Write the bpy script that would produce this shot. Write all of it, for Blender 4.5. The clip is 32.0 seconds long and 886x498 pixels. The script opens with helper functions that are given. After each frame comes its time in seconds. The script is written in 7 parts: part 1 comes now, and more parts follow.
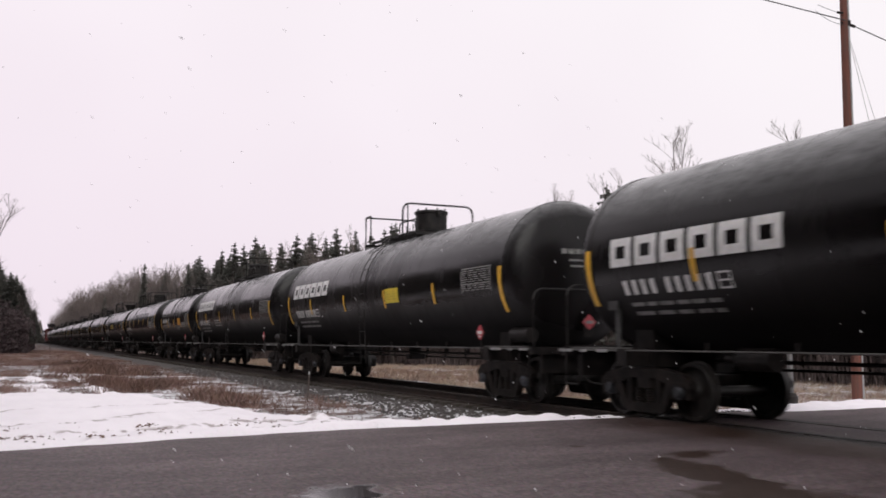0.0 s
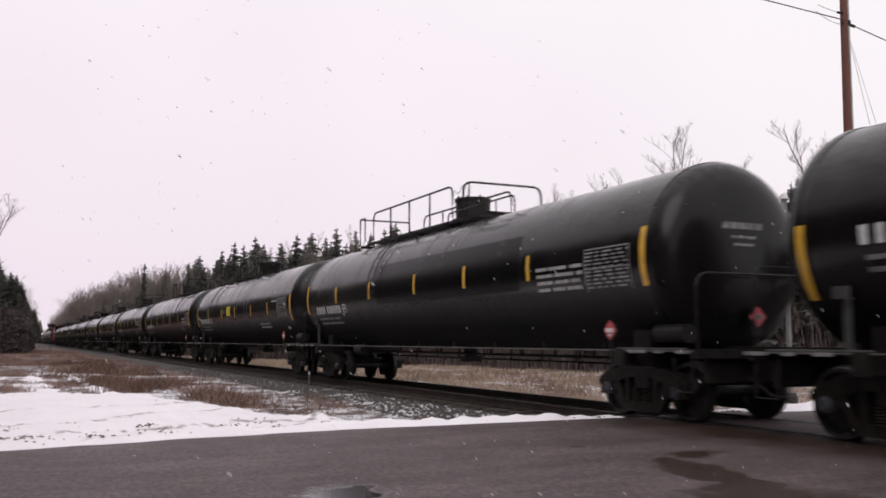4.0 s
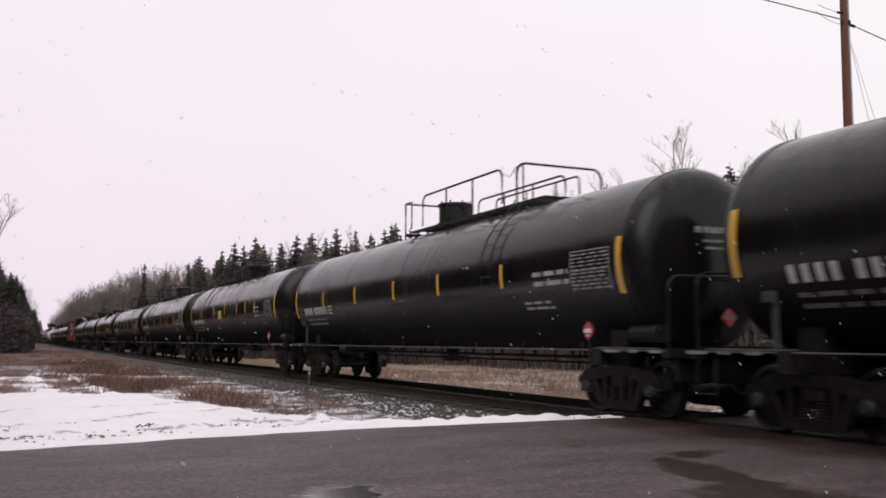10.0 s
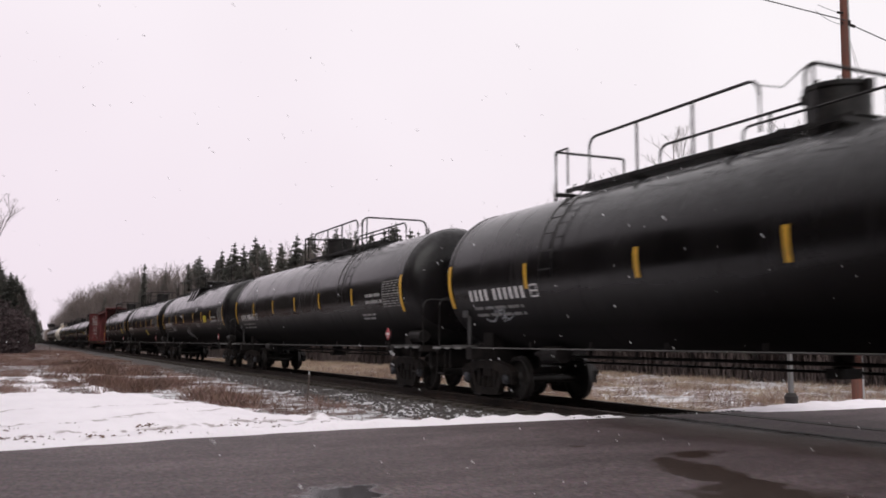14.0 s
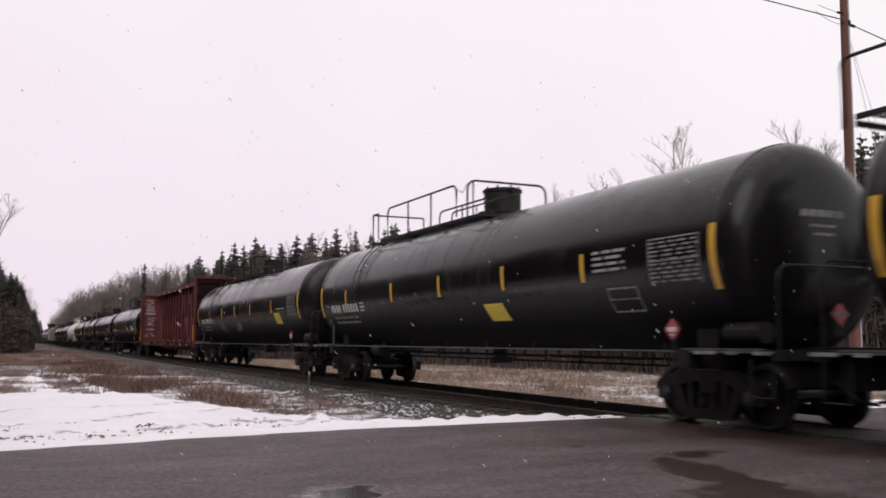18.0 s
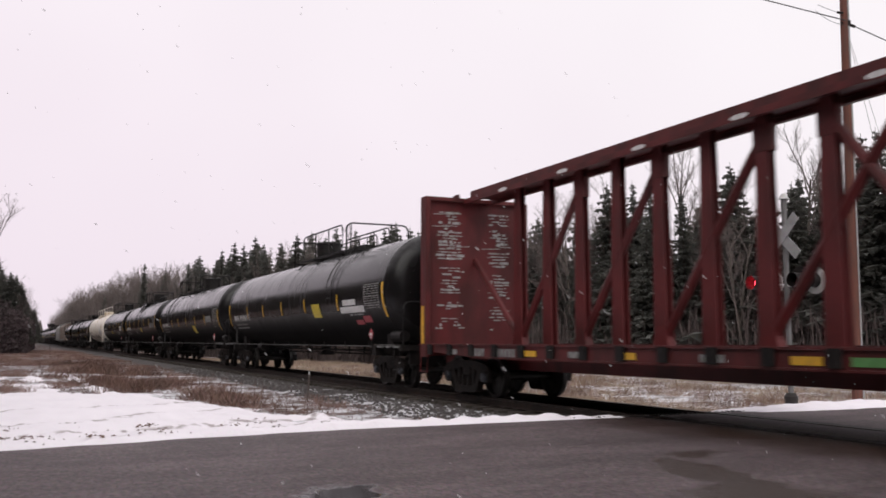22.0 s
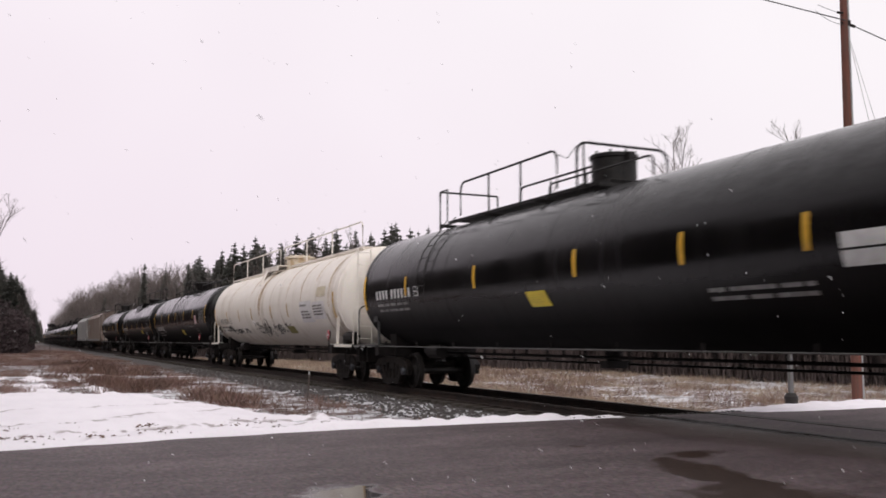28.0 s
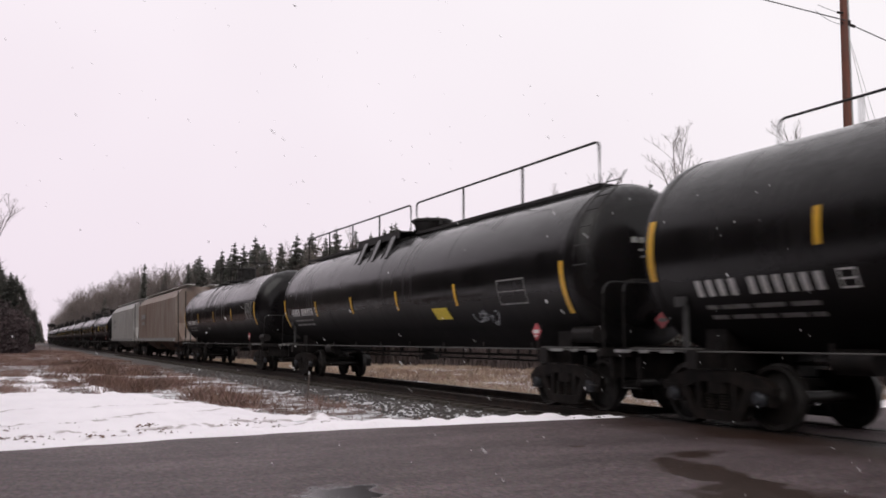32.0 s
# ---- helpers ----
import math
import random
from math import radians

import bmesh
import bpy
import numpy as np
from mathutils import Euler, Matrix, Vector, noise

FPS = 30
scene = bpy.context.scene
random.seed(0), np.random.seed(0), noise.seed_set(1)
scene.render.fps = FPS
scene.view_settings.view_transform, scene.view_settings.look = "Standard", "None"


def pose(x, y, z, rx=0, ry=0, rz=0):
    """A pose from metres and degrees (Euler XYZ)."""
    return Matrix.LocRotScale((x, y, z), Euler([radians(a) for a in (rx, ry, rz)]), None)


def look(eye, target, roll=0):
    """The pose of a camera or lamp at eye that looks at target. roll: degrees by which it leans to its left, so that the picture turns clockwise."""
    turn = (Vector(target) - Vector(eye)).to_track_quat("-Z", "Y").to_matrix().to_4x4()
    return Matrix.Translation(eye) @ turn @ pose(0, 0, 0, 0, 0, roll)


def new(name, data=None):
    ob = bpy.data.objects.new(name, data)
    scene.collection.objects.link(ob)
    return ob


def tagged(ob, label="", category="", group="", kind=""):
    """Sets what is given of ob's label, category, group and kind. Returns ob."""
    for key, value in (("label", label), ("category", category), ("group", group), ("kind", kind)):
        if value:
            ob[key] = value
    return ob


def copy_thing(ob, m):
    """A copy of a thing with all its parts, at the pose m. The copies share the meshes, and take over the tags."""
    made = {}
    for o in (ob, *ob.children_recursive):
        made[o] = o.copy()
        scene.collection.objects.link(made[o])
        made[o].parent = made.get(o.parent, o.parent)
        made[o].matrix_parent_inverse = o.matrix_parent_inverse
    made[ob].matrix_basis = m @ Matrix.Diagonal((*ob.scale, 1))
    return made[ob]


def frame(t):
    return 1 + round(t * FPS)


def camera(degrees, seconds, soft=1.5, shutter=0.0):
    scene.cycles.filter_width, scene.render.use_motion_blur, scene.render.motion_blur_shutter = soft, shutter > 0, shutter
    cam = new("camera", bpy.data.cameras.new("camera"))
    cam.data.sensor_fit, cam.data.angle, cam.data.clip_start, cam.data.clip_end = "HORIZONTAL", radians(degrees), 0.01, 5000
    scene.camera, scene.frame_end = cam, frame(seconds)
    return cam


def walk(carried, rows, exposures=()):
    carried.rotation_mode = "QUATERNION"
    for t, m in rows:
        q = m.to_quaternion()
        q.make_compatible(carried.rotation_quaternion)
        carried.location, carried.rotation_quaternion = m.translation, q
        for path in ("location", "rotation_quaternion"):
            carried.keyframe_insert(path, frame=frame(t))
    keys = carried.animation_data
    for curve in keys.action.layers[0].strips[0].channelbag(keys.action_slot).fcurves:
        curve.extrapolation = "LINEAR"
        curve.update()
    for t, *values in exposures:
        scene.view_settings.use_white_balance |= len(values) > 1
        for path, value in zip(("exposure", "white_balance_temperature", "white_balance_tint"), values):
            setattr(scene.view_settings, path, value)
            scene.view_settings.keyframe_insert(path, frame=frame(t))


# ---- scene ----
cam = camera(52.2, 32.0, soft=1.7, shutter=0.25)
EYE = (0.0, 0.0, 1.26)
HEADING = radians(25.26)
RISE = math.tan(radians(5.75))
AIM = (math.sin(HEADING), math.cos(HEADING), 1.26 + RISE)
walk(cam, [(0.0, look(EYE, AIM)), (32.0, look(EYE, AIM))],
     [(0.0, 0.08), (28.3, 0.08), (29.0, -0.16), (29.6, -0.24), (30.3, -0.24), (31.0, 0.0), (31.6, 0.08), (32.0, 0.08)])

SPEED = 13.638          # of the train, metres a second
TRACK_X = 10.35       # centre line of the track, which runs along y
DURATION = 32.0


# ---------------------------------------------------------------- light
def make_world():
    w = bpy.data.worlds.new("overcast_sky")
    w.use_nodes = True
    nt = w.node_tree
    nt.nodes.clear()
    out = nt.nodes.new("ShaderNodeOutputWorld")
    bg = nt.nodes.new("ShaderNodeBackground")
    sky = nt.nodes.new("ShaderNodeTexSky")
    sky.sky_type, sky.sun_disc = "NISHITA", False
    sky.sun_elevation, sky.sun_rotation = radians(38), radians(150)
    sky.air_density, sky.dust_density = 1.0, 4.0
    grey = nt.nodes.new("ShaderNodeHueSaturation")
    grey.inputs["Saturation"].default_value = 0.05
    grey.inputs["Value"].default_value = 0.06
    coord = nt.nodes.new("ShaderNodeTexCoord")
    cloud = nt.nodes.new("ShaderNodeTexNoise")
    cloud.inputs["Scale"].default_value = 1.6
    cloud.inputs["Detail"].default_value = 3.0
    ramp = nt.nodes.new("ShaderNodeValToRGB")
    ramp.color_ramp.elements[0].position, ramp.color_ramp.elements[0].color = 0.25, (0.96, 0.895, 0.94, 1)
    ramp.color_ramp.elements[1].position, ramp.color_ramp.elements[1].color = 0.75, (1.06, 1.015, 1.045, 1)
    mix = nt.nodes.new("ShaderNodeMixRGB")
    mix.inputs[0].default_value = 0.12
    nt.links.new(coord.outputs["Generated"], cloud.inputs["Vector"])
    nt.links.new(cloud.outputs["Fac"], ramp.inputs["Fac"])
    nt.links.new(sky.outputs["Color"], grey.inputs["Color"])
    nt.links.new(ramp.outputs["Color"], mix.inputs[1])
    nt.links.new(grey.outputs["Color"], mix.inputs[2])
    # the cloud is thicker up the line, to the north
    aim = nt.nodes.new("ShaderNodeVectorMath")
    aim.operation = "DOT_PRODUCT"
    aim.inputs[1].default_value = (-0.2, 0.7, -0.7)
    nt.links.new(coord.outputs["Generated"], aim.inputs[0])
    thick = nt.nodes.new("ShaderNodeMapRange")
    thick.inputs["From Min"].default_value, thick.inputs["From Max"].default_value = 0.05, 0.75
    nt.links.new(aim.outputs["Value"], thick.inputs["Value"])
    shade = nt.nodes.new("ShaderNodeMixRGB")
    shade.blend_type = "MULTIPLY"
    shade.inputs[2].default_value = (0.90, 0.825, 0.89, 1)
    nt.links.new(thick.outputs["Result"], shade.inputs[0])
    nt.links.new(mix.outputs["Color"], shade.inputs[1])
    nt.links.new(shade.outputs["Color"], bg.inputs["Color"])
    bg.inputs["Strength"].default_value = 1.0
    nt.links.new(bg.outputs["Background"], out.inputs["Surface"])
    scene.world = w


make_world()
sun_data = bpy.data.lights.new("sun", "SUN")
sun_data.energy, sun_data.angle, sun_data.color = 1.0, radians(40), (1.0, 0.97, 0.93)
sun = new("sun", sun_data)
sun.matrix_world = look((-30, -40, 60), (5, 20, 0))


# ---------------------------------------------------------------- materials
def material(name, base, rough=0.6, metal=0.0, second=None, amount=0.5, scale=2.0, fine=40.0, bump=0.15,
             stretch=(1, 1, 1), spec=0.5, per_object=0.0, low=0.4, high=0.65, rough2=None, depth=0.01, coat=0.0, grit=0.35):
    m = bpy.data.materials.new(name)
    m.use_nodes = True
    nt = m.node_tree
    b = nt.nodes["Principled BSDF"]
    b.inputs["Metallic"].default_value = metal
    b.inputs["Roughness"].default_value = rough
    b.inputs["Specular IOR Level"].default_value = spec
    b.inputs["Coat Weight"].default_value = coat
    b.inputs["Coat Roughness"].default_value = 0.12
    second = second or tuple(c * 0.6 for c in base)
    co = nt.nodes.new("ShaderNodeTexCoord")
    mp = nt.nodes.new("ShaderNodeMapping")
    mp.inputs["Scale"].default_value = stretch
    nt.links.new(co.outputs["Object"], mp.inputs["Vector"])
    n1 = nt.nodes.new("ShaderNodeTexNoise")
    n1.inputs["Scale"].default_value, n1.inputs["Detail"].default_value = scale, 6.0
    n2 = nt.nodes.new("ShaderNodeTexNoise")
    n2.inputs["Scale"].default_value, n2.inputs["Detail"].default_value = fine, 4.0
    nt.links.new(mp.outputs["Vector"], n1.inputs["Vector"])
    nt.links.new(co.outputs["Object"], n2.inputs["Vector"])
    rp = nt.nodes.new("ShaderNodeMapRange")
    rp.inputs["From Min"].default_value, rp.inputs["From Max"].default_value = low, high
    rp.inputs["To Max"].default_value = amount
    nt.links.new(n1.outputs["Fac"], rp.inputs["Value"])
    mx = nt.nodes.new("ShaderNodeMixRGB")
    mx.inputs[1].default_value, mx.inputs[2].default_value = (*base, 1), (*second, 1)
    nt.links.new(rp.outputs["Result"], mx.inputs[0])
    grain = nt.nodes.new("ShaderNodeMixRGB")
    grain.blend_type = "OVERLAY"
    grain.inputs[0].default_value = grit
    nt.links.new(mx.outputs["Color"], grain.inputs[1])
    nt.links.new(n2.outputs["Color"], grain.inputs[2])
    sat = nt.nodes.new("ShaderNodeHueSaturation")
    nt.links.new(grain.outputs["Color"], sat.inputs["Color"])
    if per_object:
        info = nt.nodes.new("ShaderNodeObjectInfo")
        vr = nt.nodes.new("ShaderNodeMapRange")
        vr.inputs["To Min"].default_value, vr.inputs["To Max"].default_value = 1 - per_object, 1 + per_object
        nt.links.new(info.outputs["Random"], vr.inputs["Value"])
        nt.links.new(vr.outputs["Result"], sat.inputs["Value"])
    nt.links.new(sat.outputs["Color"], b.inputs["Base Color"])
    if rough2 is not None:
        rr = nt.nodes.new("ShaderNodeMapRange")
        rr.inputs["From Min"].default_value, rr.inputs["From Max"].default_value = low, high
        rr.inputs["To Min"].default_value, rr.inputs["To Max"].default_value = rough, rough2
        nt.links.new(n1.outputs["Fac"], rr.inputs["Value"])
        nt.links.new(rr.outputs["Result"], b.inputs["Roughness"])
    if bump:
        bp = nt.nodes.new("ShaderNodeBump")
        bp.inputs["Strength"].default_value, bp.inputs["Distance"].default_value = bump, depth
        nt.links.new(n2.outputs["Fac"], bp.inputs["Height"])
        nt.links.new(bp.outputs["Normal"], b.inputs["Normal"])
    return m


def glowing(name, colour, strength):
    m = bpy.data.materials.new(name)
    m.use_nodes = True
    b = m.node_tree.nodes["Principled BSDF"]
    b.inputs["Base Color"].default_value = (*colour, 1)
    b.inputs["Emission Color"].default_value = (*colour, 1)
    b.inputs["Emission Strength"].default_value = strength
    b.inputs["Roughness"].default_value = 0.2
    return m


def snow_on_top(m, cover, low=0.45, high=0.8):
    """Wind-blown snow that lies on the upward faces of a painted surface."""
    nt = m.node_tree
    b = nt.nodes["Principled BSDF"]
    src = b.inputs["Base Color"].links[0].from_socket
    geo = nt.nodes.new("ShaderNodeNewGeometry")
    sep = nt.nodes.new("ShaderNodeSeparateXYZ")
    nt.links.new(geo.outputs["Normal"], sep.inputs["Vector"])
    up = nt.nodes.new("ShaderNodeMapRange")
    up.inputs["From Min"].default_value, up.inputs["From Max"].default_value = low, high
    nt.links.new(sep.outputs["Z"], up.inputs["Value"])
    co = nt.nodes.new("ShaderNodeTexCoord")
    mp = nt.nodes.new("ShaderNodeMapping")
    mp.inputs["Scale"].default_value = (1.0, 0.45, 1.0)
    nz = nt.nodes.new("ShaderNodeTexNoise")
    nz.inputs["Scale"].default_value, nz.inputs["Detail"].default_value = 5.0, 9.0
    nz.inputs["Roughness"].default_value = 0.72
    nt.links.new(co.outputs["Object"], mp.inputs["Vector"])
    nt.links.new(mp.outputs["Vector"], nz.inputs["Vector"])
    cut = nt.nodes.new("ShaderNodeMapRange")
    cut.inputs["From Min"].default_value, cut.inputs["From Max"].default_value = 0.25, 0.72
    cut.inputs["To Max"].default_value = cover
    nt.links.new(nz.outputs["Fac"], cut.inputs["Value"])
    mul = nt.nodes.new("ShaderNodeMath")
    mul.operation = "MULTIPLY"
    nt.links.new(up.outputs["Result"], mul.inputs[0])
    nt.links.new(cut.outputs["Result"], mul.inputs[1])
    mx = nt.nodes.new("ShaderNodeMixRGB")
    mx.inputs[2].default_value = (0.78, 0.78, 0.80, 1)
    nt.links.new(mul.outputs["Value"], mx.inputs[0])
    nt.links.new(src, mx.inputs[1])
    nt.links.new(mx.outputs["Color"], b.inputs["Base Color"])
    return m


def grimy_belly(m):
    """Road grime on the downward faces: dull and dry."""
    nt = m.node_tree
    b = nt.nodes["Principled BSDF"]
    src = b.inputs["Roughness"].links[0].from_socket
    geo = nt.nodes.new("ShaderNodeNewGeometry")
    sep = nt.nodes.new("ShaderNodeSeparateXYZ")
    nt.links.new(geo.outputs["Normal"], sep.inputs["Vector"])
    down = nt.nodes.new("ShaderNodeMapRange")
    down.inputs["From Min"].default_value, down.inputs["From Max"].default_value = -0.25, -0.7
    nt.links.new(sep.outputs["Z"], down.inputs["Value"])
    # thin runs of melt water and salt down the shell
    co = nt.nodes.new("ShaderNodeTexCoord")
    mp = nt.nodes.new("ShaderNodeMapping")
    mp.inputs["Scale"].default_value = (0.5, 3.0, 0.6)
    runs = nt.nodes.new("ShaderNodeTexNoise")
    runs.inputs["Scale"].default_value, runs.inputs["Detail"].default_value = 1.6, 5.0
    nt.links.new(co.outputs["Object"], mp.inputs["Vector"])
    nt.links.new(mp.outputs["Vector"], runs.inputs["Vector"])
    more = nt.nodes.new("ShaderNodeMapRange")
    more.inputs["From Min"].default_value, more.inputs["From Max"].default_value = 0.48, 0.72
    more.inputs["To Min"].default_value, more.inputs["To Max"].default_value = 0.0, 0.10
    nt.links.new(runs.outputs["Fac"], more.inputs["Value"])
    total = nt.nodes.new("ShaderNodeMath")
    nt.links.new(src, total.inputs[0])
    nt.links.new(more.outputs["Result"], total.inputs[1])
    mx = nt.nodes.new("ShaderNodeMix")
    nt.links.new(down.outputs["Result"], mx.inputs[0])
    nt.links.new(total.outputs["Value"], mx.inputs[2])
    mx.inputs[3].default_value = 0.95
    nt.links.new(mx.outputs[0], b.inputs["Roughness"])
    return m


STREAK = (0.5, 0.4, 0.16)
BLACK = grimy_belly(snow_on_top(material("black_tank_paint", (0.0058, 0.0051, 0.0054), 0.12, second=(0.0115, 0.0098, 0.0102), amount=0.7, spec=0.2, scale=2.2,
                 stretch=STREAK, fine=15, bump=0.10, rough2=0.25, depth=0.004), 0.15, 0.25, 1.0))
BLACK_SNOWY = grimy_belly(snow_on_top(material("black_tank_paint_snowy", (0.0058, 0.0051, 0.0054), 0.12, second=(0.0115, 0.0098, 0.0102), amount=0.7, spec=0.2,
                 scale=2.2, stretch=STREAK, fine=15, bump=0.10, rough2=0.32, depth=0.004), 0.42, 0.35, 1.0))
PATCHED = material("fresh_black_paint", (0.003, 0.003, 0.003), 0.25, spec=0.08, amount=0.4, scale=3, fine=60, bump=0.04)
WHITE_TANK = material("rust_streaked_white_paint", (0.80, 0.74, 0.67), 0.5, second=(0.52, 0.43, 0.34), amount=0.75, scale=1.6,
                      stretch=(1.0, 1.5, 0.14), fine=30, bump=0.08, low=0.52, high=0.75)
RUST_STREAK = material("rust_run", (0.44, 0.23, 0.075), 0.8, second=(0.52, 0.38, 0.24), amount=0.95, scale=5, stretch=(1, 4, 0.25), low=0.3, high=0.7)
RUST_FAINT = material("faint_rust_run", (0.66, 0.54, 0.38), 0.8, second=(0.75, 0.67, 0.57), amount=0.95, scale=5, stretch=(1, 4, 0.25), low=0.3, high=0.7)
STAINED = material("rust_stained_cream_paint", (0.66, 0.59, 0.48), 0.7, second=(0.46, 0.32, 0.18), amount=0.9, scale=4, low=0.4, high=0.65)
BELLY_DIRT = material("splashed_road_dirt", (0.50, 0.42, 0.34), 0.9, second=(0.64, 0.57, 0.49), amount=0.9, scale=3, stretch=(1, 2, 0.5), low=0.35, high=0.65)
INK = material("black_spray_paint", (0.035, 0.035, 0.035), 0.6, second=(0.10, 0.10, 0.09), amount=0.7, scale=6)
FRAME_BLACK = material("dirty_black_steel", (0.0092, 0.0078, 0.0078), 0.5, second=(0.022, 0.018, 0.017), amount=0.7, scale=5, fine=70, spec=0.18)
TRUCK = material("grimy_cast_steel", (0.0078, 0.0062, 0.0058), 0.55, second=(0.023, 0.017, 0.015), amount=0.8, scale=6, fine=60, bump=0.3, spec=0.18)
WHEEL = material("worn_wheel_steel", (0.008, 0.0066, 0.006), 0.5, metal=0.1, second=(0.024, 0.0185, 0.0165), amount=0.8, scale=7, fine=50)
CAP = material("bearing_cap_blue_grey", (0.05, 0.054, 0.064), 0.5, metal=0.2, second=(0.03, 0.03, 0.034), amount=0.7, scale=9, per_object=0.5)
PALE_STEEL = material("pale_worn_steel", (0.05, 0.048, 0.049), 0.6, second=(0.02, 0.019, 0.019), amount=0.7, scale=6)
FROST = material("frosted_steel_edge", (0.27, 0.265, 0.265), 0.7, second=(0.08, 0.075, 0.075), amount=0.8, scale=5)
RAILING = material("black_handrail", (0.010, 0.009, 0.009), 0.5, spec=0.25, second=(0.032, 0.027, 0.025), amount=0.5, scale=8)
SILL_LINE = material("frosted_side_rail", (0.095, 0.09, 0.088), 0.6, second=(0.05, 0.047, 0.045), amount=0.8, scale=2)
YELLOW = material("yellow_reflective_strip", (0.72, 0.40, 0.03), 0.45, second=(0.5, 0.28, 0.04), amount=0.6, scale=6)
SIGN_YELLOW = material("yellow_sign_plate", (0.68, 0.52, 0.04), 0.5, second=(0.5, 0.37, 0.05), amount=0.5, scale=6)
ORANGE = material("orange_sign_plate", (0.62, 0.27, 0.03), 0.5, second=(0.5, 0.2, 0.03), amount=0.4, scale=6)
WHITE = material("white_lettering_paint", (0.72, 0.71, 0.71), 0.5, second=(0.5, 0.49, 0.48), amount=0.6, scale=7)
LETTER_GREY = material("worn_grey_lettering", (0.36, 0.355, 0.35), 0.6, second=(0.2, 0.195, 0.19), amount=0.8, scale=8)
DULL = material("faded_white_stencil", (0.25, 0.245, 0.24), 0.6, second=(0.10, 0.096, 0.092), amount=0.8, scale=9)
RED = material("placard_red", (0.45, 0.05, 0.07), 0.5, second=(0.5, 0.2, 0.2), amount=0.4, scale=9)
DARKGREY = material("dark_lettering", (0.11, 0.105, 0.1), 0.6, second=(0.3, 0.27, 0.24), amount=0.7, scale=7)
PALE_SPRAY = material("pale_spray_paint", (0.60, 0.61, 0.64), 0.6, second=(0.4, 0.4, 0.43), amount=0.8, scale=5)
GRAFFITI = material("grey_spray_paint", (0.34, 0.35, 0.37), 0.6, second=(0.12, 0.12, 0.13), amount=0.9, scale=5)
OXIDE = material("weathered_oxide_red_paint", (0.115, 0.019, 0.020), 0.55, spec=0.3, second=(0.052, 0.013, 0.0125), amount=0.85, scale=1.7,
                 stretch=(1, 1, 0.4), fine=30, bump=0.15)
OXIDE_DARK = material("dark_oxide_red_paint", (0.018, 0.0045, 0.0044), 0.65, spec=0.08, second=(0.005, 0.003, 0.003), amount=0.9, scale=1.4, stretch=(1, 1, 0.4), fine=30)
OXIDE_TOP = snow_on_top(material("oxide_red_beam_paint", (0.105, 0.020, 0.020), 0.55, spec=0.3, second=(0.05, 0.014, 0.0135), amount=0.85, scale=2.5,
                 stretch=(1, 1, 0.4), fine=30), 0.25, 0.8, 0.98)
BROWN_HOPPER = material("brown_hopper_paint", (0.16, 0.108, 0.085), 0.65, second=(0.23, 0.195, 0.175), amount=0.8, scale=1.5, stretch=(1, 1, 0.3))
GREY_HOPPER = material("grey_hopper_paint", (0.31, 0.295, 0.285), 0.6, second=(0.19, 0.18, 0.175), amount=0.7, scale=1.5, stretch=(1, 1, 0.3))
GREEN = material("green_reflector", (0.12, 0.3, 0.1), 0.5, scale=5)
RAIL = material("worn_rail_steel", (0.028, 0.021, 0.019), 0.5, metal=0.2, second=(0.06, 0.038, 0.03), amount=0.7, scale=4)
TIE = material("creosoted_wood", (0.045, 0.036, 0.03), 0.85, second=(0.09, 0.075, 0.065), amount=0.7, scale=3, stretch=(1, 6, 6), bump=0.4, per_object=0.25)
BARK = material("grey_brown_bark", (0.085, 0.068, 0.058), 0.9, second=(0.14, 0.12, 0.105), amount=0.8, scale=5, bump=0.5)
# twig and needle colours are lightened to stand in for haze
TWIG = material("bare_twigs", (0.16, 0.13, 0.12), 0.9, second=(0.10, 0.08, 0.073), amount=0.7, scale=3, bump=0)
NEEDLE = material("spruce_needles", (0.118, 0.12, 0.106), 0.8, second=(0.145, 0.14, 0.122), amount=0.8, scale=1.6, fine=9, bump=0, per_object=0.25, spec=0.2)
NEEDLE_DEEP = material("haze_lifted_needles", (0.125, 0.112, 0.102), 0.9, second=(0.085, 0.075, 0.069), amount=0.8, scale=1.2, fine=9, bump=0, spec=0.1)
POLE_WOOD = material("weathered_pole_wood", (0.145, 0.052, 0.036), 0.85, second=(0.10, 0.05, 0.038), amount=0.8, scale=4, stretch=(5, 5, 0.4), bump=0.35)
GALV = material("galvanised_steel", (0.55, 0.54, 0.53), 0.5, metal=0.25, second=(0.3, 0.3, 0.3), amount=0.6, scale=5)
MAST_GREY = material("dull_galvanised_mast", (0.17, 0.165, 0.165), 0.6, metal=0.2, second=(0.10, 0.097, 0.095), amount=0.7, scale=4, stretch=(4, 4, 0.5))
SIGN_BACK = material("bare_aluminium_sign", (0.36, 0.36, 0.36), 0.5, metal=0.2, second=(0.24, 0.24, 0.24), amount=0.6, scale=5)
CAST_BASE = material("dark_cast_base", (0.018, 0.014, 0.012), 0.7, scale=6)
LAMP_RED = glowing("lit_red_lens", (1.0, 0.03, 0.05), 9.0)
LENS = material("dark_red_lens", (0.08, 0.01, 0.012), 0.15, scale=8, bump=0)
WIRE = material("overhead_wire", (0.03, 0.03, 0.032), 0.6, bump=0)
STAKE = material("weathered_stake", (0.12, 0.093, 0.08), 0.8, second=(0.07, 0.055, 0.05), amount=0.6, scale=6)
# BRUSH and HAZEL colours are lifted too, in place of haze
BRUSH = material("haze_lifted_brush", (0.105, 0.079, 0.074), 0.95, second=(0.07, 0.052, 0.049), amount=0.8, scale=0.6, bump=0)
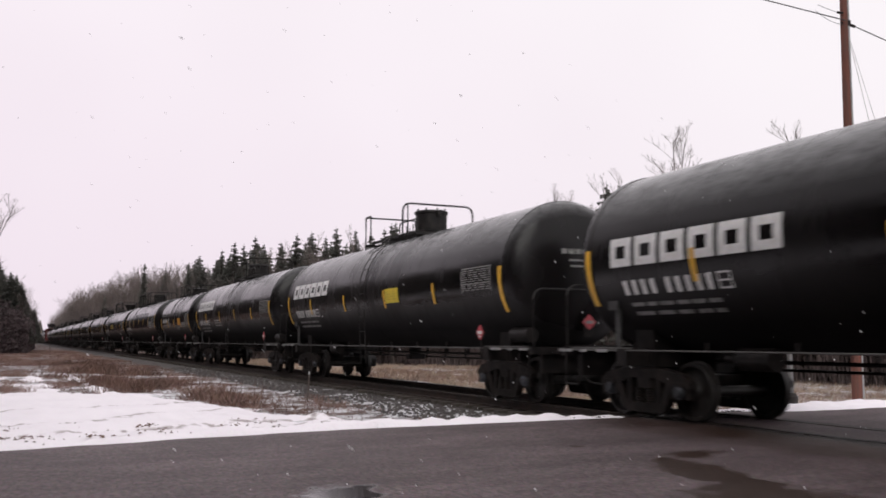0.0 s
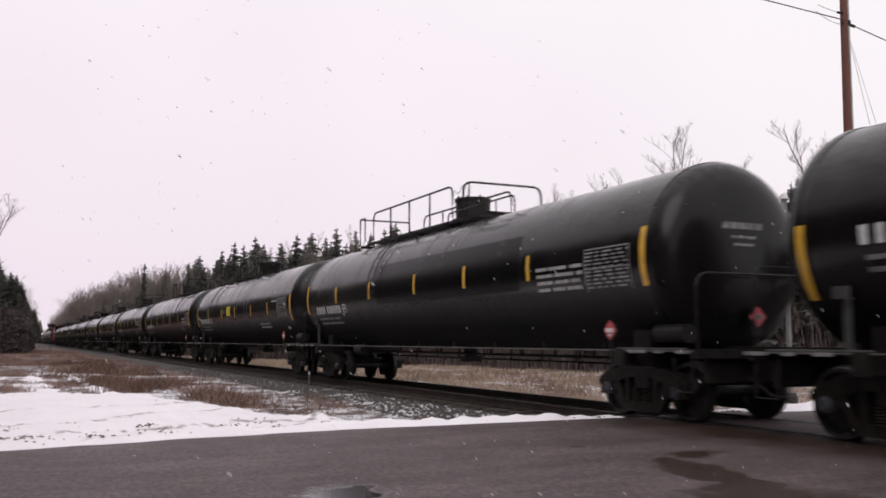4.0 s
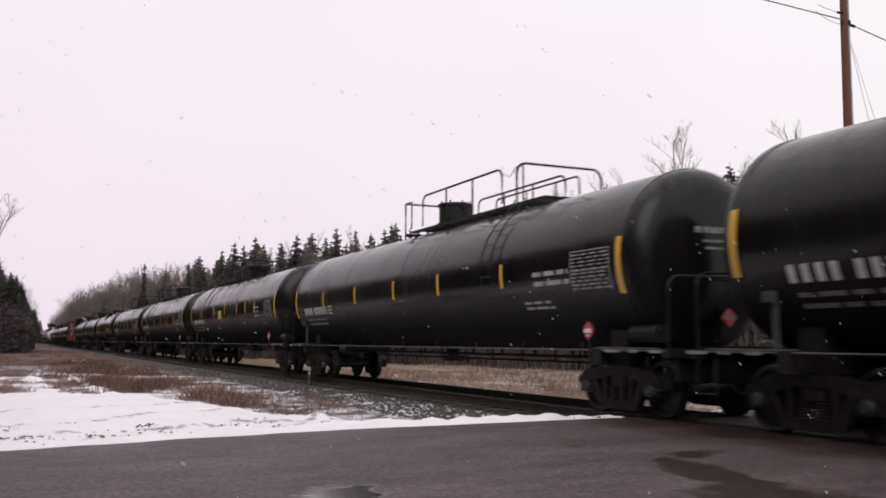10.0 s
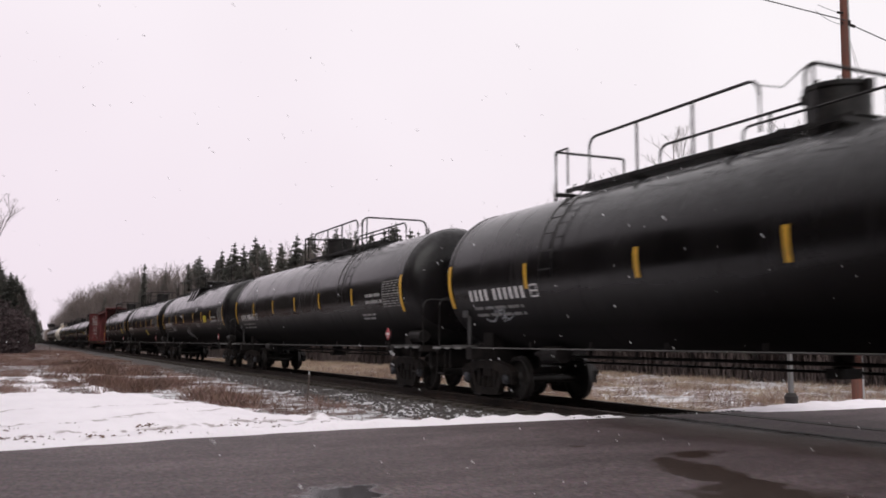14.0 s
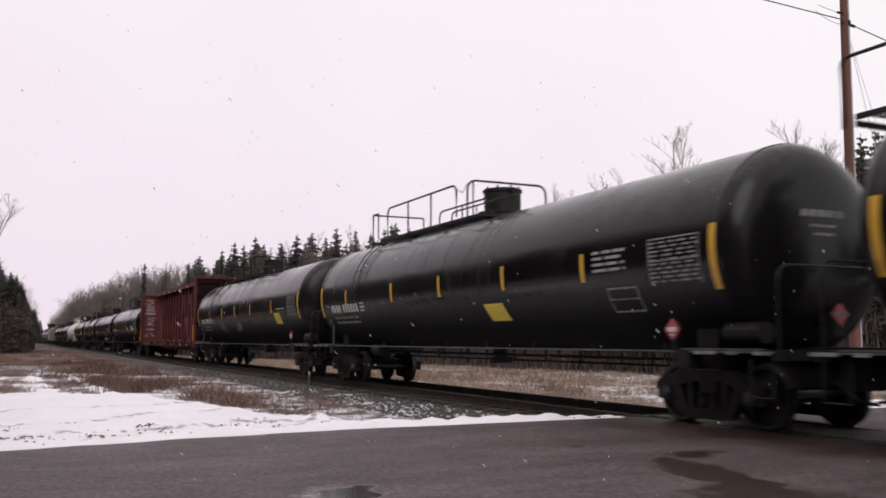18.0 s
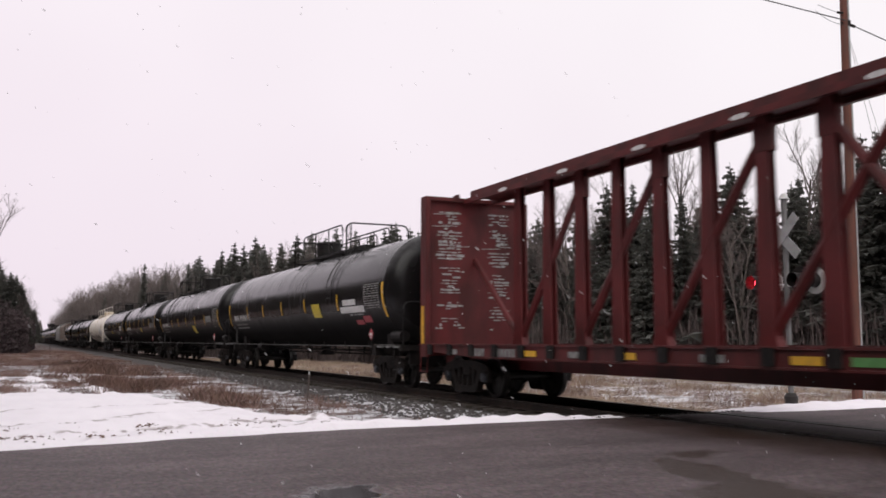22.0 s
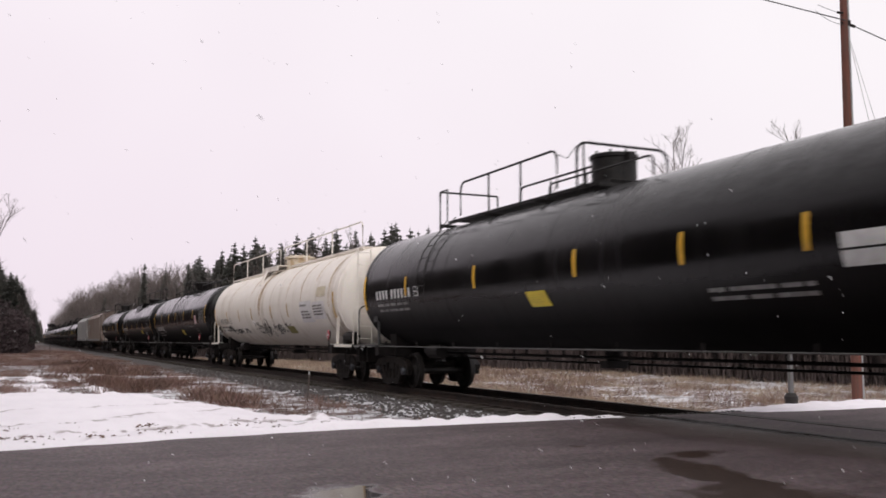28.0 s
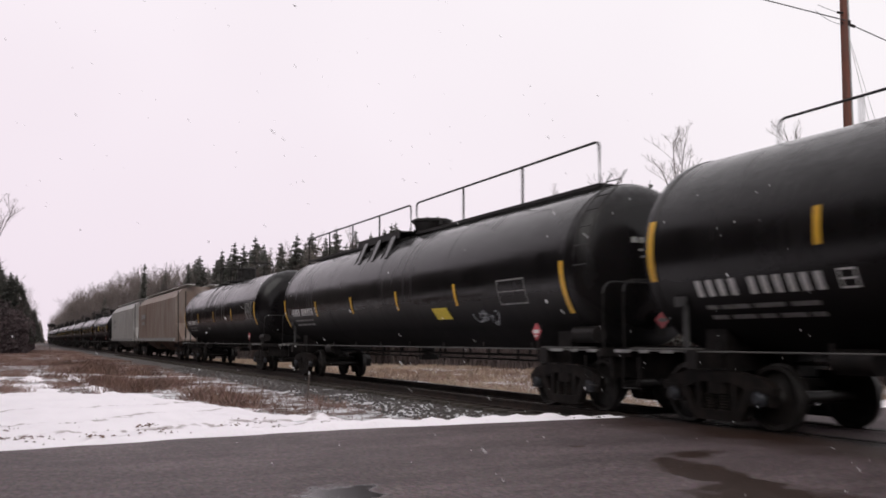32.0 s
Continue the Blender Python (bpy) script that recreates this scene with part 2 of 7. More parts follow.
MAUVE = material("mauve_brown_thicket", (0.085, 0.061, 0.064), 0.95, second=(0.052, 0.038, 0.040), amount=0.8, scale=0.4, bump=0)
HAZEL = material("grey_thicket_twigs", (0.17, 0.142, 0.135), 0.95, second=(0.10, 0.082, 0.078), amount=0.8, scale=0.3, bump=0)
SIGN_INK = material("faded_sign_lettering", (0.46, 0.35, 0.05), 0.6, scale=6)
FLAKE = material("snowflake", (0.97, 0.97, 0.98), 0.6, second=(0.95, 0.95, 0.97), bump=0, grit=0.0, spec=0.0)


def let_light_through(m, share, tint=(0.98, 0.98, 0.99)):
    """Thin things pass on part of the light that falls on their far side."""
    nt = m.node_tree
    b = nt.nodes["Principled BSDF"]
    out = nt.nodes["Material Output"]
    tr = nt.nodes.new("ShaderNodeBsdfTranslucent")
    tr.inputs["Color"].default_value = (*tint, 1)
    mx = nt.nodes.new("ShaderNodeMixShader")
    mx.inputs[0].default_value = share
    nt.links.new(b.outputs["BSDF"], mx.inputs[1])
    nt.links.new(tr.outputs["BSDF"], mx.inputs[2])
    nt.links.new(mx.outputs["Shader"], out.inputs["Surface"])


let_light_through(FLAKE, 0.85)
# needle translucency also lifts the crowns' darks in place of haze
let_light_through(NEEDLE, 0.4, (0.20, 0.20, 0.18))
snow_on_top(NEEDLE, 0.12, 0.3, 0.95)


# ---------------------------------------------------------------- mesh helpers
class Geo:
    """Collects vertices and faces of one mesh."""

    def __init__(self):
        self.v, self.f, self.m = [], [], []

    def add(self, verts, faces, slot=0):
        n = len(self.v)
        self.v.extend(verts)
        self.f.extend([tuple(i + n for i in f) for f in faces])
        self.m.extend([slot] * len(faces))
        return self

    def box(self, c, s, slot=0, chamfer=0.0, turn=None):
        hx, hy, hz = s[0] / 2, s[1] / 2, s[2] / 2
        if chamfer:
            k = min(chamfer, hx * 0.9, hy * 0.9)
            ring = [(-hx + k, -hy), (hx - k, -hy), (hx, -hy + k), (hx, hy - k), (hx - k, hy), (-hx + k, hy), (-hx, hy - k), (-hx, -hy + k)]
        else:
            ring = [(-hx, -hy), (hx, -hy), (hx, hy), (-hx, hy)]
        n = len(ring)
        vs = [Vector((x, y, -hz)) for x, y in ring] + [Vector((x, y, hz)) for x, y in ring]
        if turn is not None:
            vs = [turn @ p for p in vs]
        fs = [tuple(range(n - 1, -1, -1)), tuple(range(n, 2 * n))] + [(i, (i + 1) % n, (i + 1) % n + n, i + n) for i in range(n)]
        return self.add([(p.x + c[0], p.y + c[1], p.z + c[2]) for p in vs], fs, slot)

    def cyl(self, a, b, r, n=12, r2=None, slot=0):
        a, b = Vector(a), Vector(b)
        r2 = r if r2 is None else r2
        q = (b - a).to_track_quat("Z", "Y")
        ring = [Vector((math.cos(2 * math.pi * i / n), math.sin(2 * math.pi * i / n), 0)) for i in range(n)]
        vs = [a + q @ (p * r) for p in ring] + [b + q @ (p * r2) for p in ring]
        fs = [tuple(range(n - 1, -1, -1)), tuple(range(n, 2 * n))] + [(i, (i + 1) % n, (i + 1) % n + n, i + n) for i in range(n)]
        return self.add([tuple(p) for p in vs], fs, slot)

    def pipe(self, pts, r, n=6, slot=0):
        pts = [Vector(p) for p in pts]
        vs, fs = [], []
        for i, p in enumerate(pts):
            d = (pts[min(i + 1, len(pts) - 1)] - pts[max(i - 1, 0)]).normalized()
            q = d.to_track_quat("Z", "Y")
            vs += [tuple(p + q @ Vector((r * math.cos(2 * math.pi * k / n), r * math.sin(2 * math.pi * k / n), 0))) for k in range(n)]
        for i in range(len(pts) - 1):
            fs += [(i * n + k, i * n + (k + 1) % n, (i + 1) * n + (k + 1) % n, (i + 1) * n + k) for k in range(n)]
        fs += [tuple(range(n - 1, -1, -1)), tuple(range((len(pts) - 1) * n, len(pts) * n))]
        return self.add(vs, fs, slot)

    def lathe(self, profile, z, n=40, axis="y", slot=0):
        """Turns (along, radius) pairs about the y axis at height z, or about x."""
        vs, fs = [], []
        for s, r in profile:
            for k in range(n):
                a = 2 * math.pi * k / n
                p = (r * math.cos(a), s, z + r * math.sin(a)) if axis == "y" else (s, r * math.cos(a), z + r * math.sin(a))
                vs.append(p)
        flip = axis == "x"
        for i in range(len(profile) - 1):
            for k in range(n):
                f = (i * n + k, i * n + (k + 1) % n, (i + 1) * n + (k + 1) % n, (i + 1) * n + k)
                fs.append(f if flip else f[::-1])
        return self.add(vs, fs, slot)

    def prism(self, outline, x0, x1, slot=0):
        """Extrudes a (y, z) outline from x0 to x1."""
        n = len(outline)
        vs = [(x0, y, z) for y, z in outline] + [(x1, y, z) for y, z in outline]
        fs = [tuple(range(n)), tuple(range(2 * n - 1, n - 1, -1))] + [(i, i + n, (i + 1) % n + n, (i + 1) % n) for i in range(n)]
        return self.add(vs, fs, slot)

    def loft(self, rings, slot=0):
        """Skins closed rings of equal length, with both ends capped."""
        n = len(rings[0])
        vs = [p for ring in rings for p in ring]
        fs = [(i * n + k, i * n + (k + 1) % n, (i + 1) * n + (k + 1) % n, (i + 1) * n + k) for i in range(len(rings) - 1) for k in range(n)]
        fs += [tuple(range(n - 1, -1, -1)), tuple(range(len(vs) - n, len(vs)))]
        return self.add(vs, fs, slot)

    def mesh(self, name, *mats, smooth=35):
        me = bpy.data.meshes.new(name)
        me.from_pydata(self.v, [], self.f)
        for m in mats:
            me.materials.append(m)
        if len(mats) > 1:
            me.polygons.foreach_set("material_index", self.m)
        if smooth:
            me.shade_smooth()
            me.set_sharp_from_angle(angle=radians(smooth))
        return me


def part(name, geo, mat, parent, label="", at=None, smooth=35):
    """One mesh object under a thing or under a part. geo: a Geo, or a mesh that alike parts share."""
    me = geo if isinstance(geo, bpy.types.Mesh) else geo.mesh(name, mat, smooth=smooth)
    ob = new(name, me)
    ob.parent = parent
    if at is not None:
        ob.matrix_basis = at
    if label:
        ob["label"] = label
    return ob


def thing(name, at, label, category, group="", kind=""):
    ob = new(name)
    ob.empty_display_size = 0.2
    ob.matrix_basis = at
    return tagged(ob, label, category, group, kind)


def solid(name, geo, mats, label, category="", kind="structure", smooth=35, at=None):
    mats = mats if isinstance(mats, (list, tuple)) else [mats]
    ob = new(name, geo.mesh(name, *mats, smooth=smooth))
    if at is not None:
        ob.matrix_basis = at
    return tagged(ob, label, category, "", kind)


# ---------------------------------------------------------------- the ground
ROAD_S, ROAD_N = 3.0, 12.0


def smooth01(a, b, x):
    t = min(1.0, max(0.0, (x - a) / (b - a)))
    return t * t * (3 - 2 * t)


def rough_noise(x, y, s, seed=0.0):
    return noise.noise(Vector((x * s, y * s, seed)))


def ground_z(x, y):
    """Height of the soil: road bed level with the rails, fields a little lower, a ballast bank under the track."""
    off_road = max(smooth01(ROAD_N + 0.4, ROAD_N + 2.8, y), smooth01(-ROAD_S - 4.0, -ROAD_S - 8.0, y))
    field = -0.30 - 0.25 * smooth01(TRACK_X + 2.5, TRACK_X + 6.0, x) + 0.05 * rough_noise(x, y, 0.5, 3.1) + 0.10 * rough_noise(x, y, 0.11, 7.7)
    side = abs(x - TRACK_X)
    bank = 1.0 - smooth01(1.75, 3.1, side)
    z = field * (1 - bank) + (-0.26 + 0.02 * rough_noise(x, y, 3.0)) * bank
    return z * off_road - 0.045 * (1 - off_road)


def sheet(xs, ys, height):
    g = Geo()
    nx = len(xs)
    g.v = [(x, y, height(x, y)) for y in ys for x in xs]
    g.f = [(j * nx + i, j * nx + i + 1, (j + 1) * nx + i + 1, (j + 1) * nx + i) for j in range(len(ys) - 1) for i in range(nx - 1)]
    g.m = [0] * len(g.f)
    return g


def steps(*spans):
    out = []
    for a, b, d in spans:
        n = max(1, round((b - a) / d))
        out += [a + (b - a) * i / n for i in range(n)]
    return out + [spans[-1][1]]


def ground_material():
    """Dry brown turf, dark ballast beside the rails, thin snow caught between the stems."""
    m = material("turf_and_ballast", (0.135, 0.09, 0.078), 0.95, second=(0.065, 0.043, 0.036), amount=0.9, scale=0.5, fine=14, bump=0.6, depth=0.05)
    nt = m.node_tree
    b = nt.nodes["Principled BSDF"]
    src = b.inputs["Base Color"].links[0].from_socket
    geo = nt.nodes.new("ShaderNodeNewGeometry")
    sep = nt.nodes.new("ShaderNodeSeparateXYZ")
    nt.links.new(geo.outputs["Position"], sep.inputs["Vector"])
    # crushed stone near the track
    off = nt.nodes.new("ShaderNodeMath")
    off.operation = "SUBTRACT"
    off.inputs[1].default_value = TRACK_X
    nt.links.new(sep.outputs["X"], off.inputs[0])
    ab = nt.nodes.new("ShaderNodeMath")
    ab.operation = "ABSOLUTE"
    nt.links.new(off.outputs["Value"], ab.inputs[0])
    wob = nt.nodes.new("ShaderNodeTexNoise")
    wob.inputs["Scale"].default_value, wob.inputs["Detail"].default_value = 0.9, 6.0
    nt.links.new(geo.outputs["Position"], wob.inputs["Vector"])
    addn = nt.nodes.new("ShaderNodeMath")
    addn.operation = "MULTIPLY_ADD"
    addn.inputs[1].default_value = 1.6
    nt.links.new(wob.outputs["Fac"], addn.inputs[0])
    nt.links.new(ab.outputs["Value"], addn.inputs[2])
    st = nt.nodes.new("ShaderNodeMapRange")
    st.inputs["From Min"].default_value, st.inputs["From Max"].default_value = 3.4, 4.6
    st.inputs["To Min"].default_value, st.inputs["To Max"].default_value = 1.0, 0.0
    nt.links.new(addn.outputs["Value"], st.inputs["Value"])
    vor = nt.nodes.new("ShaderNodeTexVoronoi")
    vor.inputs["Scale"].default_value = 16.0
    nt.links.new(geo.outputs["Position"], vor.inputs["Vector"])
    stone = nt.nodes.new("ShaderNodeMixRGB")
    stone.inputs[1].default_value, stone.inputs[2].default_value = (0.045, 0.040, 0.039, 1), (0.125, 0.111, 0.108, 1)
    bw = nt.nodes.new("ShaderNodeRGBToBW")
    nt.links.new(vor.outputs["Color"], bw.inputs["Color"])
    nt.links.new(bw.outputs["Val"], stone.inputs[0])
    mx = nt.nodes.new("ShaderNodeMixRGB")
    nt.links.new(st.outputs["Result"], mx.inputs[0])
    nt.links.new(src, mx.inputs[1])
    nt.links.new(stone.outputs["Color"], mx.inputs[2])
    # thin snow
    n3 = nt.nodes.new("ShaderNodeTexNoise")
    n3.inputs["Scale"].default_value, n3.inputs["Detail"].default_value, n3.inputs["Roughness"].default_value = 1.5, 9.0, 0.7
    nt.links.new(geo.outputs["Position"], n3.inputs["Vector"])
    cut = nt.nodes.new("ShaderNodeMapRange")
    cut.inputs["From Min"].default_value, cut.inputs["From Max"].default_value = 0.435, 0.52
    cut.inputs["To Max"].default_value = 0.9
    # the stone bank is swept clean but for its foot near the road
    along = nt.nodes.new("ShaderNodeMapRange")
    along.inputs["From Min"].default_value, along.inputs["From Max"].default_value = 20.0, 28.0
    nt.links.new(sep.outputs["Y"], along.inputs["Value"])
    bare = nt.nodes.new("ShaderNodeMath")
    bare.operation = "MULTIPLY"
    nt.links.new(along.outputs["Result"], bare.inputs[0])
    nt.links.new(st.outputs["Result"], bare.inputs[1])
    less = nt.nodes.new("ShaderNodeMath")
    less.operation = "MULTIPLY_ADD"
    less.inputs[1].default_value = -0.12
    nt.links.new(bare.outputs["Value"], less.inputs[0])
    nt.links.new(n3.outputs["Fac"], less.inputs[2])
    # taller turf up the line hides the snow
    tall = nt.nodes.new("ShaderNodeMapRange")
    tall.inputs["From Min"].default_value, tall.inputs["From Max"].default_value = 45.0, 75.0
    nt.links.new(sep.outputs["Y"], tall.inputs["Value"])
    hide = nt.nodes.new("ShaderNodeMath")
    hide.operation = "MULTIPLY_ADD"
    hide.inputs[1].default_value = -0.13
    nt.links.new(tall.outputs["Result"], hide.inputs[0])
    nt.links.new(less.outputs["Value"], hide.inputs[2])
    less = hide
    nt.links.new(less.outputs["Value"], cut.inputs["Value"])
    sn = nt.nodes.new("ShaderNodeMixRGB")
    sn.inputs[2].default_value = (0.72, 0.72, 0.75, 1)
    nt.links.new(cut.outputs["Result"], sn.inputs[0])
    nt.links.new(mx.outputs["Color"], sn.inputs[1])
    nt.links.new(sn.outputs["Color"], b.inputs["Base Color"])
    return m


def asphalt_material():
    """Old grey asphalt: wet dark patches, a few puddles that mirror the sky."""
    m = material("wet_asphalt", (0.072, 0.0535, 0.0555), 0.6, second=(0.115, 0.088, 0.0915), amount=0.8, scale=1.1, fine=26, bump=1.0, spec=0.22, depth=0.010, stretch=(0.55, 1.1, 1), grit=0.9, low=0.36, high=0.66)
    grain = m.node_tree.nodes["Noise Texture.001"]
    grain.inputs["Detail"].default_value, grain.inputs["Roughness"].default_value = 6.0, 0.75
    nt = m.node_tree
    b = nt.nodes["Principled BSDF"]
    geo = nt.nodes.new("ShaderNodeNewGeometry")
    src = b.inputs["Base Color"].links[0].from_socket
    # coarse stone grain and darker tarred streaks
    for size, lo, hi in (((48.0, 30.0, 1.0), 0.62, 1.38), ((20.0, 9.0, 1.0), 0.35, 1.65), ((3.2, 2.4, 1.0), 0.80, 1.20), ((0.22, 0.8, 1.0), 0.76, 1.24)):
        mp = nt.nodes.new("ShaderNodeMapping")
        mp.inputs["Scale"].default_value = size
        nz = nt.nodes.new("ShaderNodeTexNoise")
        nz.inputs["Scale"].default_value, nz.inputs["Detail"].default_value, nz.inputs["Roughness"].default_value = 1.0, 5.0, 0.7
        mr = nt.nodes.new("ShaderNodeMapRange")
        mr.inputs["From Min"].default_value, mr.inputs["From Max"].default_value = 0.3, 0.7
        mr.inputs["To Min"].default_value, mr.inputs["To Max"].default_value = lo, hi
        tint = nt.nodes.new("ShaderNodeVectorMath")
        tint.operation = "SCALE"
        nt.links.new(geo.outputs["Position"], mp.inputs["Vector"])
        nt.links.new(mp.outputs["Vector"], nz.inputs["Vector"])
        nt.links.new(nz.outputs["Fac"], mr.inputs["Value"])
        nt.links.new(src, tint.inputs[0])
        nt.links.new(mr.outputs["Result"], tint.inputs["Scale"])
        src = tint.outputs["Vector"]

    def blob(cx, cy, rx, ry, turn, edge, broken=1.3):
        mp = nt.nodes.new("ShaderNodeMapping")
        mp.vector_type = "TEXTURE"
        mp.inputs["Location"].default_value = (cx, cy, 0)
        mp.inputs["Rotation"].default_value = (0, 0, radians(turn))
        mp.inputs["Scale"].default_value = (rx, ry, 1000)
        nt.links.new(geo.outputs["Position"], mp.inputs["Vector"])
        nz = nt.nodes.new("ShaderNodeTexNoise")
        nz.inputs["Scale"].default_value, nz.inputs["Detail"].default_value = broken, 5.0
        nt.links.new(geo.outputs["Position"], nz.inputs["Vector"])
        ln = nt.nodes.new("ShaderNodeVectorMath")
        ln.operation = "LENGTH"
        nt.links.new(mp.outputs["Vector"], ln.inputs[0])
        ad = nt.nodes.new("ShaderNodeMath")
        ad.operation = "MULTIPLY_ADD"
        ad.inputs[1].default_value = 1.8
        nt.links.new(nz.outputs["Fac"], ad.inputs[0])
        nt.links.new(ln.outputs["Value"], ad.inputs[2])
        mr = nt.nodes.new("ShaderNodeMapRange")
        mr.inputs["From Min"].default_value, mr.inputs["From Max"].default_value = 1.9 - edge, 1.9 + edge
        mr.inputs["To Min"].default_value, mr.inputs["To Max"].default_value = 1.0, 0.0
        nt.links.new(ad.outputs["Value"], mr.inputs["Value"])
        return mr.outputs["Result"]

    def most(a, c):
        n = nt.nodes.new("ShaderNodeMath")
        n.operation = "MAXIMUM"
        nt.links.new(a, n.inputs[0])
        nt.links.new(c, n.inputs[1])
        return n.outputs["Value"]

    wet = most(most(blob(6.03, 6.85, 0.33, 1.2, -13, 0.16, 2.4), blob(5.6, 5.55, 0.62, 0.8, -10, 0.16, 2.4)),
               most(blob(6.15, 9.25, 0.13, 0.07, 0, 0.3, 4.0), most(blob(9.0, 8.8, 0.75, 4.5, 0, 0.6), blob(6.9, 8.1, 0.45, 0.22, 20, 0.4, 3.0))))
    tar = most(blob(9.63, 8.0, 0.24, 60.0, 0, 0.12, 2.0), blob(11.16, 8.0, 0.12, 60.0, 0, 0.12, 2.0))
    puddle = most(blob(2.52, 7.28, 0.30, 0.44, -25, 0.22, 3.5), blob(2.25, 7.05, 0.14, 0.14, 0, 0.3, 3.5))
    dark = nt.nodes.new("ShaderNodeMixRGB")
    dark.inputs[2].default_value = (0.036, 0.0215, 0.0165, 1)
    nt.links.new(wet, dark.inputs[0])
    nt.links.new(src, dark.inputs[1])
    seal = nt.nodes.new("ShaderNodeMixRGB")
    seal.inputs[2].default_value = (0.014, 0.0115, 0.012, 1)
    nt.links.new(tar, seal.inputs[0])
    nt.links.new(dark.outputs["Color"], seal.inputs[1])
    pud = nt.nodes.new("ShaderNodeMixRGB")
    pud.inputs[2].default_value = (0.022, 0.018, 0.018, 1)
    nt.links.new(puddle, pud.inputs[0])
    nt.links.new(seal.outputs["Color"], pud.inputs[1])
    nt.links.new(pud.outputs["Color"], b.inputs["Base Color"])
    r1 = nt.nodes.new("ShaderNodeMapRange")
    r1.inputs["To Min"].default_value, r1.inputs["To Max"].default_value = 0.62, 0.32
    nt.links.new(wet, r1.inputs["Value"])
    r2 = nt.nodes.new("ShaderNodeMix")
    nt.links.new(puddle, r2.inputs[0])
    nt.links.new(r1.outputs["Result"], r2.inputs[2])
    r2.inputs[3].default_value = 0.06
    nt.links.new(r2.outputs[0], b.inputs["Roughness"])
    bp = b.inputs["Normal"].links[0].from_node
    st = nt.nodes.new("ShaderNodeMapRange")
    st.inputs["To Min"].default_value, st.inputs["To Max"].default_value = 0.7, 0.0
    nt.links.new(puddle, st.inputs["Value"])
    nt.links.new(st.outputs["Result"], bp.inputs["Strength"])
    return m


SNOW = material("fresh_snow", (0.955, 0.912, 0.955), 0.7, second=(0.88, 0.835, 0.885), amount=0.6, scale=0.9, fine=18, bump=0.6, depth=0.03)


def add_tyre_tracks(m, lines):
    """Broken brown tyre marks in the snow, each along y = a + b x."""
    nt = m.node_tree
    b = nt.nodes["Principled BSDF"]
    src = b.inputs["Base Color"].links[0].from_socket
    geo = nt.nodes.new("ShaderNodeNewGeometry")

    def math_node(op, p, q, r=None):
        n = nt.nodes.new("ShaderNodeMath")
        n.operation = op
        for i, v in enumerate((p, q, r)):
            if v is None:
                continue
            if isinstance(v, (int, float)):
                n.inputs[i].default_value = v
            else:
                nt.links.new(v, n.inputs[i])
        return n.outputs["Value"]

    def noise_of(scale, detail):
        nz = nt.nodes.new("ShaderNodeTexNoise")
        nz.inputs["Scale"].default_value, nz.inputs["Detail"].default_value = scale, detail
        nt.links.new(geo.outputs["Position"], nz.inputs["Vector"])
        return nz.outputs["Fac"]

    sep = nt.nodes.new("ShaderNodeSeparateXYZ")
    nt.links.new(geo.outputs["Position"], sep.inputs["Vector"])
    wander, broken = noise_of(0.7, 3.0), noise_of(5.0, 5.0)
    for a, slope, wide in lines:
        off = math_node("MULTIPLY_ADD", sep.outputs["X"], -slope, sep.outputs["Y"])
        off = math_node("SUBTRACT", off, a)
        off = math_node("MULTIPLY_ADD", wander, 0.5, math_node("SUBTRACT", off, 0.25))
        near = nt.nodes.new("ShaderNodeMapRange")
        near.inputs["From Min"].default_value, near.inputs["From Max"].default_value = 0.3 * wide, wide
        near.inputs["To Min"].default_value, near.inputs["To Max"].default_value = 1.0, 0.0
        nt.links.new(math_node("ABSOLUTE", off, 0), near.inputs["Value"])
        gap = nt.nodes.new("ShaderNodeMapRange")
        gap.inputs["From Min"].default_value, gap.inputs["From Max"].default_value = 0.44, 0.56
        nt.links.new(broken, gap.inputs["Value"])
        mx = nt.nodes.new("ShaderNodeMixRGB")
        mx.inputs[2].default_value = (0.40, 0.35, 0.35, 1)
        nt.links.new(math_node("MULTIPLY", near.outputs["Result"], gap.outputs["Result"]), mx.inputs[0])
        nt.links.new(src, mx.inputs[1])
        src = mx.outputs["Color"]
    nt.links.new(src, b.inputs["Base Color"])


add_tyre_tracks(SNOW, ((12.55, 0.72, 0.12), (12.3, 0.26, 0.08), (12.9, 0.5, 0.08), (13.6, 0.6, 0.1), (14.2, 0.66, 0.08), (15.6, 0.4, 0.16), (17.5, 0.7, 0.2), (21.0, 0.5, 0.25)))


def road_edge(x):
    """Where the asphalt ends on the north side; the verge bows a little."""
    return 11.55 + 0.2 * min(4.2, max(-8.0, x)) - 0.01 * max(0.0, x - 4.6) if x < TRACK_X else 12.05


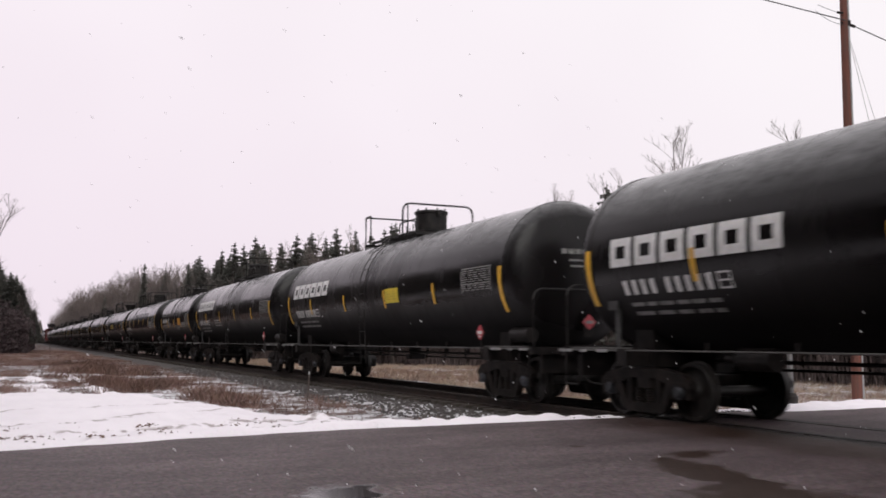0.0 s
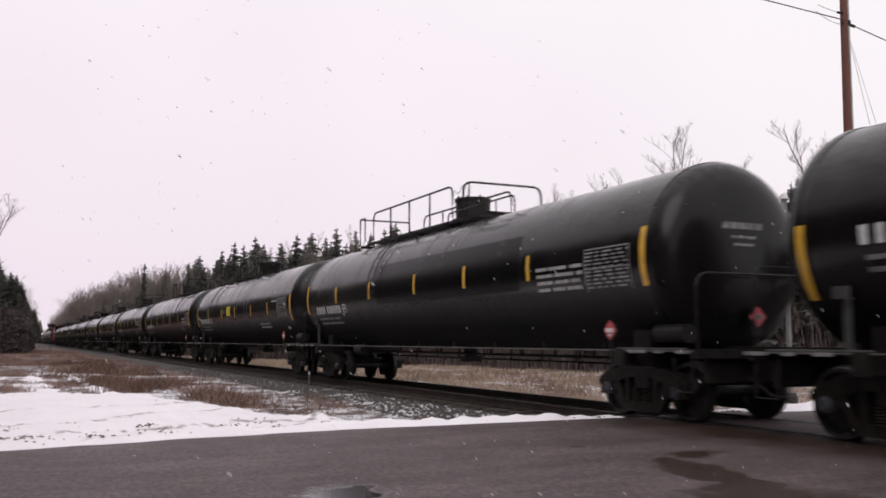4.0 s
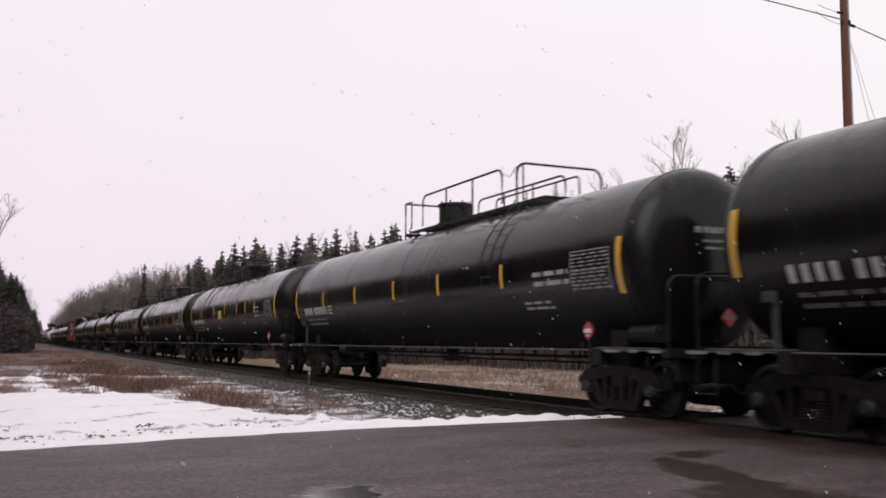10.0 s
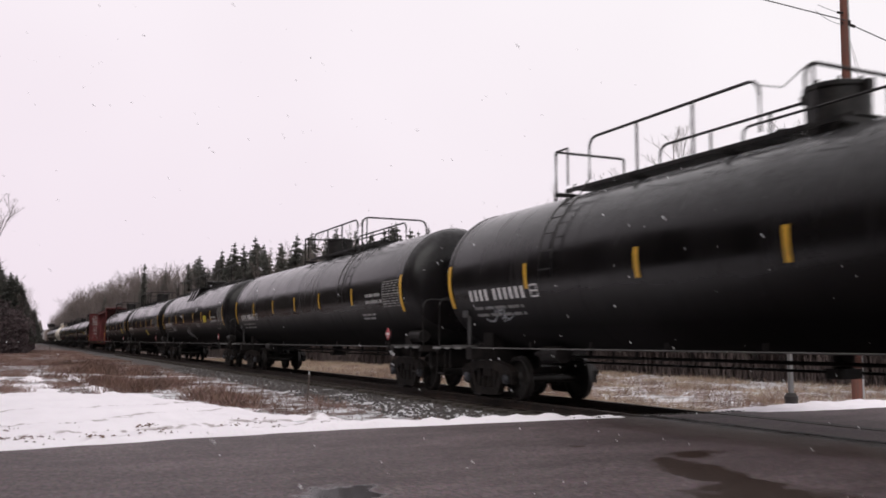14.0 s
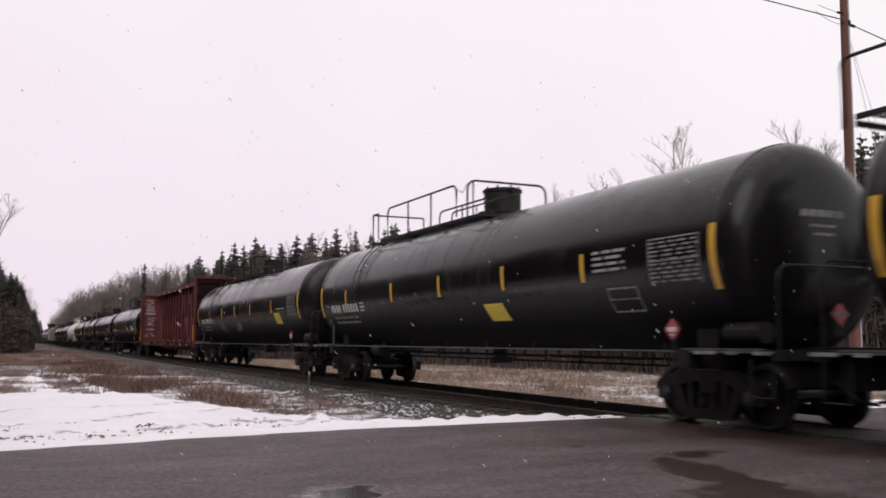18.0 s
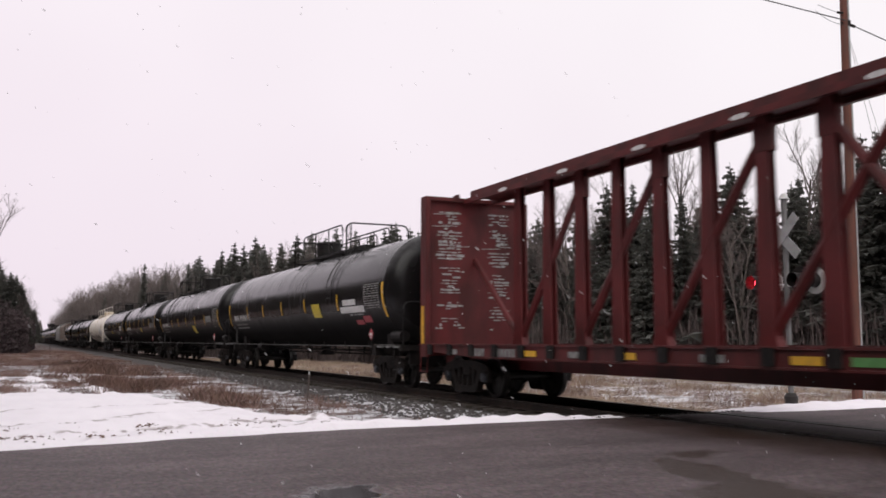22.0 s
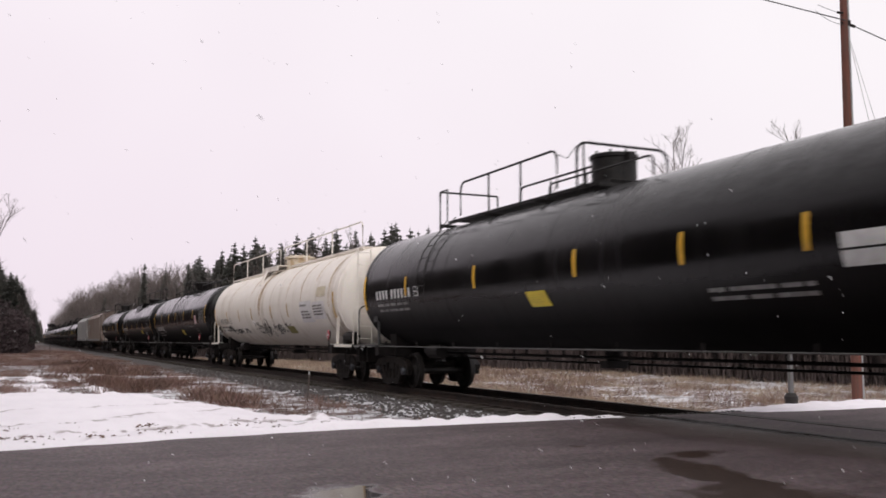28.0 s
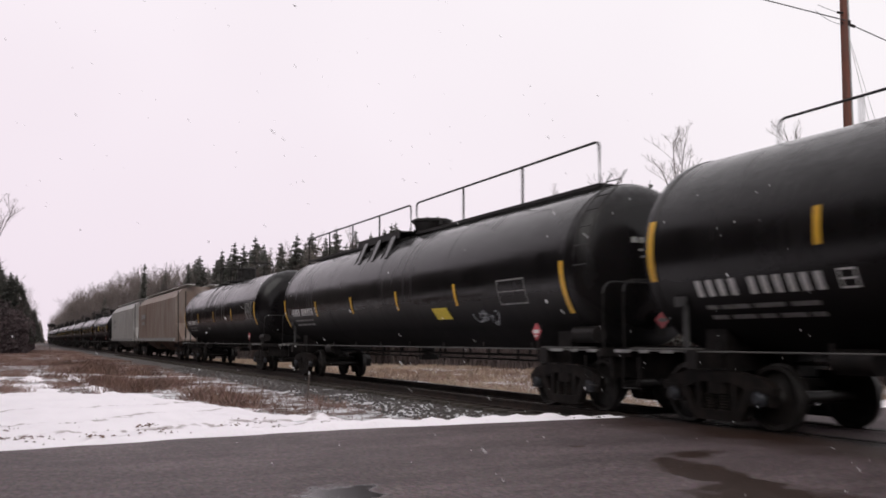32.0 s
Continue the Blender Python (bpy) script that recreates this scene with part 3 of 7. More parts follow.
def snow_depth(x, y):
    """Snow lying on the verge beside the road; below zero where none lies."""
    ragged = 0.05 * rough_noise(x, y, 0.9, 1.0) + 0.045 * rough_noise(x, y, 2.8, 5.0) + 0.022 * rough_noise(x, y, 7.0, 2.0)
    if x < TRACK_X:
        reach = 29.5 - 2.0 * smooth01(0.0, 3.5, x) - 6.5 * smooth01(3.0, 5.6, x) - 5.5 * smooth01(5.0, 6.8, x)
        base = 0.10 - 0.12 * smooth01(reach - 3.5, reach + 0.8, y) - 0.1 * smooth01(9.1, 9.65, x)
        for lane in (12.55 + 0.72 * x, 15.4 + 0.4 * x):
            base -= (0.07 + 0.2 * rough_noise(x, y, 1.3, 6.0)) * math.exp(-((y - lane - 0.1 * rough_noise(x, 0, 0.8)) / 0.2) ** 2)
        base -= 0.045 * smooth01(4.2, 5.6, x)
        ridge = 0.06 * math.exp(-((y - road_edge(x) - 0.4) / 0.26) ** 2) * (1.0 - smooth01(9.0, 9.6, x)) * smooth01(3.0, 5.0, x) * (1 + 1.6 * rough_noise(x, y, 2.2, 4.0))
        base += ridge
        base -= 0.10 * smooth01(13.2, 13.8, y) * smooth01(5.6, 6.6, x)
        base += 0.26 * max(0.0, rough_noise(x, y, 1.3, 12.0) + 0.04) * smooth01(4.8, 5.6, x) * smooth01(8.9, 8.2, x) * smooth01(13.6, 14.4, y) * smooth01(22.0, 17.0, y)
        # a snow-filled wheel track that leads into the field, and thin patches beside it
        lane = 2.38 - 0.028 * (y - 33.0) + 0.12 * rough_noise(0.0, y, 0.25, 3.0)
        into = smooth01(26.0, 28.0, y) * (1.0 - smooth01(43.0, 47.0, y))
        base += 0.085 * into * math.exp(-((x - lane) / 0.2) ** 2) * (1 + 0.8 * rough_noise(x, y, 0.9, 21.0))
        base += 0.07 * into * math.exp(-((x - lane + 1.5) / 0.3) ** 2) * (0.8 + 1.4 * rough_noise(x, y, 0.6, 23.0))
        base += 0.13 * max(0.0, rough_noise(x, y * 0.6, 0.7, 14.0)) * smooth01(29.0, 32.0, y) * (1.0 - smooth01(36.0, 40.0, y)) * (1.0 - smooth01(0.6, 1.8, x))
        base += 0.10 * max(0.0, rough_noise(x, y * 0.7, 0.8, 17.0) - 0.1) * smooth01(23.0, 26.0, y) * smooth01(5.4, 6.2, x) * (1.0 - smooth01(7.4, 8.0, x))
        if y > 26.5:
            base = min(base, 0.055)
        gate = smooth01(0.0, 0.22, y - road_edge(x) + 0.09 * rough_noise(x, y, 1.2, 9.0))
    else:
        reach = 13.0 + 0.5 * (x - 11.0)
        base = 0.08 - 0.14 * smooth01(reach, reach + 1.6, y) - 0.1 * (1 - smooth01(11.2, 12.2, x))
        base += 0.08 * math.exp(-((y - 12.6) / 0.4) ** 2) * smooth01(12.0, 14.0, x)
        gate = smooth01(11.9, 12.2, y + 0.1 * rough_noise(x, y, 1.2, 9.0))
    return (base + ragged) * gate - 0.05 * (1 - gate) + 0.004


def build_ground():
    xs = steps((-600, -60, 60), (-60, -8, 4), (-8, 22, 0.5), (22, 60, 3), (60, 700, 64))
    ys = steps((-700, -60, 64), (-60, 10, 3), (10, 60, 0.5), (60, 160, 4), (160, 1500, 60))
    solid("ground", sheet(xs, ys, ground_z), ground_material(), "brown wintry field and stony track bed with thin snow", "ground")
    # asphalt road, in two lengths butted against the rails, and the strip between the rails
    am = asphalt_material()
    inner, outer = TRACK_X - 0.61, TRACK_X + 0.61
    spans = [(-60.0, TRACK_X - 0.80), (inner, outer), (TRACK_X + 0.80, 90.0)]
    g = Geo()
    for a, b in spans:
        xs = steps((a, b, 0.5)) if b - a < 3 else (steps((a, -2, 4), (-2, b, 0.4)) if a < 0 else steps((a, 20, 0.4), (20, b, 4)))
        ys = steps((-7.0, 5.0, 1.0), (5.0, 12.7, 0.35))
        top = sheet(xs, ys, lambda x, y: -0.004 + 0.006 * rough_noise(x, y, 0.8, 2.2) - 0.03 * smooth01(12.3, 12.7, y + 0.12 * rough_noise(x, 0, 0.9)))
        g.add(top.v, top.f)
        n = len(xs)
        edge = [top.v[i] for i in range(len(top.v) - n, len(top.v))]
        low = [(x, y + 0.12, -0.16) for x, y, z in edge]
        g.add(edge + low, [(i, i + n, i + n + 1, i + 1)[::-1] for i in range(n - 1)])
    solid("road", g, am, "old grey asphalt road, damp, with puddles", "road")
    xs = steps((-14, -6, 0.5), (-6, 9.8, 0.11))
    ys = steps((10.2, 11.6, 0.2), (11.6, 14.2, 0.07), (14.2, 18, 0.11), (18, 31, 0.2), (31, 47, 0.4))
    solid("snow_verge", sheet(xs, ys, lambda x, y: ground_z(x, y) + snow_depth(x, y) - 0.01), SNOW,
          "white snow lying on the road verge", "snow")
    xs = steps((11.2, 24, 0.12))
    ys = steps((11.8, 18, 0.1))
    solid("snow_verge_far_side", sheet(xs, ys, lambda x, y: ground_z(x, y) + snow_depth(x, y) - 0.01), SNOW,
          "white snow bank beyond the rails beside the road", "snow")


def build_track():
    track = thing("railway_track", pose(0, 0, 0), "straight single railway track on dark ballast", "track", kind="structure")
    outline = [(-0.07, -0.175), (0.07, -0.175), (0.07, -0.165), (0.012, -0.145), (0.012, -0.045), (0.036, -0.035), (0.036, -0.004), (0.028, 0.0),
               (-0.028, 0.0), (-0.036, -0.004), (-0.036, -0.035), (-0.012, -0.045), (-0.012, -0.145), (-0.07, -0.165)]
    for sx in (-0.753, 0.753):
        g = Geo()
        n = len(outline)
        ys = [-520.0, 0.0, 60.0, 200.0, 900.0]
        g.v = [(TRACK_X + sx + a, y, z) for y in ys for a, z in outline]
        g.f = [(j * n + i, (j + 1) * n + i, (j + 1) * n + (i + 1) % n, j * n + (i + 1) % n)[::-1] for j in range(len(ys) - 1) for i in range(n)]
        g.m = [0] * len(g.f)
        part("rail", g, RAIL, track, "worn steel rail")
    tie = Geo().box((0, 0, -0.26), (2.6, 0.23, 0.17), chamfer=0.01).mesh("tie", TIE)
    rng = random.Random(5)
    for i in range(150):
        part("tie", tie, TIE, track, at=pose(TRACK_X + rng.uniform(-0.05, 0.05), 12.7 + i * 0.55, rng.uniform(-0.012, 0.008), 0, 0, rng.uniform(-1.5, 1.5)))
    plate = Geo().box((0, 0, -0.172), (0.3, 0.18, 0.014)).mesh("tie_plate", RAIL)
    for i in range(60):
        for sx in (-0.753, 0.753):
            part("tie_plate", plate, RAIL, track, at=pose(TRACK_X + sx, 12.7 + i * 0.55, 0.002))


build_ground()
build_track()


# ---------------------------------------------------------------- the train
TANK_R, TANK_Z = 1.55, 2.605
WHEEL_R = 0.457
CARS, WHEELSETS = [], []


def tank_profile(half, r, deep=0.52):
    """Shell with dished heads: a tight knuckle at the rim, flatter towards the middle."""
    e = 2 / 2.7
    head = [(deep * math.sin(a) ** e, r * math.cos(a) ** e) for a in [radians(d) for d in (0.01, 3, 10, 22, 36, 50, 64, 76, 84, 88.5, 89.99)]]
    front = [(-half - s, max(q, 0.001)) for s, q in reversed(head)]
    mid = [(-half + 2 * half * i / 8, r) for i in range(1, 8)]
    back = [(half + s, max(q, 0.001)) for s, q in head]
    return front + mid + back


def wrap(g, y0, y1, z0, z1, r, zc, lift=0.006, n=4, slant=0.0):
    """A patch that lies on the side of a tank, from y0 to y1 and z0 to z1; slant shifts its lower edge along the tank."""
    vs = []
    for i in range(n + 1):
        z = z0 + (z1 - z0) * i / n
        s = max(-0.99, min(0.99, (z - zc) / r))
        x = -(r + lift) * math.sqrt(1 - s * s)
        zz = zc + (r + lift) * s
        d = slant * (1 - i / n)
        vs += [(x, y0 + d, zz), (x, y1 + d, zz)]
    g.add(vs, [(2 * i, 2 * i + 2, 2 * i + 3, 2 * i + 1) for i in range(n)])
    return g


def bars(g, y_hi, y_lo, z0, z1, r, zc, rows, seed, cols=4, fill=0.55):
    """Rows of short bars in place of small lettering."""
    rng = random.Random(seed)
    dz = (z1 - z0) / rows
    for k in range(rows):
        y = y_hi
        while y > y_lo + 0.06:
            w = min(rng.uniform(0.5, 1.4) * (y_hi - y_lo) / cols, y - y_lo)
            wrap(g, y - w, y, z0 + dz * (k + (1 - fill) / 2), z0 + dz * (k + (1 + fill) / 2), r, zc, n=1)
            y -= w + rng.uniform(0.05, 0.1)
    return g


def loose(ob):
    """Marks a part made of many tiny like pieces."""
    return tagged(ob, kind="stuff")


# ---- running gear, shared by all cars
def wheelset_mesh():
    half = [(-0.80, 0.001), (-0.80, 0.11), (-0.76, 0.14), (-0.738, 0.17), (-0.732, 0.37), (-0.80, 0.395), (-0.812, 0.445), (-0.80, 0.457),
            (-0.705, 0.46), (-0.698, 0.486), (-0.672, 0.484), (-0.665, 0.40), (-0.70, 0.37), (-0.70, 0.17), (-0.655, 0.10), (-0.5, 0.085)]
    prof = half + [(-s, r) for s, r in reversed(half)]
    return Geo().lathe(prof, 0.0, n=28, axis="x").mesh("wheelset", WHEEL)


def sideframe_mesh():
    g = Geo()
    top = [(-1.14, 0.60), (-0.95, 0.73), (-0.45, 0.81), (0.45, 0.81), (0.95, 0.73), (1.14, 0.60), (1.14, 0.50), (0.9, 0.55), (0.62, 0.56),
           (0.36, 0.65), (-0.36, 0.65), (-0.62, 0.56), (-0.9, 0.55), (-1.14, 0.50)]
    low = [(-0.74, 0.57), (-0.58, 0.58), (-0.42, 0.25), (0.42, 0.25), (0.58, 0.58), (0.74, 0.57), (0.52, 0.13), (0.38, 0.10), (-0.38, 0.10), (-0.52, 0.13)]
    g.prism(top, -0.08, 0.08)
    g.prism(low, -0.075, 0.075)
    for s in (-1, 1):
        g.box((0, 0.36 * s, 0.44), (0.15, 0.13, 0.42), chamfer=0.02)
        g.box((0, 0.72 * s, 0.46), (0.14, 0.07, 0.24))
        g.box((0, 1.06 * s, 0.46), (0.14, 0.08, 0.22))
        g.box((0, 0.889 * s, 0.565), (0.2, 0.3, 0.07), chamfer=0.02)
    return g.mesh("sideframe", TRUCK)


def spring_mesh():
    prof = []
    for i in range(13):
        prof.append((0.25 + i * 0.02, 0.085 if i % 2 else 0.105))
    g = Geo()
    n = 12
    g.v = [(r * math.cos(2 * math.pi * k / n), r * math.sin(2 * math.pi * k / n), z) for z, r in prof for k in range(n)]
    g.f = [(i * n + k, i * n + (k + 1) % n, (i + 1) * n + (k + 1) % n, (i + 1) * n + k) for i in range(12) for k in range(n)]
    g.m = [0] * len(g.f)
    return g.mesh("spring", TRUCK)


WHEELSET_ME, SIDEFRAME_ME, SPRING_ME = wheelset_mesh(), sideframe_mesh(), spring_mesh()
BOLSTER_ME = Geo().box((0, 0, 0.58), (2.1, 0.42, 0.2), chamfer=0.04).box((0, 0, 0.72), (0.5, 0.5, 0.12), chamfer=0.1).mesh("bolster", TRUCK)
CAP_ME = Geo().cyl((0.06, 0, 0), (-0.10, 0, 0), 0.115, 14).cyl((-0.10, 0, 0), (-0.135, 0, 0), 0.09, 14, 0.07).mesh("bearing_cap", CAP)
BEAM_ME = Geo().box((0, 0, 0.40), (1.5, 0.09, 0.1)).box((-0.72, 0.05, 0.42), (0.09, 0.1, 0.3)).box((0.72, 0.05, 0.42), (0.09, 0.1, 0.3)).mesh("brake_beam", TRUCK)


def add_truck(car, y):
    truck = part("truck", BOLSTER_ME, TRUCK, car, "grimy four-wheel truck", at=pose(0, y, 0))
    for sx in (-1, 1):
        part("sideframe", SIDEFRAME_ME, TRUCK, truck, at=pose(0.99 * sx, 0, 0))
        for sy in (-1, 1):
            part("spring", SPRING_ME, TRUCK, truck, at=pose(0.99 * sx, 0.13 * sy, 0))
            part("bearing_cap", CAP_ME, CAP, truck, at=pose(0.99 * sx, 0.889 * sy, WHEEL_R, 0, 0, 0 if sx < 0 else 180))
    for sy in (-1, 1):
        part("brake_beam", BEAM_ME, TRUCK, truck, at=pose(0, 0.33 * sy, 0, 0, 0, 0 if sy > 0 else 180))
        w = part("wheelset", WHEELSET_ME, WHEEL, truck, "steel axle with two wheels", at=pose(0, 0.889 * sy, WHEEL_R))
        WHEELSETS.append((w, car, 0.889 * sy, y))
    return truck


COUPLER_ME = Geo().box((0, 0.25, 0.87), (0.14, 0.6, 0.16), chamfer=0.03).box((0.02, 0.62, 0.87), (0.3, 0.26, 0.26), chamfer=0.07).box(
    (-0.11, 0.76, 0.87), (0.1, 0.16, 0.28), chamfer=0.04).mesh("coupler", TRUCK)
HOSE_ME = Geo().pipe([(0.35, 0.1, 0.75), (0.36, 0.4, 0.62), (0.3, 0.65, 0.45), (0.2, 0.85, 0.42)], 0.025).mesh("air_hose", FRAME_BLACK)


def add_ends(car, half, reach):
    for s in (-1, 1):
        turn = 0 if s > 0 else 180
        part("coupler", COUPLER_ME, TRUCK, car, "steel knuckle coupler", at=pose(0, s * (half + reach - 0.75), 0, 0, 0, turn))
        part("air_hose", HOSE_ME, FRAME_BLACK, car, at=pose(0, s * (half + reach - 0.75), 0, 0, 0, turn))


def on_tank(r, zc, deg, lift):
    a = radians(deg)
    return (-(r + lift) * math.cos(a), zc + (r + lift) * math.sin(a))


RUNGS = {}


def rung_mesh(mat):
    if mat.name not in RUNGS:
        RUNGS[mat.name] = Geo().cyl((0, -0.21, 0), (0, 0.21, 0), 0.011, 6).mesh("rung", mat)
    return RUNGS[mat.name]


def add_ladder(car, y, r, zc, top_z, mat, low=None):
    """A side ladder that bends over the shoulder of the tank."""
    path = [(-0.8, top_z)] + [on_tank(r, zc, d, 0.1) for d in (52, 40, 28, 16, 4, -8)]
    if low:
        path += [(-(r + 0.1), zc - 0.5), (-(r + 0.06), 1.3), (-(r + 0.02), low)]
    lad = part("ladder", Geo().pipe([(x, y - 0.21, z) for x, z in path], 0.015).pipe([(x, y + 0.21, z) for x, z in path], 0.015), mat, car)
    rung = rung_mesh(mat)
    for a, b in zip(path, path[1:]):
        d = math.hypot(b[0] - a[0], b[1] - a[1])
        k = max(1, round(d / 0.38))
        for i in range(k):
            t = (i + 0.5) / k
            x, z = a[0] + (b[0] - a[0]) * t, a[1] + (b[1] - a[1]) * t
            part("rung", rung, mat, lad, at=pose(x, y, z))


def rounded(p, q, z0, z1, r=0.18):
    """Points of a hoop that rises at p, bends over and comes down at q."""
    p, q = Vector(p), Vector(q)
    d = (q - p).normalized()
    out = [(p.x, p.y, z0), (p.x, p.y, z1 - r)]
    for a in (30, 60):
        c = radians(a)
        o = p + d * (r - r * math.cos(c))
        out.append((o.x, o.y, z1 - r + r * math.sin(c)))
    o = p + d * r
    out.append((o.x, o.y, z1))
    o = q - d * r
    out.append((o.x, o.y, z1))
    for a in (60, 30):
        c = radians(a)
        o = q - d * (r - r * math.cos(c))
        out.append((o.x, o.y, z1 - r + r * math.sin(c)))
    return out + [(q.x, q.y, z1 - r), (q.x, q.y, z0)]


def add_deck(car, name, y0, y1, hw, z, mat, label, reach=0.0):
    """An open walkway of steel slats between two edge angles."""
    g = Geo()
    for sx in (-1, 1):
        g.box((sx * hw, (y0 + y1) / 2, z - 0.035), (0.05, abs(y1 - y0), 0.075))
    deck = part(name, g, mat, car, label)
    g = Geo()
    n = max(2, round(abs(y1 - y0) / 0.16))
    for i in range(n):
        g.box((0, y0 + (y1 - y0) * (i + 0.5) / n, z), (2 * hw, 0.085, 0.022))
    tagged(part("slat", g, mat, deck), kind="stuff")
    k = max(2, round(abs(y1 - y0) / 2.2) + 1)
    for i in range(k):
        part("deck_bracket", Geo().box((0, 0, z - 0.12), (2 * max(hw, reach), 0.05, 0.08)), mat, deck, at=pose(0, y0 + (y1 - y0) * i / (k - 1), 0))
    return deck


def add_platform(car, y_back, y_front, z, top, mat, style):
    """The loading platform round the dome: deck, hoops at both ends, a side rail with posts."""
    hw = 0.82
    y_front -= 0.25
    add_deck(car, "platform", y_front, y_back, 0.58, z, mat, "slatted loading platform", hw)
    rail = part("end_rail", Geo().pipe(rounded((-hw, y_back, 0), (hw, y_back, 0), z - 0.25, top - 0.05, 0.05), 0.026)
                .cyl((-hw, y_back - 0.42, z), (-hw, y_back - 0.42, top - 0.05), 0.02, 6).pipe([(-hw, y_back - 0.42, top - 0.05), (-hw, y_back, top - 0.05)], 0.02), mat, car)
    if style == "short":
        spans = []
    elif style == "split":
        spans = [(y_back - 1.15, y_front + 1.4)]
    else:
        spans = [(y_back - 0.75, y_front)]
    for a, b in spans:
        for sx in (-1, 1):
            g = Geo().pipe(rounded((sx * hw, a, 0), (sx * hw, b, 0), z, top, 0.2), 0.026)
            n = max(1, round(abs(a - b) / 1.5))
            for k in range(1, n):
                y = a + (b - a) * k / n
                g.cyl((sx * hw, y, z - 0.1), (sx * hw, y, top), 0.024, 6)
            part("side_rail", g, mat, car)
    wide, yh = (1.05, y_front + 0.35) if style in ("split", "short") else (hw, y_front)
    part("front_hoop", Geo().pipe(rounded((-wide, yh, 0), (wide, yh, 0), z - (0.3 if style in ("split", "short") else 0), top - 0.07, 0.2), 0.027)
         .cyl((-wide * 0.86, yh, z - 0.1), (-wide * 0.86, yh, top - 0.07), 0.02, 6), mat, car)
    lo, hi = (y_front - 1.45, y_front + 1.85) if style == "split" else (y_front + 0.1, y_front + abs(y_back - y_front) * 0.36)
    g = Geo().pipe(rounded((-0.72, lo, 0), (-0.72, hi, 0), z - 0.2, z + (0.16 if style == "split" else 0.28), 0.12), 0.02)
    for k in (0.25, 0.6):
        g.cyl((-0.72, lo + (hi - lo) * k, z - 0.2), (-0.72, lo + (hi - lo) * k, z + 0.16), 0.016, 6)
    part("low_rail", g, mat, car)
    if style == "split":
        part("chain", Geo().pipe([(-hw, spans[0][1], top - 0.1), (-hw - 0.1, (spans[0][1] + yh) / 2, top - 0.28), (-wide, yh, top - 0.15)], 0.009, 5), mat, car)


def add_dome(car, y, base, shape, mat):
    if shape == "bowl":
        prof = [(0.36, -0.2), (0.37, 0.1), (0.45, 0.26), (0.52, 0.44), (0.57, 0.46), (0.57, 0.52), (0.52, 0.54), (0.3, 0.55), (0.001, 0.55)]
    elif shape == "wide":
        prof = [(0.55, -0.2), (0.55, 0.3), (0.62, 0.31), (0.62, 0.38), (0.55, 0.4), (0.3, 0.44), (0.001, 0.45)]
    elif shape == "low":
        prof = [(0.42, -0.2), (0.42, 0.22), (0.44, 0.24), (0.44, 0.3), (0.3, 0.34), (0.001, 0.34)]
    else:
        prof = [(0.43, -0.2), (0.44, 0.5), (0.47, 0.52), (0.47, 0.58), (0.43, 0.6), (0.2, 0.62), (0.001, 0.62)]
    high = prof[-2][1]
    g, n = Geo(), 22
    g.v = [(r * math.cos(2 * math.pi * k / n), y + r * math.sin(2 * math.pi * k / n), base + z) for r, z in prof for k in range(n)]
    g.f = [(i * n + k, i * n + (k + 1) % n, (i + 1) * n + (k + 1) % n, (i + 1) * n + k) for i in range(len(prof) - 1) for k in range(n)]
    g.m = [0] * len(g.f)
    dome = part("dome", g, mat, car, "dark fittings dome on top of the tank")
    loose(part("dome_hinge", Geo().box((0, y + 0.52, base + high - 0.1), (0.22, 0.16, 0.12), chamfer=0.02).box((0, y - 0.52, base + high - 0.12), (0.1, 0.1, 0.16)), mat, dome))
    b = Geo()
    for k in range(8):
        a = 2 * math.pi * k / 8
        b.cyl((0.40 * math.cos(a), y + 0.40 * math.sin(a), base + high - 0.03), (0.40 * math.cos(a), y + 0.40 * math.sin(a), base + high + 0.03), 0.025, 6)
    loose(part("dome_bolt", b, mat, dome))


def add_placard(car, y, z=1.42, r=0.165, x=-1.5):
    p = part("placard", Geo().add([(x, y - r, z), (x, y, z + r), (x, y + r, z), (x, y, z - r), (x + 0.012, y - r, z), (x + 0.012, y, z + r), (x + 0.012, y + r, z), (x + 0.012, y, z - r)],
             [(0, 3, 2, 1), (4, 5, 6, 7), (0, 1, 5, 4), (1, 2, 6, 5), (2, 3, 7, 6), (3, 0, 4, 7)]), RED, car, "red diamond hazard placard with a white bar", smooth=0)
    part("placard_bar", Geo().box((x - 0.006, y, z), (0.008, r * 1.15, r * 0.42)).box((x - 0.006, y, z - r * 0.5), (0.008, r * 0.4, r * 0.2)), WHITE, p)
    part("placard_holder", Geo().box((x + 0.035, y, z), (0.03, r * 1.5, r * 1.5)).box((x + 0.035, y, z - 0.3), (0.03, 0.05, 0.5)), FRAME_BLACK, p)


def add_end_placard(car, half):
    """A placard on the near end of the car, above the coupler."""
    x, y, z, r = 0.15, -half - 0.62, 1.62, 0.16
    p = part("end_placard", Geo().add([(x - r, y, z), (x, y, z + r), (x + r, y, z), (x, y, z - r), (x - r, y + 0.012, z), (x, y + 0.012, z + r), (x + r, y + 0.012, z), (x, y + 0.012, z - r)],
             [(0, 1, 2, 3), (7, 6, 5, 4), (0, 4, 5, 1), (1, 5, 6, 2), (2, 6, 7, 3), (3, 7, 4, 0)]), RED, car, "dull red diamond placard on the car's end", smooth=0)
    part("placard_bar", Geo().box((x, y - 0.006, z), (r * 1.1, 0.008, r * 0.4)), DULL, p)
    part("placard_holder", Geo().box((x, y + 0.035, z - 0.1), (r * 1.4, 0.03, r * 2.4)), FRAME_BLACK, p)


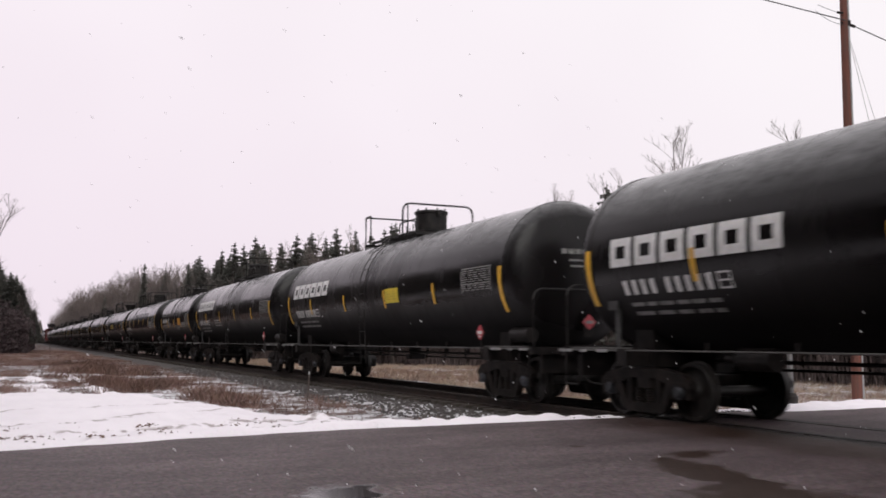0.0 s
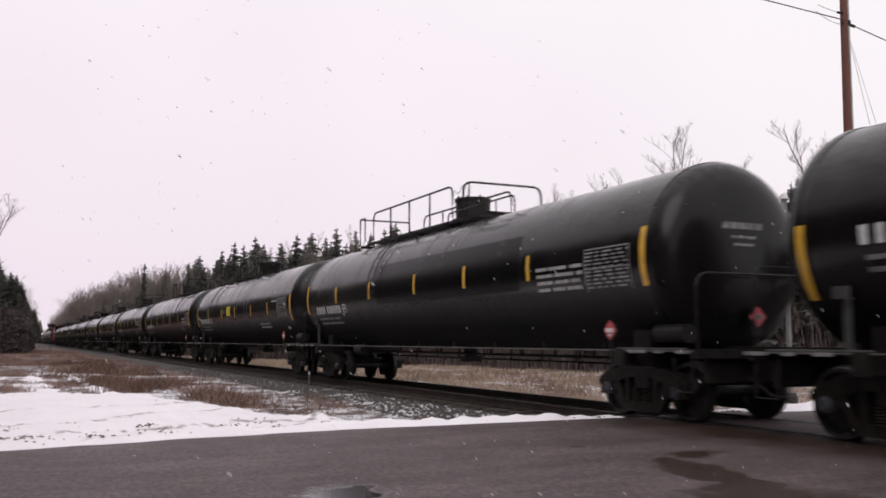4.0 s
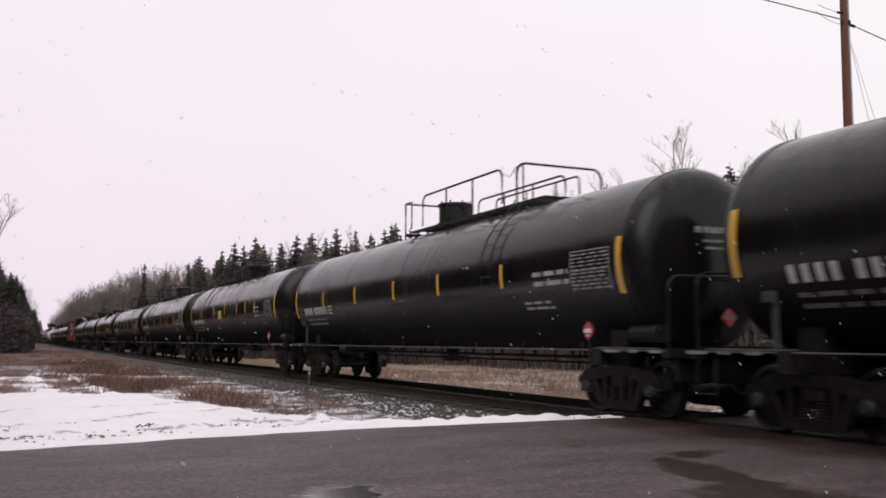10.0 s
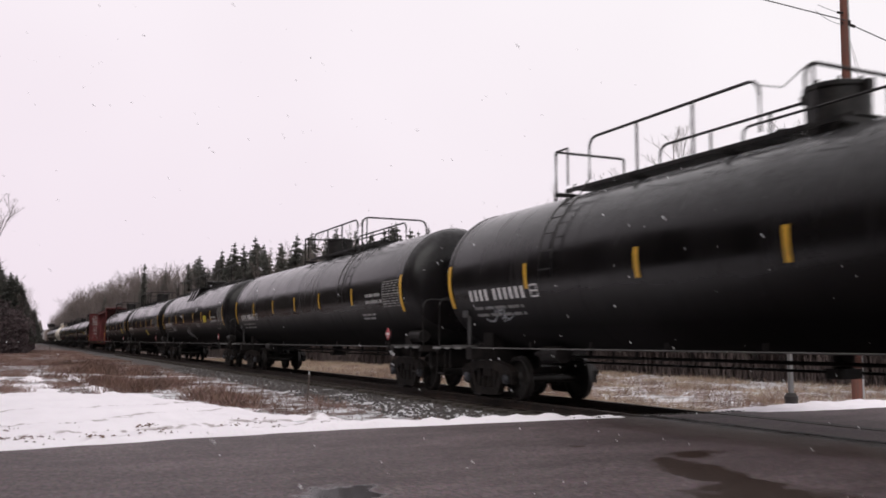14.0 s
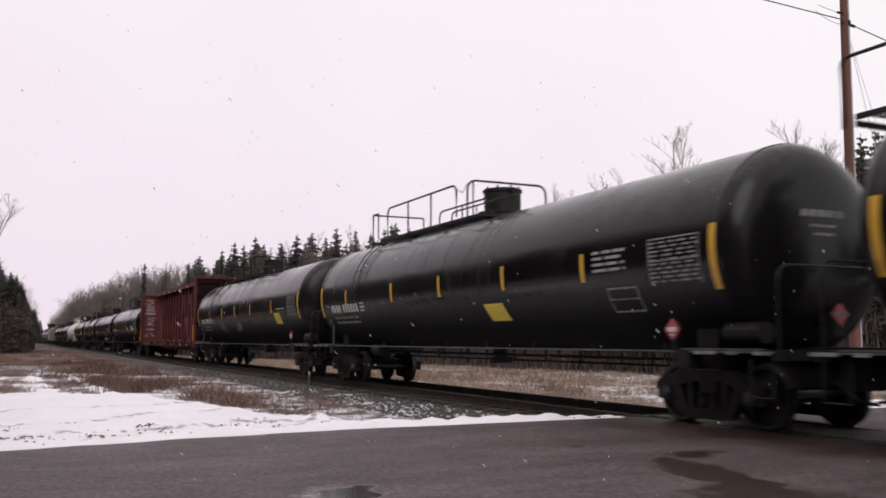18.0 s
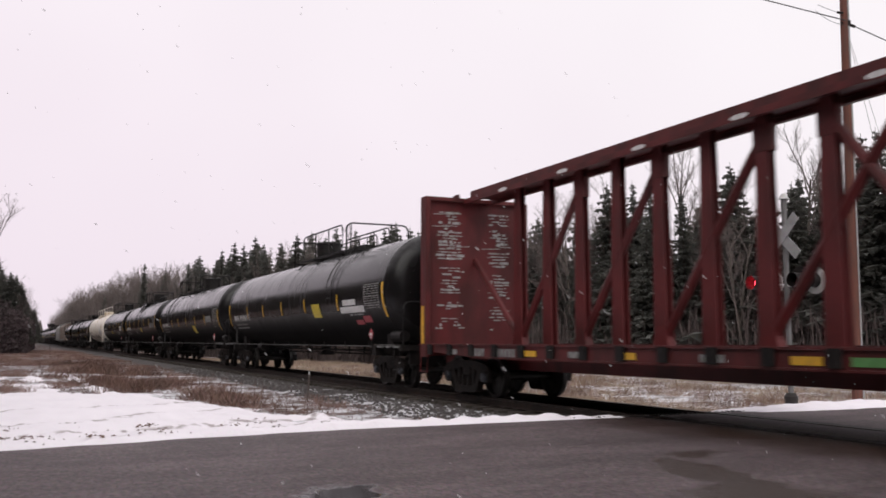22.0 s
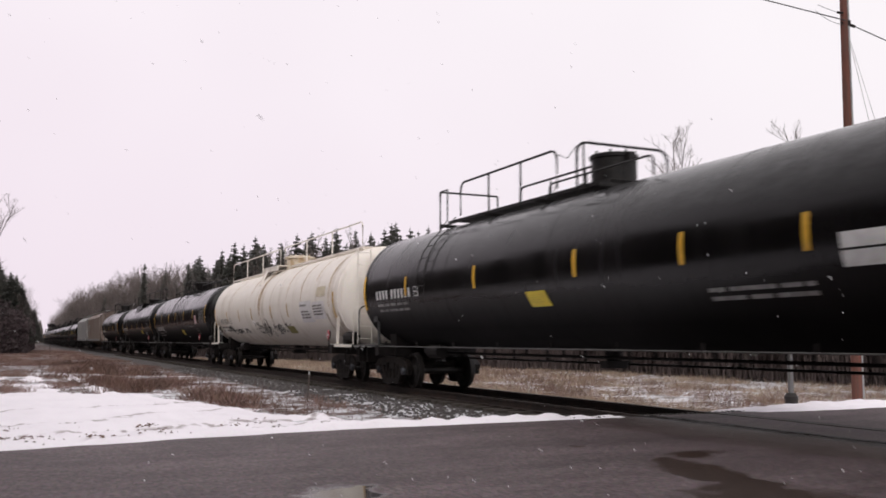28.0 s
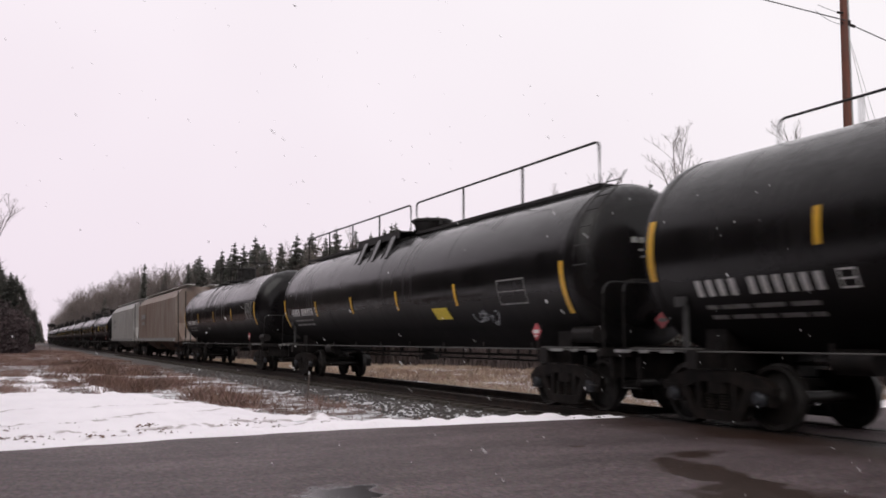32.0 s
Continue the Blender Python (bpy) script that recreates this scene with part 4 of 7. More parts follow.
def add_underframe(car, half, r, zc, reach, truck_in, line, side_rail=True):
    lip = half + 0.95
    for s in (-1, 1):
        part("draft_sill", Geo().box((0, s * (half - 0.2 + reach / 2 - 0.35), 0.95), (0.42, 2.7 + reach - 0.7, 0.42), chamfer=0.03), FRAME_BLACK, car)
        part("saddle", Geo().prism([(s * (half - truck_in) - 0.22, 0.82), (s * (half - truck_in) + 0.22, 0.82), (s * (half - truck_in) + 0.22, 1.6), (s * (half - truck_in) - 0.22, 1.6)], -1.0, 1.0)
             .prism([(s * (half - truck_in) - 0.12, 0.85), (s * (half - truck_in) + 0.12, 0.85), (s * (half - truck_in) + 0.12, 1.12), (s * (half - truck_in) - 0.12, 1.12)], -1.48, 1.48), FRAME_BLACK, car)
        part("end_sill", Geo().box((0, s * lip, 1.06), (2.9, 0.16, 0.14), chamfer=0.02).box((0, s * (lip - 0.1), 0.84), (2.3, 0.1, 0.42), chamfer=0.02).box((0, s * (lip - 0.2), 1.11), (2.7, 0.3, 0.03)), FRAME_BLACK, car)
        for sx in (-1, 1):
            part("side_step", Geo().pipe([(sx * 1.42, s * (lip - 0.05), 1.0), (sx * 1.44, s * (lip - 0.05), 0.5), (sx * 1.44, s * (lip - 0.45), 0.5), (sx * 1.42, s * (lip - 0.45), 1.0)], 0.02), FRAME_BLACK, car)
            if s > 0:
                part("corner_post", Geo().box((sx * 1.30, half - 0.5, 1.42), (0.06, 0.11, 0.72), chamfer=0.02).box((sx * 1.40, half - 0.5, 1.83), (0.03, 0.26, 0.15), chamfer=0.02), PALE_STEEL, car, "worn steel bracket beside the tank")
        part("end_handrail", Geo().pipe(rounded((-1.36, s * lip, 0), (1.36, s * lip, 0), 1.1, 2.25, 0.2), 0.02), line[0], car)
        part("sill_plate", Geo().box((-1.38, s * (half - 0.1), 1.13), (0.18, 1.5, 0.025)), line[1], car, "frosted edge of the end platform")
        if not side_rail:
            part("sill_edge", Geo().box((-1.46, s * (half + 0.3), 1.09), (0.05, 1.5, 0.07), chamfer=0.01), line[0], car, "white edge of the end platform")
            part("end_post", Geo().prism([(s * (half - 0.34) - 0.05, 1.1), (s * (half - 0.34) + 0.05, 1.1), (s * (half - 0.24) + 0.05, 1.98), (s * (half - 0.24) - 0.05, 1.98)], -1.45, -1.38), line[0], car, "white grab post at the tank end")
        for k, wide in ((-0.5, 0.3), (0.05, 0.22), (0.6, 0.42)) if side_rail else ():
            part("frost_patch", Geo().box((-1.475, s * (half + 0.25) + k, 1.085), (0.012, wide, 0.05)), FROST, car, "white frost on the sill")
    for sx in (-1, 1) if side_rail else ():
        part("side_rail_pipe", Geo().cyl((1.46 * sx, -lip, 1.095), (1.46 * sx, lip, 1.095), 0.013, 8), line[1], car, "thin pale pipe rail along the sill")
    if side_rail:
        g = Geo()
        for i in range(9):
            y = -half * 0.86 + half * 1.72 * i / 8
            g.box((-1.42, y, 1.16), (0.03, 0.04, 0.12)).box((1.42, y, 1.16), (0.03, 0.04, 0.12))
        tagged(part("rail_bracket", g, FRAME_BLACK, car), kind="stuff")
    part("brake_pipe", Geo().cyl((-0.18, -half, 0.93), (-0.18, half, 0.93), 0.03, 8).cyl((0.35, -half * 0.8, 0.80), (0.35, half * 0.8, 0.80), 0.024, 8), FRAME_BLACK, car)
    h = Geo()
    for i in range(11):
        y = -half * 0.78 + half * 1.56 * i / 10
        h.box((-0.18, y, 1.05), (0.05, 0.05, 0.26)).box((0.35, y, 0.98), (0.04, 0.04, 0.4))
    tagged(part("pipe_hanger", h, FRAME_BLACK, car), kind="stuff")
    part("brake_cylinder", Geo().cyl((-0.75, half - 3.4, 0.98), (-0.75, half - 2.75, 0.98), 0.17, 14).cyl((-0.75, half - 2.75, 0.98), (-0.75, half - 2.4, 0.98), 0.05, 8), FRAME_BLACK, car)
    part("air_reservoir", Geo().cyl((-1.12, -half + 0.2, 1.36), (-1.12, -half - 0.5, 1.36), 0.15, 14), FRAME_BLACK, car)
    part("outlet_valve", Geo().cyl((0, 0, 1.2), (0, 0, 0.78), 0.2, 14, 0.14).box((0, 0, 0.8), (0.5, 0.3, 0.14), chamfer=0.04), FRAME_BLACK, car)
    part("hand_brake", Geo().lathe([(half + 0.98, 0.24), (half + 1.0, 0.27), (half + 1.02, 0.24)], 2.05, 18).box((0, half + 0.88, 2.05), (0.3, 0.18, 0.3)), FRAME_BLACK, car)


def tank_car(s):
    """One tank car. s: the numbers that set it apart; q counts metres from the rear end of the shell."""
    L = s["L"]
    half, r, zc = L / 2, s.get("r", TANK_R), s.get("zc", TANK_Z)
    paint, trim = s.get("paint", BLACK), s.get("trim", RAILING)
    light = s.get("light", False)
    car = thing("tank_car", pose(TRACK_X, s["u"] - half, 0), s["label"], "tank car", "cars of the freight train")
    car["half"] = half
    CARS.append((car, s["u"] - half))
    tank = part("tank", Geo().lathe(tank_profile(half, r), zc, 48), paint, car, s.get("tank_label", ""), smooth=50)
    for q in s.get("bands", (L * 0.27, L * 0.5, L * 0.73)):
        part("weld_band", Geo().lathe([(half - q - 0.05, r), (half - q - 0.045, r + 0.004), (half - q + 0.045, r + 0.004), (half - q + 0.05, r)], zc, 48), paint, tank)
    lip = Geo().lathe([(half - 0.08, r), (half - 0.07, r + 0.012), (half + 0.05, r + 0.012), (half + 0.06, r - 0.012)], zc, 48)
    part("head_seam", lip, paint, tank)
    lip = Geo().lathe([(-half - 0.06, r - 0.012), (-half - 0.05, r + 0.012), (half * -1 + 0.07, r + 0.012), (-half + 0.08, r)], zc, 48)
    part("head_seam", lip, paint, tank)
    # markings on the shell
    zm = zc + 0.06
    strip = s.get("strip", YELLOW)
    zs = s.get("zs", 2.5)
    for y, lift in ((half - 0.03, 0.018), (-half + s.get("end_in", 0.03), 0.018)):
        part("end_stripe", wrap(Geo(), y - 0.07, y + 0.07, zs - 0.51, zs + 0.41, r, zc, lift, 8), strip, tank, "yellow reflective end stripe")
    for q in s["stripes"]:
        part("side_stripe", wrap(Geo(), half - q - 0.055, half - q + 0.055, zs - 0.24, zs + 0.24, r, zc, 0.013, 5), strip, tank, "yellow reflective stripe")
    letter = DARKGREY if light else WHITE
    if s.get("mark", True):
        z = s.get("mark_z", 2.08)
        h = s.get("mark_h", 0.23)
        y = half - 0.9
        for k in range((4 if L > 12 else 3) + s.get("digits", 6)):
            part("mark_bar", wrap(Geo(), y - 0.11, y, z, z + h, r, zc, n=2), letter, tank, "white bar of the car's mark" if k == 0 else "")
            y -= 0.225 + (0.14 if k == (3 if L > 12 else 2) else 0)
        loose(part("data_line", bars(Geo(), half - 0.95, half - 3.0, z - 0.36, z - 0.08, r, zc, 2, 7 + int(s["u"]), 5, 0.42), DULL if not light else DARKGREY, tank))
        g = Geo()
        w = half - (3.45 if s.get("digits", 6) == 6 else 3.1)
        wrap(g, w - 0.24, w - 0.21, z, z + 0.24, r, zc, n=2), wrap(g, w, w + 0.03, z, z + 0.24, r, zc, n=2)
        for zz in (z, z + 0.105, z + 0.215):
            wrap(g, w - 0.21, w, zz, zz + 0.025, r, zc, n=1)
        tagged(part("boxed_mark", g, letter, tank), kind="stuff")
    if s.get("logo") is not None:
        y, z = half - 0.65, zm + s["logo"]
        for k in range(6):
            g = Geo()
            wrap(g, y - 0.54, y, z + 0.33, z + 0.46, r, zc, n=2), wrap(g, y - 0.54, y, z, z + 0.13, r, zc, n=2)
            wrap(g, y - 0.15, y, z + 0.13, z + 0.33, r, zc, n=2), wrap(g, y - 0.54, y - 0.39, z + 0.13, z + 0.33, r, zc, n=2)
            part("logo_block", g, WHITE, tank, "bold white block shape")
            y -= 0.63
    if s.get("stencil"):
        q0, q1 = s["stencil"]
        loose(part("test_stencil", bars(Geo(), half - q0, half - q1, zm - s.get("stencil_low", 0.55), zm + 0.1, r, zc, 10, int(s["u"]), 6, 0.5), DULL if not light else DARKGREY, tank, "faded block of small lettering"))
        g = Geo()
        wrap(g, half - q0, half - q0 + 0.025, zm - s.get("stencil_low", 0.55) - 0.03, zm + 0.14, r, zc, 0.008), wrap(g, half - q1 - 0.025, half - q1, zm - s.get("stencil_low", 0.55) - 0.03, zm + 0.14, r, zc, 0.008)
        wrap(g, half - q1, half - q0, zm + 0.115, zm + 0.14, r, zc, 0.008, 1), wrap(g, half - q1, half - q0, zm - 0.22, zm - 0.2, r, zc, 0.008, 1)
        loose(part("stencil_frame", g, DULL if not light else DARKGREY, tank))
    for q0, q1, z0, z1, rows in s.get("texts", ()):
        loose(part("lettering", bars(Geo(), half - q0, half - q1, zm + z0, zm + z1, r + s.get("text_lift", 0), zc, rows, int(s["u"] + q0), 3, 0.48), LETTER_GREY if not light else DARKGREY, tank, "lines of lettering shown as bars"))
    for q0, q1, z0, z1, mat, lab, slant in s.get("plates", ()):
        sign = part("sign_plate", wrap(Geo(), half - q1, half - q0, zm + z0, zm + z1, r, zc, 0.016, 5, slant), mat, tank, lab)
        if mat in (SIGN_YELLOW, ORANGE) and not light:
            loose(part("sign_line", bars(Geo(), half - q0 - 0.08, half - q1 + 0.08, zm + z0 + 0.06, zm + z1 - 0.05, r + 0.013, zc, 4, int(q0 * 10), 2, 0.16), SIGN_INK, sign))
    for q0, q1, z0, z1 in s.get("frames", ()):
        g = Geo()
        wrap(g, half - q0 - 0.03, half - q0, zm + z0, zm + z1, r, zc), wrap(g, half - q1, half - q1 + 0.03, zm + z0, zm + z1, r, zc)
        wrap(g, half - q1, half - q0, zm + z0, zm + z0 + 0.03, r, zc, n=1), wrap(g, half - q1, half - q0, zm + z1 - 0.03, zm + z1, r, zc, n=1)
        wrap(g, half - q1, half - q0, zm + (z0 + z1) / 2, zm + (z0 + z1) / 2 + 0.02, r, zc, n=1)
        loose(part("route_board", g, DULL, tank, "outlined routing board"))
    if s.get("patch"):
        q0, q1 = s["patch"]
        part("repainted_panel", wrap(Geo(), half - q1, half - q0, zm - 0.45, zm + s.get("patch_top", 0.42), r, zc, 0.003, 8), PATCHED, tank, "freshly repainted black panel")
    if s.get("graffiti"):
        rng = random.Random(int(s["u"]))
        g = Geo()

        def spot(q, z):
            e = max(-0.99, min(0.99, z / r))
            return (-(r + 0.008) * math.sqrt(1 - e * e), half - q, zc + (r + 0.008) * e)

        for q0, q1, z0, z1 in s["graffiti"]:
            tall = z1 - z0
            for k in range(int(5 + (q1 - q0) * 6)):
                a, b = rng.uniform(q0, q1), rng.uniform(z0 + 0.3 * tall, z1 - 0.3 * tall)
                ph, dq, dz, spin = rng.uniform(0, 6.3), rng.uniform(0.08, 0.3), tall * rng.uniform(0.2, 0.45), rng.choice((-1, 1))
                w, n = rng.uniform(0.009, 0.02), rng.randint(4, 9)
                pts = [(a + dq * math.cos(ph + spin * i * 0.6) + 0.04 * i, b + dz * math.sin(ph + spin * i * 0.75)) for i in range(n)]
                for (qa, za), (qb, zb) in zip(pts, pts[1:]):
                    d = math.hypot(qb - qa, zb - za) + 1e-6
                    nq, nz = -(zb - za) / d * w, (qb - qa) / d * w
                    g.add([spot(qa - nq, za - nz), spot(qb - nq, zb - nz), spot(qb + nq, zb + nz), spot(qa + nq, za + nz)], [(0, 1, 2, 3)])
        loose(part("graffiti", g, s.get("spray", GRAFFITI), tank, "sprayed grey scrawl"))
    if s.get("rust"):
        g = Geo()
        f = Geo()
        rng = random.Random(3)
        for q, w, z0 in s["rust"]:
            for k in range(10):
                a, e = half - q + rng.gauss(0, 0.9) * w, rng.uniform(0.06, 0.26) * w
                wrap(g if k % 2 == 0 else f, a - e, a + e, zm + z0 + rng.uniform(-0.1, 0.9), zc + 1.48 - rng.uniform(0, 0.25), r, zc, 0.006 + 0.001 * k, 10)
        loose(part("rust_run", g, RUST_STREAK, tank, "rust run down the white shell"))
        loose(part("rust_run", f, RUST_FAINT, tank, "faint rust stain down the white shell"))
        g = Geo()
        for k in range(24):
            a, e = half - (L - 0.1 - 1.5 * rng.random() ** 2 if k % 2 else 0.1 + 1.2 * rng.random() ** 2), rng.uniform(0.01, 0.05)
            wrap(g, a - e, a + e, zc - 1.35, zc - rng.uniform(0.2, 1.0), r, zc, 0.014 + 0.00004 * k, 8)
        loose(part("dirt_splash", g, BELLY_DIRT, tank, "brown road dirt splashed up at the car ends"))
    # top works
    top = zc + r
    deck_z = top + 0.07
    if s.get("walkway"):
        a, b = half - s["walkway"][0], half - s["walkway"][1]
        add_deck(car, "walkway", b, a, 0.42, deck_z, trim, "full-length slatted top walkway")
        spans = s.get("rail_spans", [(s["walkway"][0], L * 0.5 - 0.3), (L * 0.5 + 0.1, s["walkway"][1])])
        for q0, q1 in spans:
            g = Geo().pipe(rounded((-0.42, half - q0, 0), (-0.42, half - q1, 0), deck_z - 0.15, deck_z + 0.81, 0.12), 0.026)
            n = round(abs(q1 - q0) / 2.7)
            for k in range(1, n):
                y = half - q0 - (q1 - q0) * k / n
                g.box((-0.42, y, deck_z + 0.37), (0.035, 0.045, 0.9))
            part("walkway_rail", g, trim, car)
    for q0, q1 in s.get("low_rails", ()):
        g = Geo().pipe(rounded((-0.35, half - q0, 0), (-0.35, half - q1, 0), top - 0.05, top + 0.32, 0.12), 0.02)
        for k in range(1, 4):
            y = half - q0 - (q1 - q0) * k / 4
            g.cyl((-0.35, y, top - 0.1), (-0.35, y, top + 0.32), 0.016, 6)
        part("grab_rail", g, trim, car)
    if s.get("plat"):
        add_platform(car, half - s["plat"][0], half - s["plat"][1], deck_z, deck_z + s.get("rail_h", 0.78), trim, s.get("style", "loop"))
        add_ladder(car, half - s["ladder"], r, zc, deck_z, trim, s.get("ladder_low"))
    elif s.get("ladder"):
        add_ladder(car, half - s["ladder"], r, zc, deck_z, trim, s.get("ladder_low"))
    if s.get("braces"):
        a, b = s["braces"]
        y0, (x0, z0) = half - (a + b) / 2, on_tank(r, zc, 34, 0.0)
        x1, z1 = on_tank(r, zc, 60, 0.0)
        shelf = part("platform_shelf", Geo().box((-0.93, y0, deck_z - 0.08), (0.04, b - a, 0.2)).box((-0.66, y0, deck_z), (0.54, b - a, 0.03)), trim, car, "dark platform shelf beside the walkway")
        for k in range(s.get("brace_count", 3)):
            y = half - (a + (b - a) * (k + 0.5) / 3)
            web = [(-0.9, deck_z - 0.02), (x0, z0), (x1, z1), (-0.5, deck_z - 0.02)]
            g = Geo().add([(x, y - 0.02, z) for x, z in web] + [(x, y + 0.02, z) for x, z in web],
                          [(0, 1, 2, 3), (7, 6, 5, 4), (0, 4, 5, 1), (1, 5, 6, 2), (2, 6, 7, 3), (3, 7, 4, 0)])
            part("bracket", g, trim, shelf, "dark triangular bracket plate")
            g = Geo().add([(-0.92, y - 0.02, deck_z - 0.05), (x0 - 0.02, y - 0.3, z0 + 0.02), (x0 - 0.02, y - 0.52, z0 + 0.02), (-0.92, y - 0.3, deck_z - 0.05),
                           (-0.88, y - 0.02, deck_z - 0.05), (x0 + 0.03, y - 0.3, z0 + 0.02), (x0 + 0.03, y - 0.52, z0 + 0.02), (-0.88, y - 0.3, deck_z - 0.05)],
                          [(0, 1, 2, 3), (7, 6, 5, 4), (0, 4, 5, 1), (1, 5, 6, 2), (2, 6, 7, 3), (3, 7, 4, 0)])
            part("bracket_flange", g, paint, shelf)
    if s.get("dome", "drum"):
        add_dome(car, half - s.get("dome_q", L / 2 + 0.1), top + (-0.12 if s.get("walkway") and not light else 0.06), s.get("dome", "drum"), trim if not light else STAINED)
    part("vent_fitting", Geo().cyl((0.1, half - L / 2 + 1.0, top - 0.05), (0.1, half - L / 2 + 1.0, top + 0.2), 0.09, 10).cyl((0.1, half - L / 2 + 1.0, top + 0.2), (0.1, half - L / 2 + 1.0, top + 0.28), 0.13, 10), trim, car)
    # below
    inset = s.get("truck_in", 0.8)
    add_underframe(car, half, r, zc, 1.4, inset, (trim, s.get("line", SILL_LINE)), s.get("side_rail", True))
    add_placard(car, -half + s.get("placard", 1.0))
    add_end_placard(car, half)
    if light:
        lad = part("end_ladder", Geo().cyl((-1.12, -half - 0.72, 1.1), (-1.12, -half - 0.62, 4.0), 0.022, 8).cyl((-0.7, -half - 0.72, 1.1), (-0.7, -half - 0.62, 4.0), 0.022, 8), trim, car, "white end ladder")
        rail = Geo().cyl((-1.12, 0, 0), (-0.7, 0, 0), 0.014, 6).mesh("rung", trim)
        for k in range(8):
            part("rung", rail, trim, lad, at=pose(0, -half - 0.71 + 0.012 * k, 1.3 + 0.37 * k))
    if s.get("end_bars", True):
        g = Geo()
        for k, (w, z) in enumerate(((0.85, zc + 0.45), (0.5, zc + 0.27), (0.42, zc + 0.15))):
            h = 0.1 if k == 0 else 0.04
            n = 5
            for j in range(n):
                x0 = -w / 2 + w * j / n
                rho = math.hypot(z - zc, min(abs(x0), abs(x0 + w / n * 0.8))) / r
                e = 0.52 * (1 - rho ** 2.7) ** (1 / 2.7) + 0.008
                g.box((x0 + w / n * 0.4, -half - e, z), (w / n * 0.8, 0.006, h))
        loose(part("head_lettering", g, DULL if not light else DARKGREY, tank, "bars of lettering on the tank head"))
    add_ends(car, half, 1.4)
    add_truck(car, half - inset)
    add_truck(car, -half + inset)
    return car


NOTICE = "yellow notice plate"
PLAIN = "black tank car with yellow stripes, wet and grimy"
tank_car(dict(stencil_low=0.36, u=12.86, ladder_low=0.62, zs=2.35, L=15.46, label="black tank car with large white block shapes, snow-dusted", paint=BLACK_SNOWY, logo=-0.23, digits=5, mark_z=1.98,
         stripes=(2.63, 5.96, 9.19, 12.32), stencil=(13.84, 15.15), plat=(5.86, 9.4), style="short", ladder=8.08))
tank_car(dict(stencil_low=0.36, u=31.54, ladder_low=0.62, zs=2.34, L=15.60, label="snowy black tank car with white block shapes, yellow notice", paint=BLACK_SNOWY, logo=0.0, digits=5, mark_z=2.02,
         stripes=(2.63, 5.96, 9.19, 12.32), stencil=(13.84, 15.15), plat=(5.86, 9.4), style="short", dome_q=8.84, ladder=7.78, plates=((9.29, 10.2, -0.44, -0.07, SIGN_YELLOW, NOTICE, 0),)))
tank_car(dict(stencil_low=0.36, u=49.67, ladder_low=0.62, zs=2.36, L=15.39, label="black tank car with white block shapes, snow on top", paint=BLACK_SNOWY, logo=0.08, digits=5, mark_z=2.02,
         stripes=(2.63, 5.96, 9.19, 12.32), stencil=(13.84, 15.15), plat=(5.86, 9.4), style="short", dome_q=7.17, ladder=8.08, texts=((4.65, 6.06, -0.75, -0.4, 3),)))
tank_car(dict(u=62.83, zs=2.27, L=10.41, r=1.52, zc=2.565, label="short black tank car with an orange notice plate", digits=4, mark_z=2.36, stripes=(2.73, 5.15, 7.58), stencil=(9.09, 10.1),
         plat=(3.33, 6.06), style="short", ladder=4.85, dome="low", rail_h=0.55, plates=((6.67, 7.5, -0.47, -0.07, ORANGE, "orange notice plate", 0),),
         texts=((7.78, 8.99, -0.42, -0.3, 1), (2.93, 3.94, -0.52, -0.3, 3), (5.96, 7.07, -0.75, -0.55, 2), (6.97, 9.09, -0.62, -0.4, 2))))
tank_car(dict(u=83.76, zs=2.62, L=17.88, label="black tank car with a repainted dark side panel", stripes=(2.93, 5.76, 8.89, 11.62, 14.35), stencil=(16.26, 17.48), patch=(6.26, 13.94), patch_top=0.62,
         plat=(3.03, 10.71), ladder=6.06, style="split", texts=((14.65, 16.16, -0.55, -0.05, 4),), bands=(4.55, 5.66, 9.09, 10.3, 13.13)))
tank_car(dict(u=103.91, zs=2.48, L=18.00, label="black tank car with faded red lettering and a yellow notice", stripes=(3.03, 6.16, 8.99, 12.02, 14.75), stencil=(16.16, 17.38),
         plat=(3.23, 9.29), ladder=3.94, dome="bowl", plates=((7.32, 8.08, -0.31, 0.11, SIGN_YELLOW, NOTICE, 0),), texts=((15.36, 16.16, 0.0, 0.12, 1), (13.13, 14.65, -0.95, -0.7, 2), (6.47, 6.87, -0.2, 0.0, 2))))
tank_car(dict(u=125.12, zs=2.53, L=18.45, label=PLAIN, stripes=(3.03, 5.96, 8.89, 11.72, 14.75), stencil=(17.17, 18.29), plat=(7.98, 14.55), ladder=14.14, style="split", dome="drum",
         texts=((15.96, 17.07, -0.45, -0.1, 2), (15.36, 16.37, -0.85, -0.65, 2))))
tank_car(dict(u=145.80, ladder_low=0.62, zs=2.62, L=17.85, label="black tank car with a repainted panel and long white lettering", stripes=(2.93, 6.06, 8.99, 11.92, 14.35), stencil=(16.06, 17.17), patch=(4.85, 12.53),
         plat=(7.88, 13.94), ladder=13.13, style="split", texts=((14.65, 16.06, -0.3, 0.1, 2), (14.65, 15.36, -0.62, -0.5, 1), (13.64, 14.45, -0.95, -0.7, 3), (11.01, 11.92, -0.62, -0.56, 1)), mark_z=1.98))
tank_car(dict(u=166.94, zs=2.53, L=18.60, label=PLAIN, stripes=(3.03, 5.96, 8.89, 11.62, 14.65), stencil=(17.17, 18.29), plat=(7.98, 14.55), ladder=14.14, style="split",
         texts=((15.86, 17.07, -0.45, -0.1, 2), (15.36, 16.37, -0.85, -0.65, 2))))
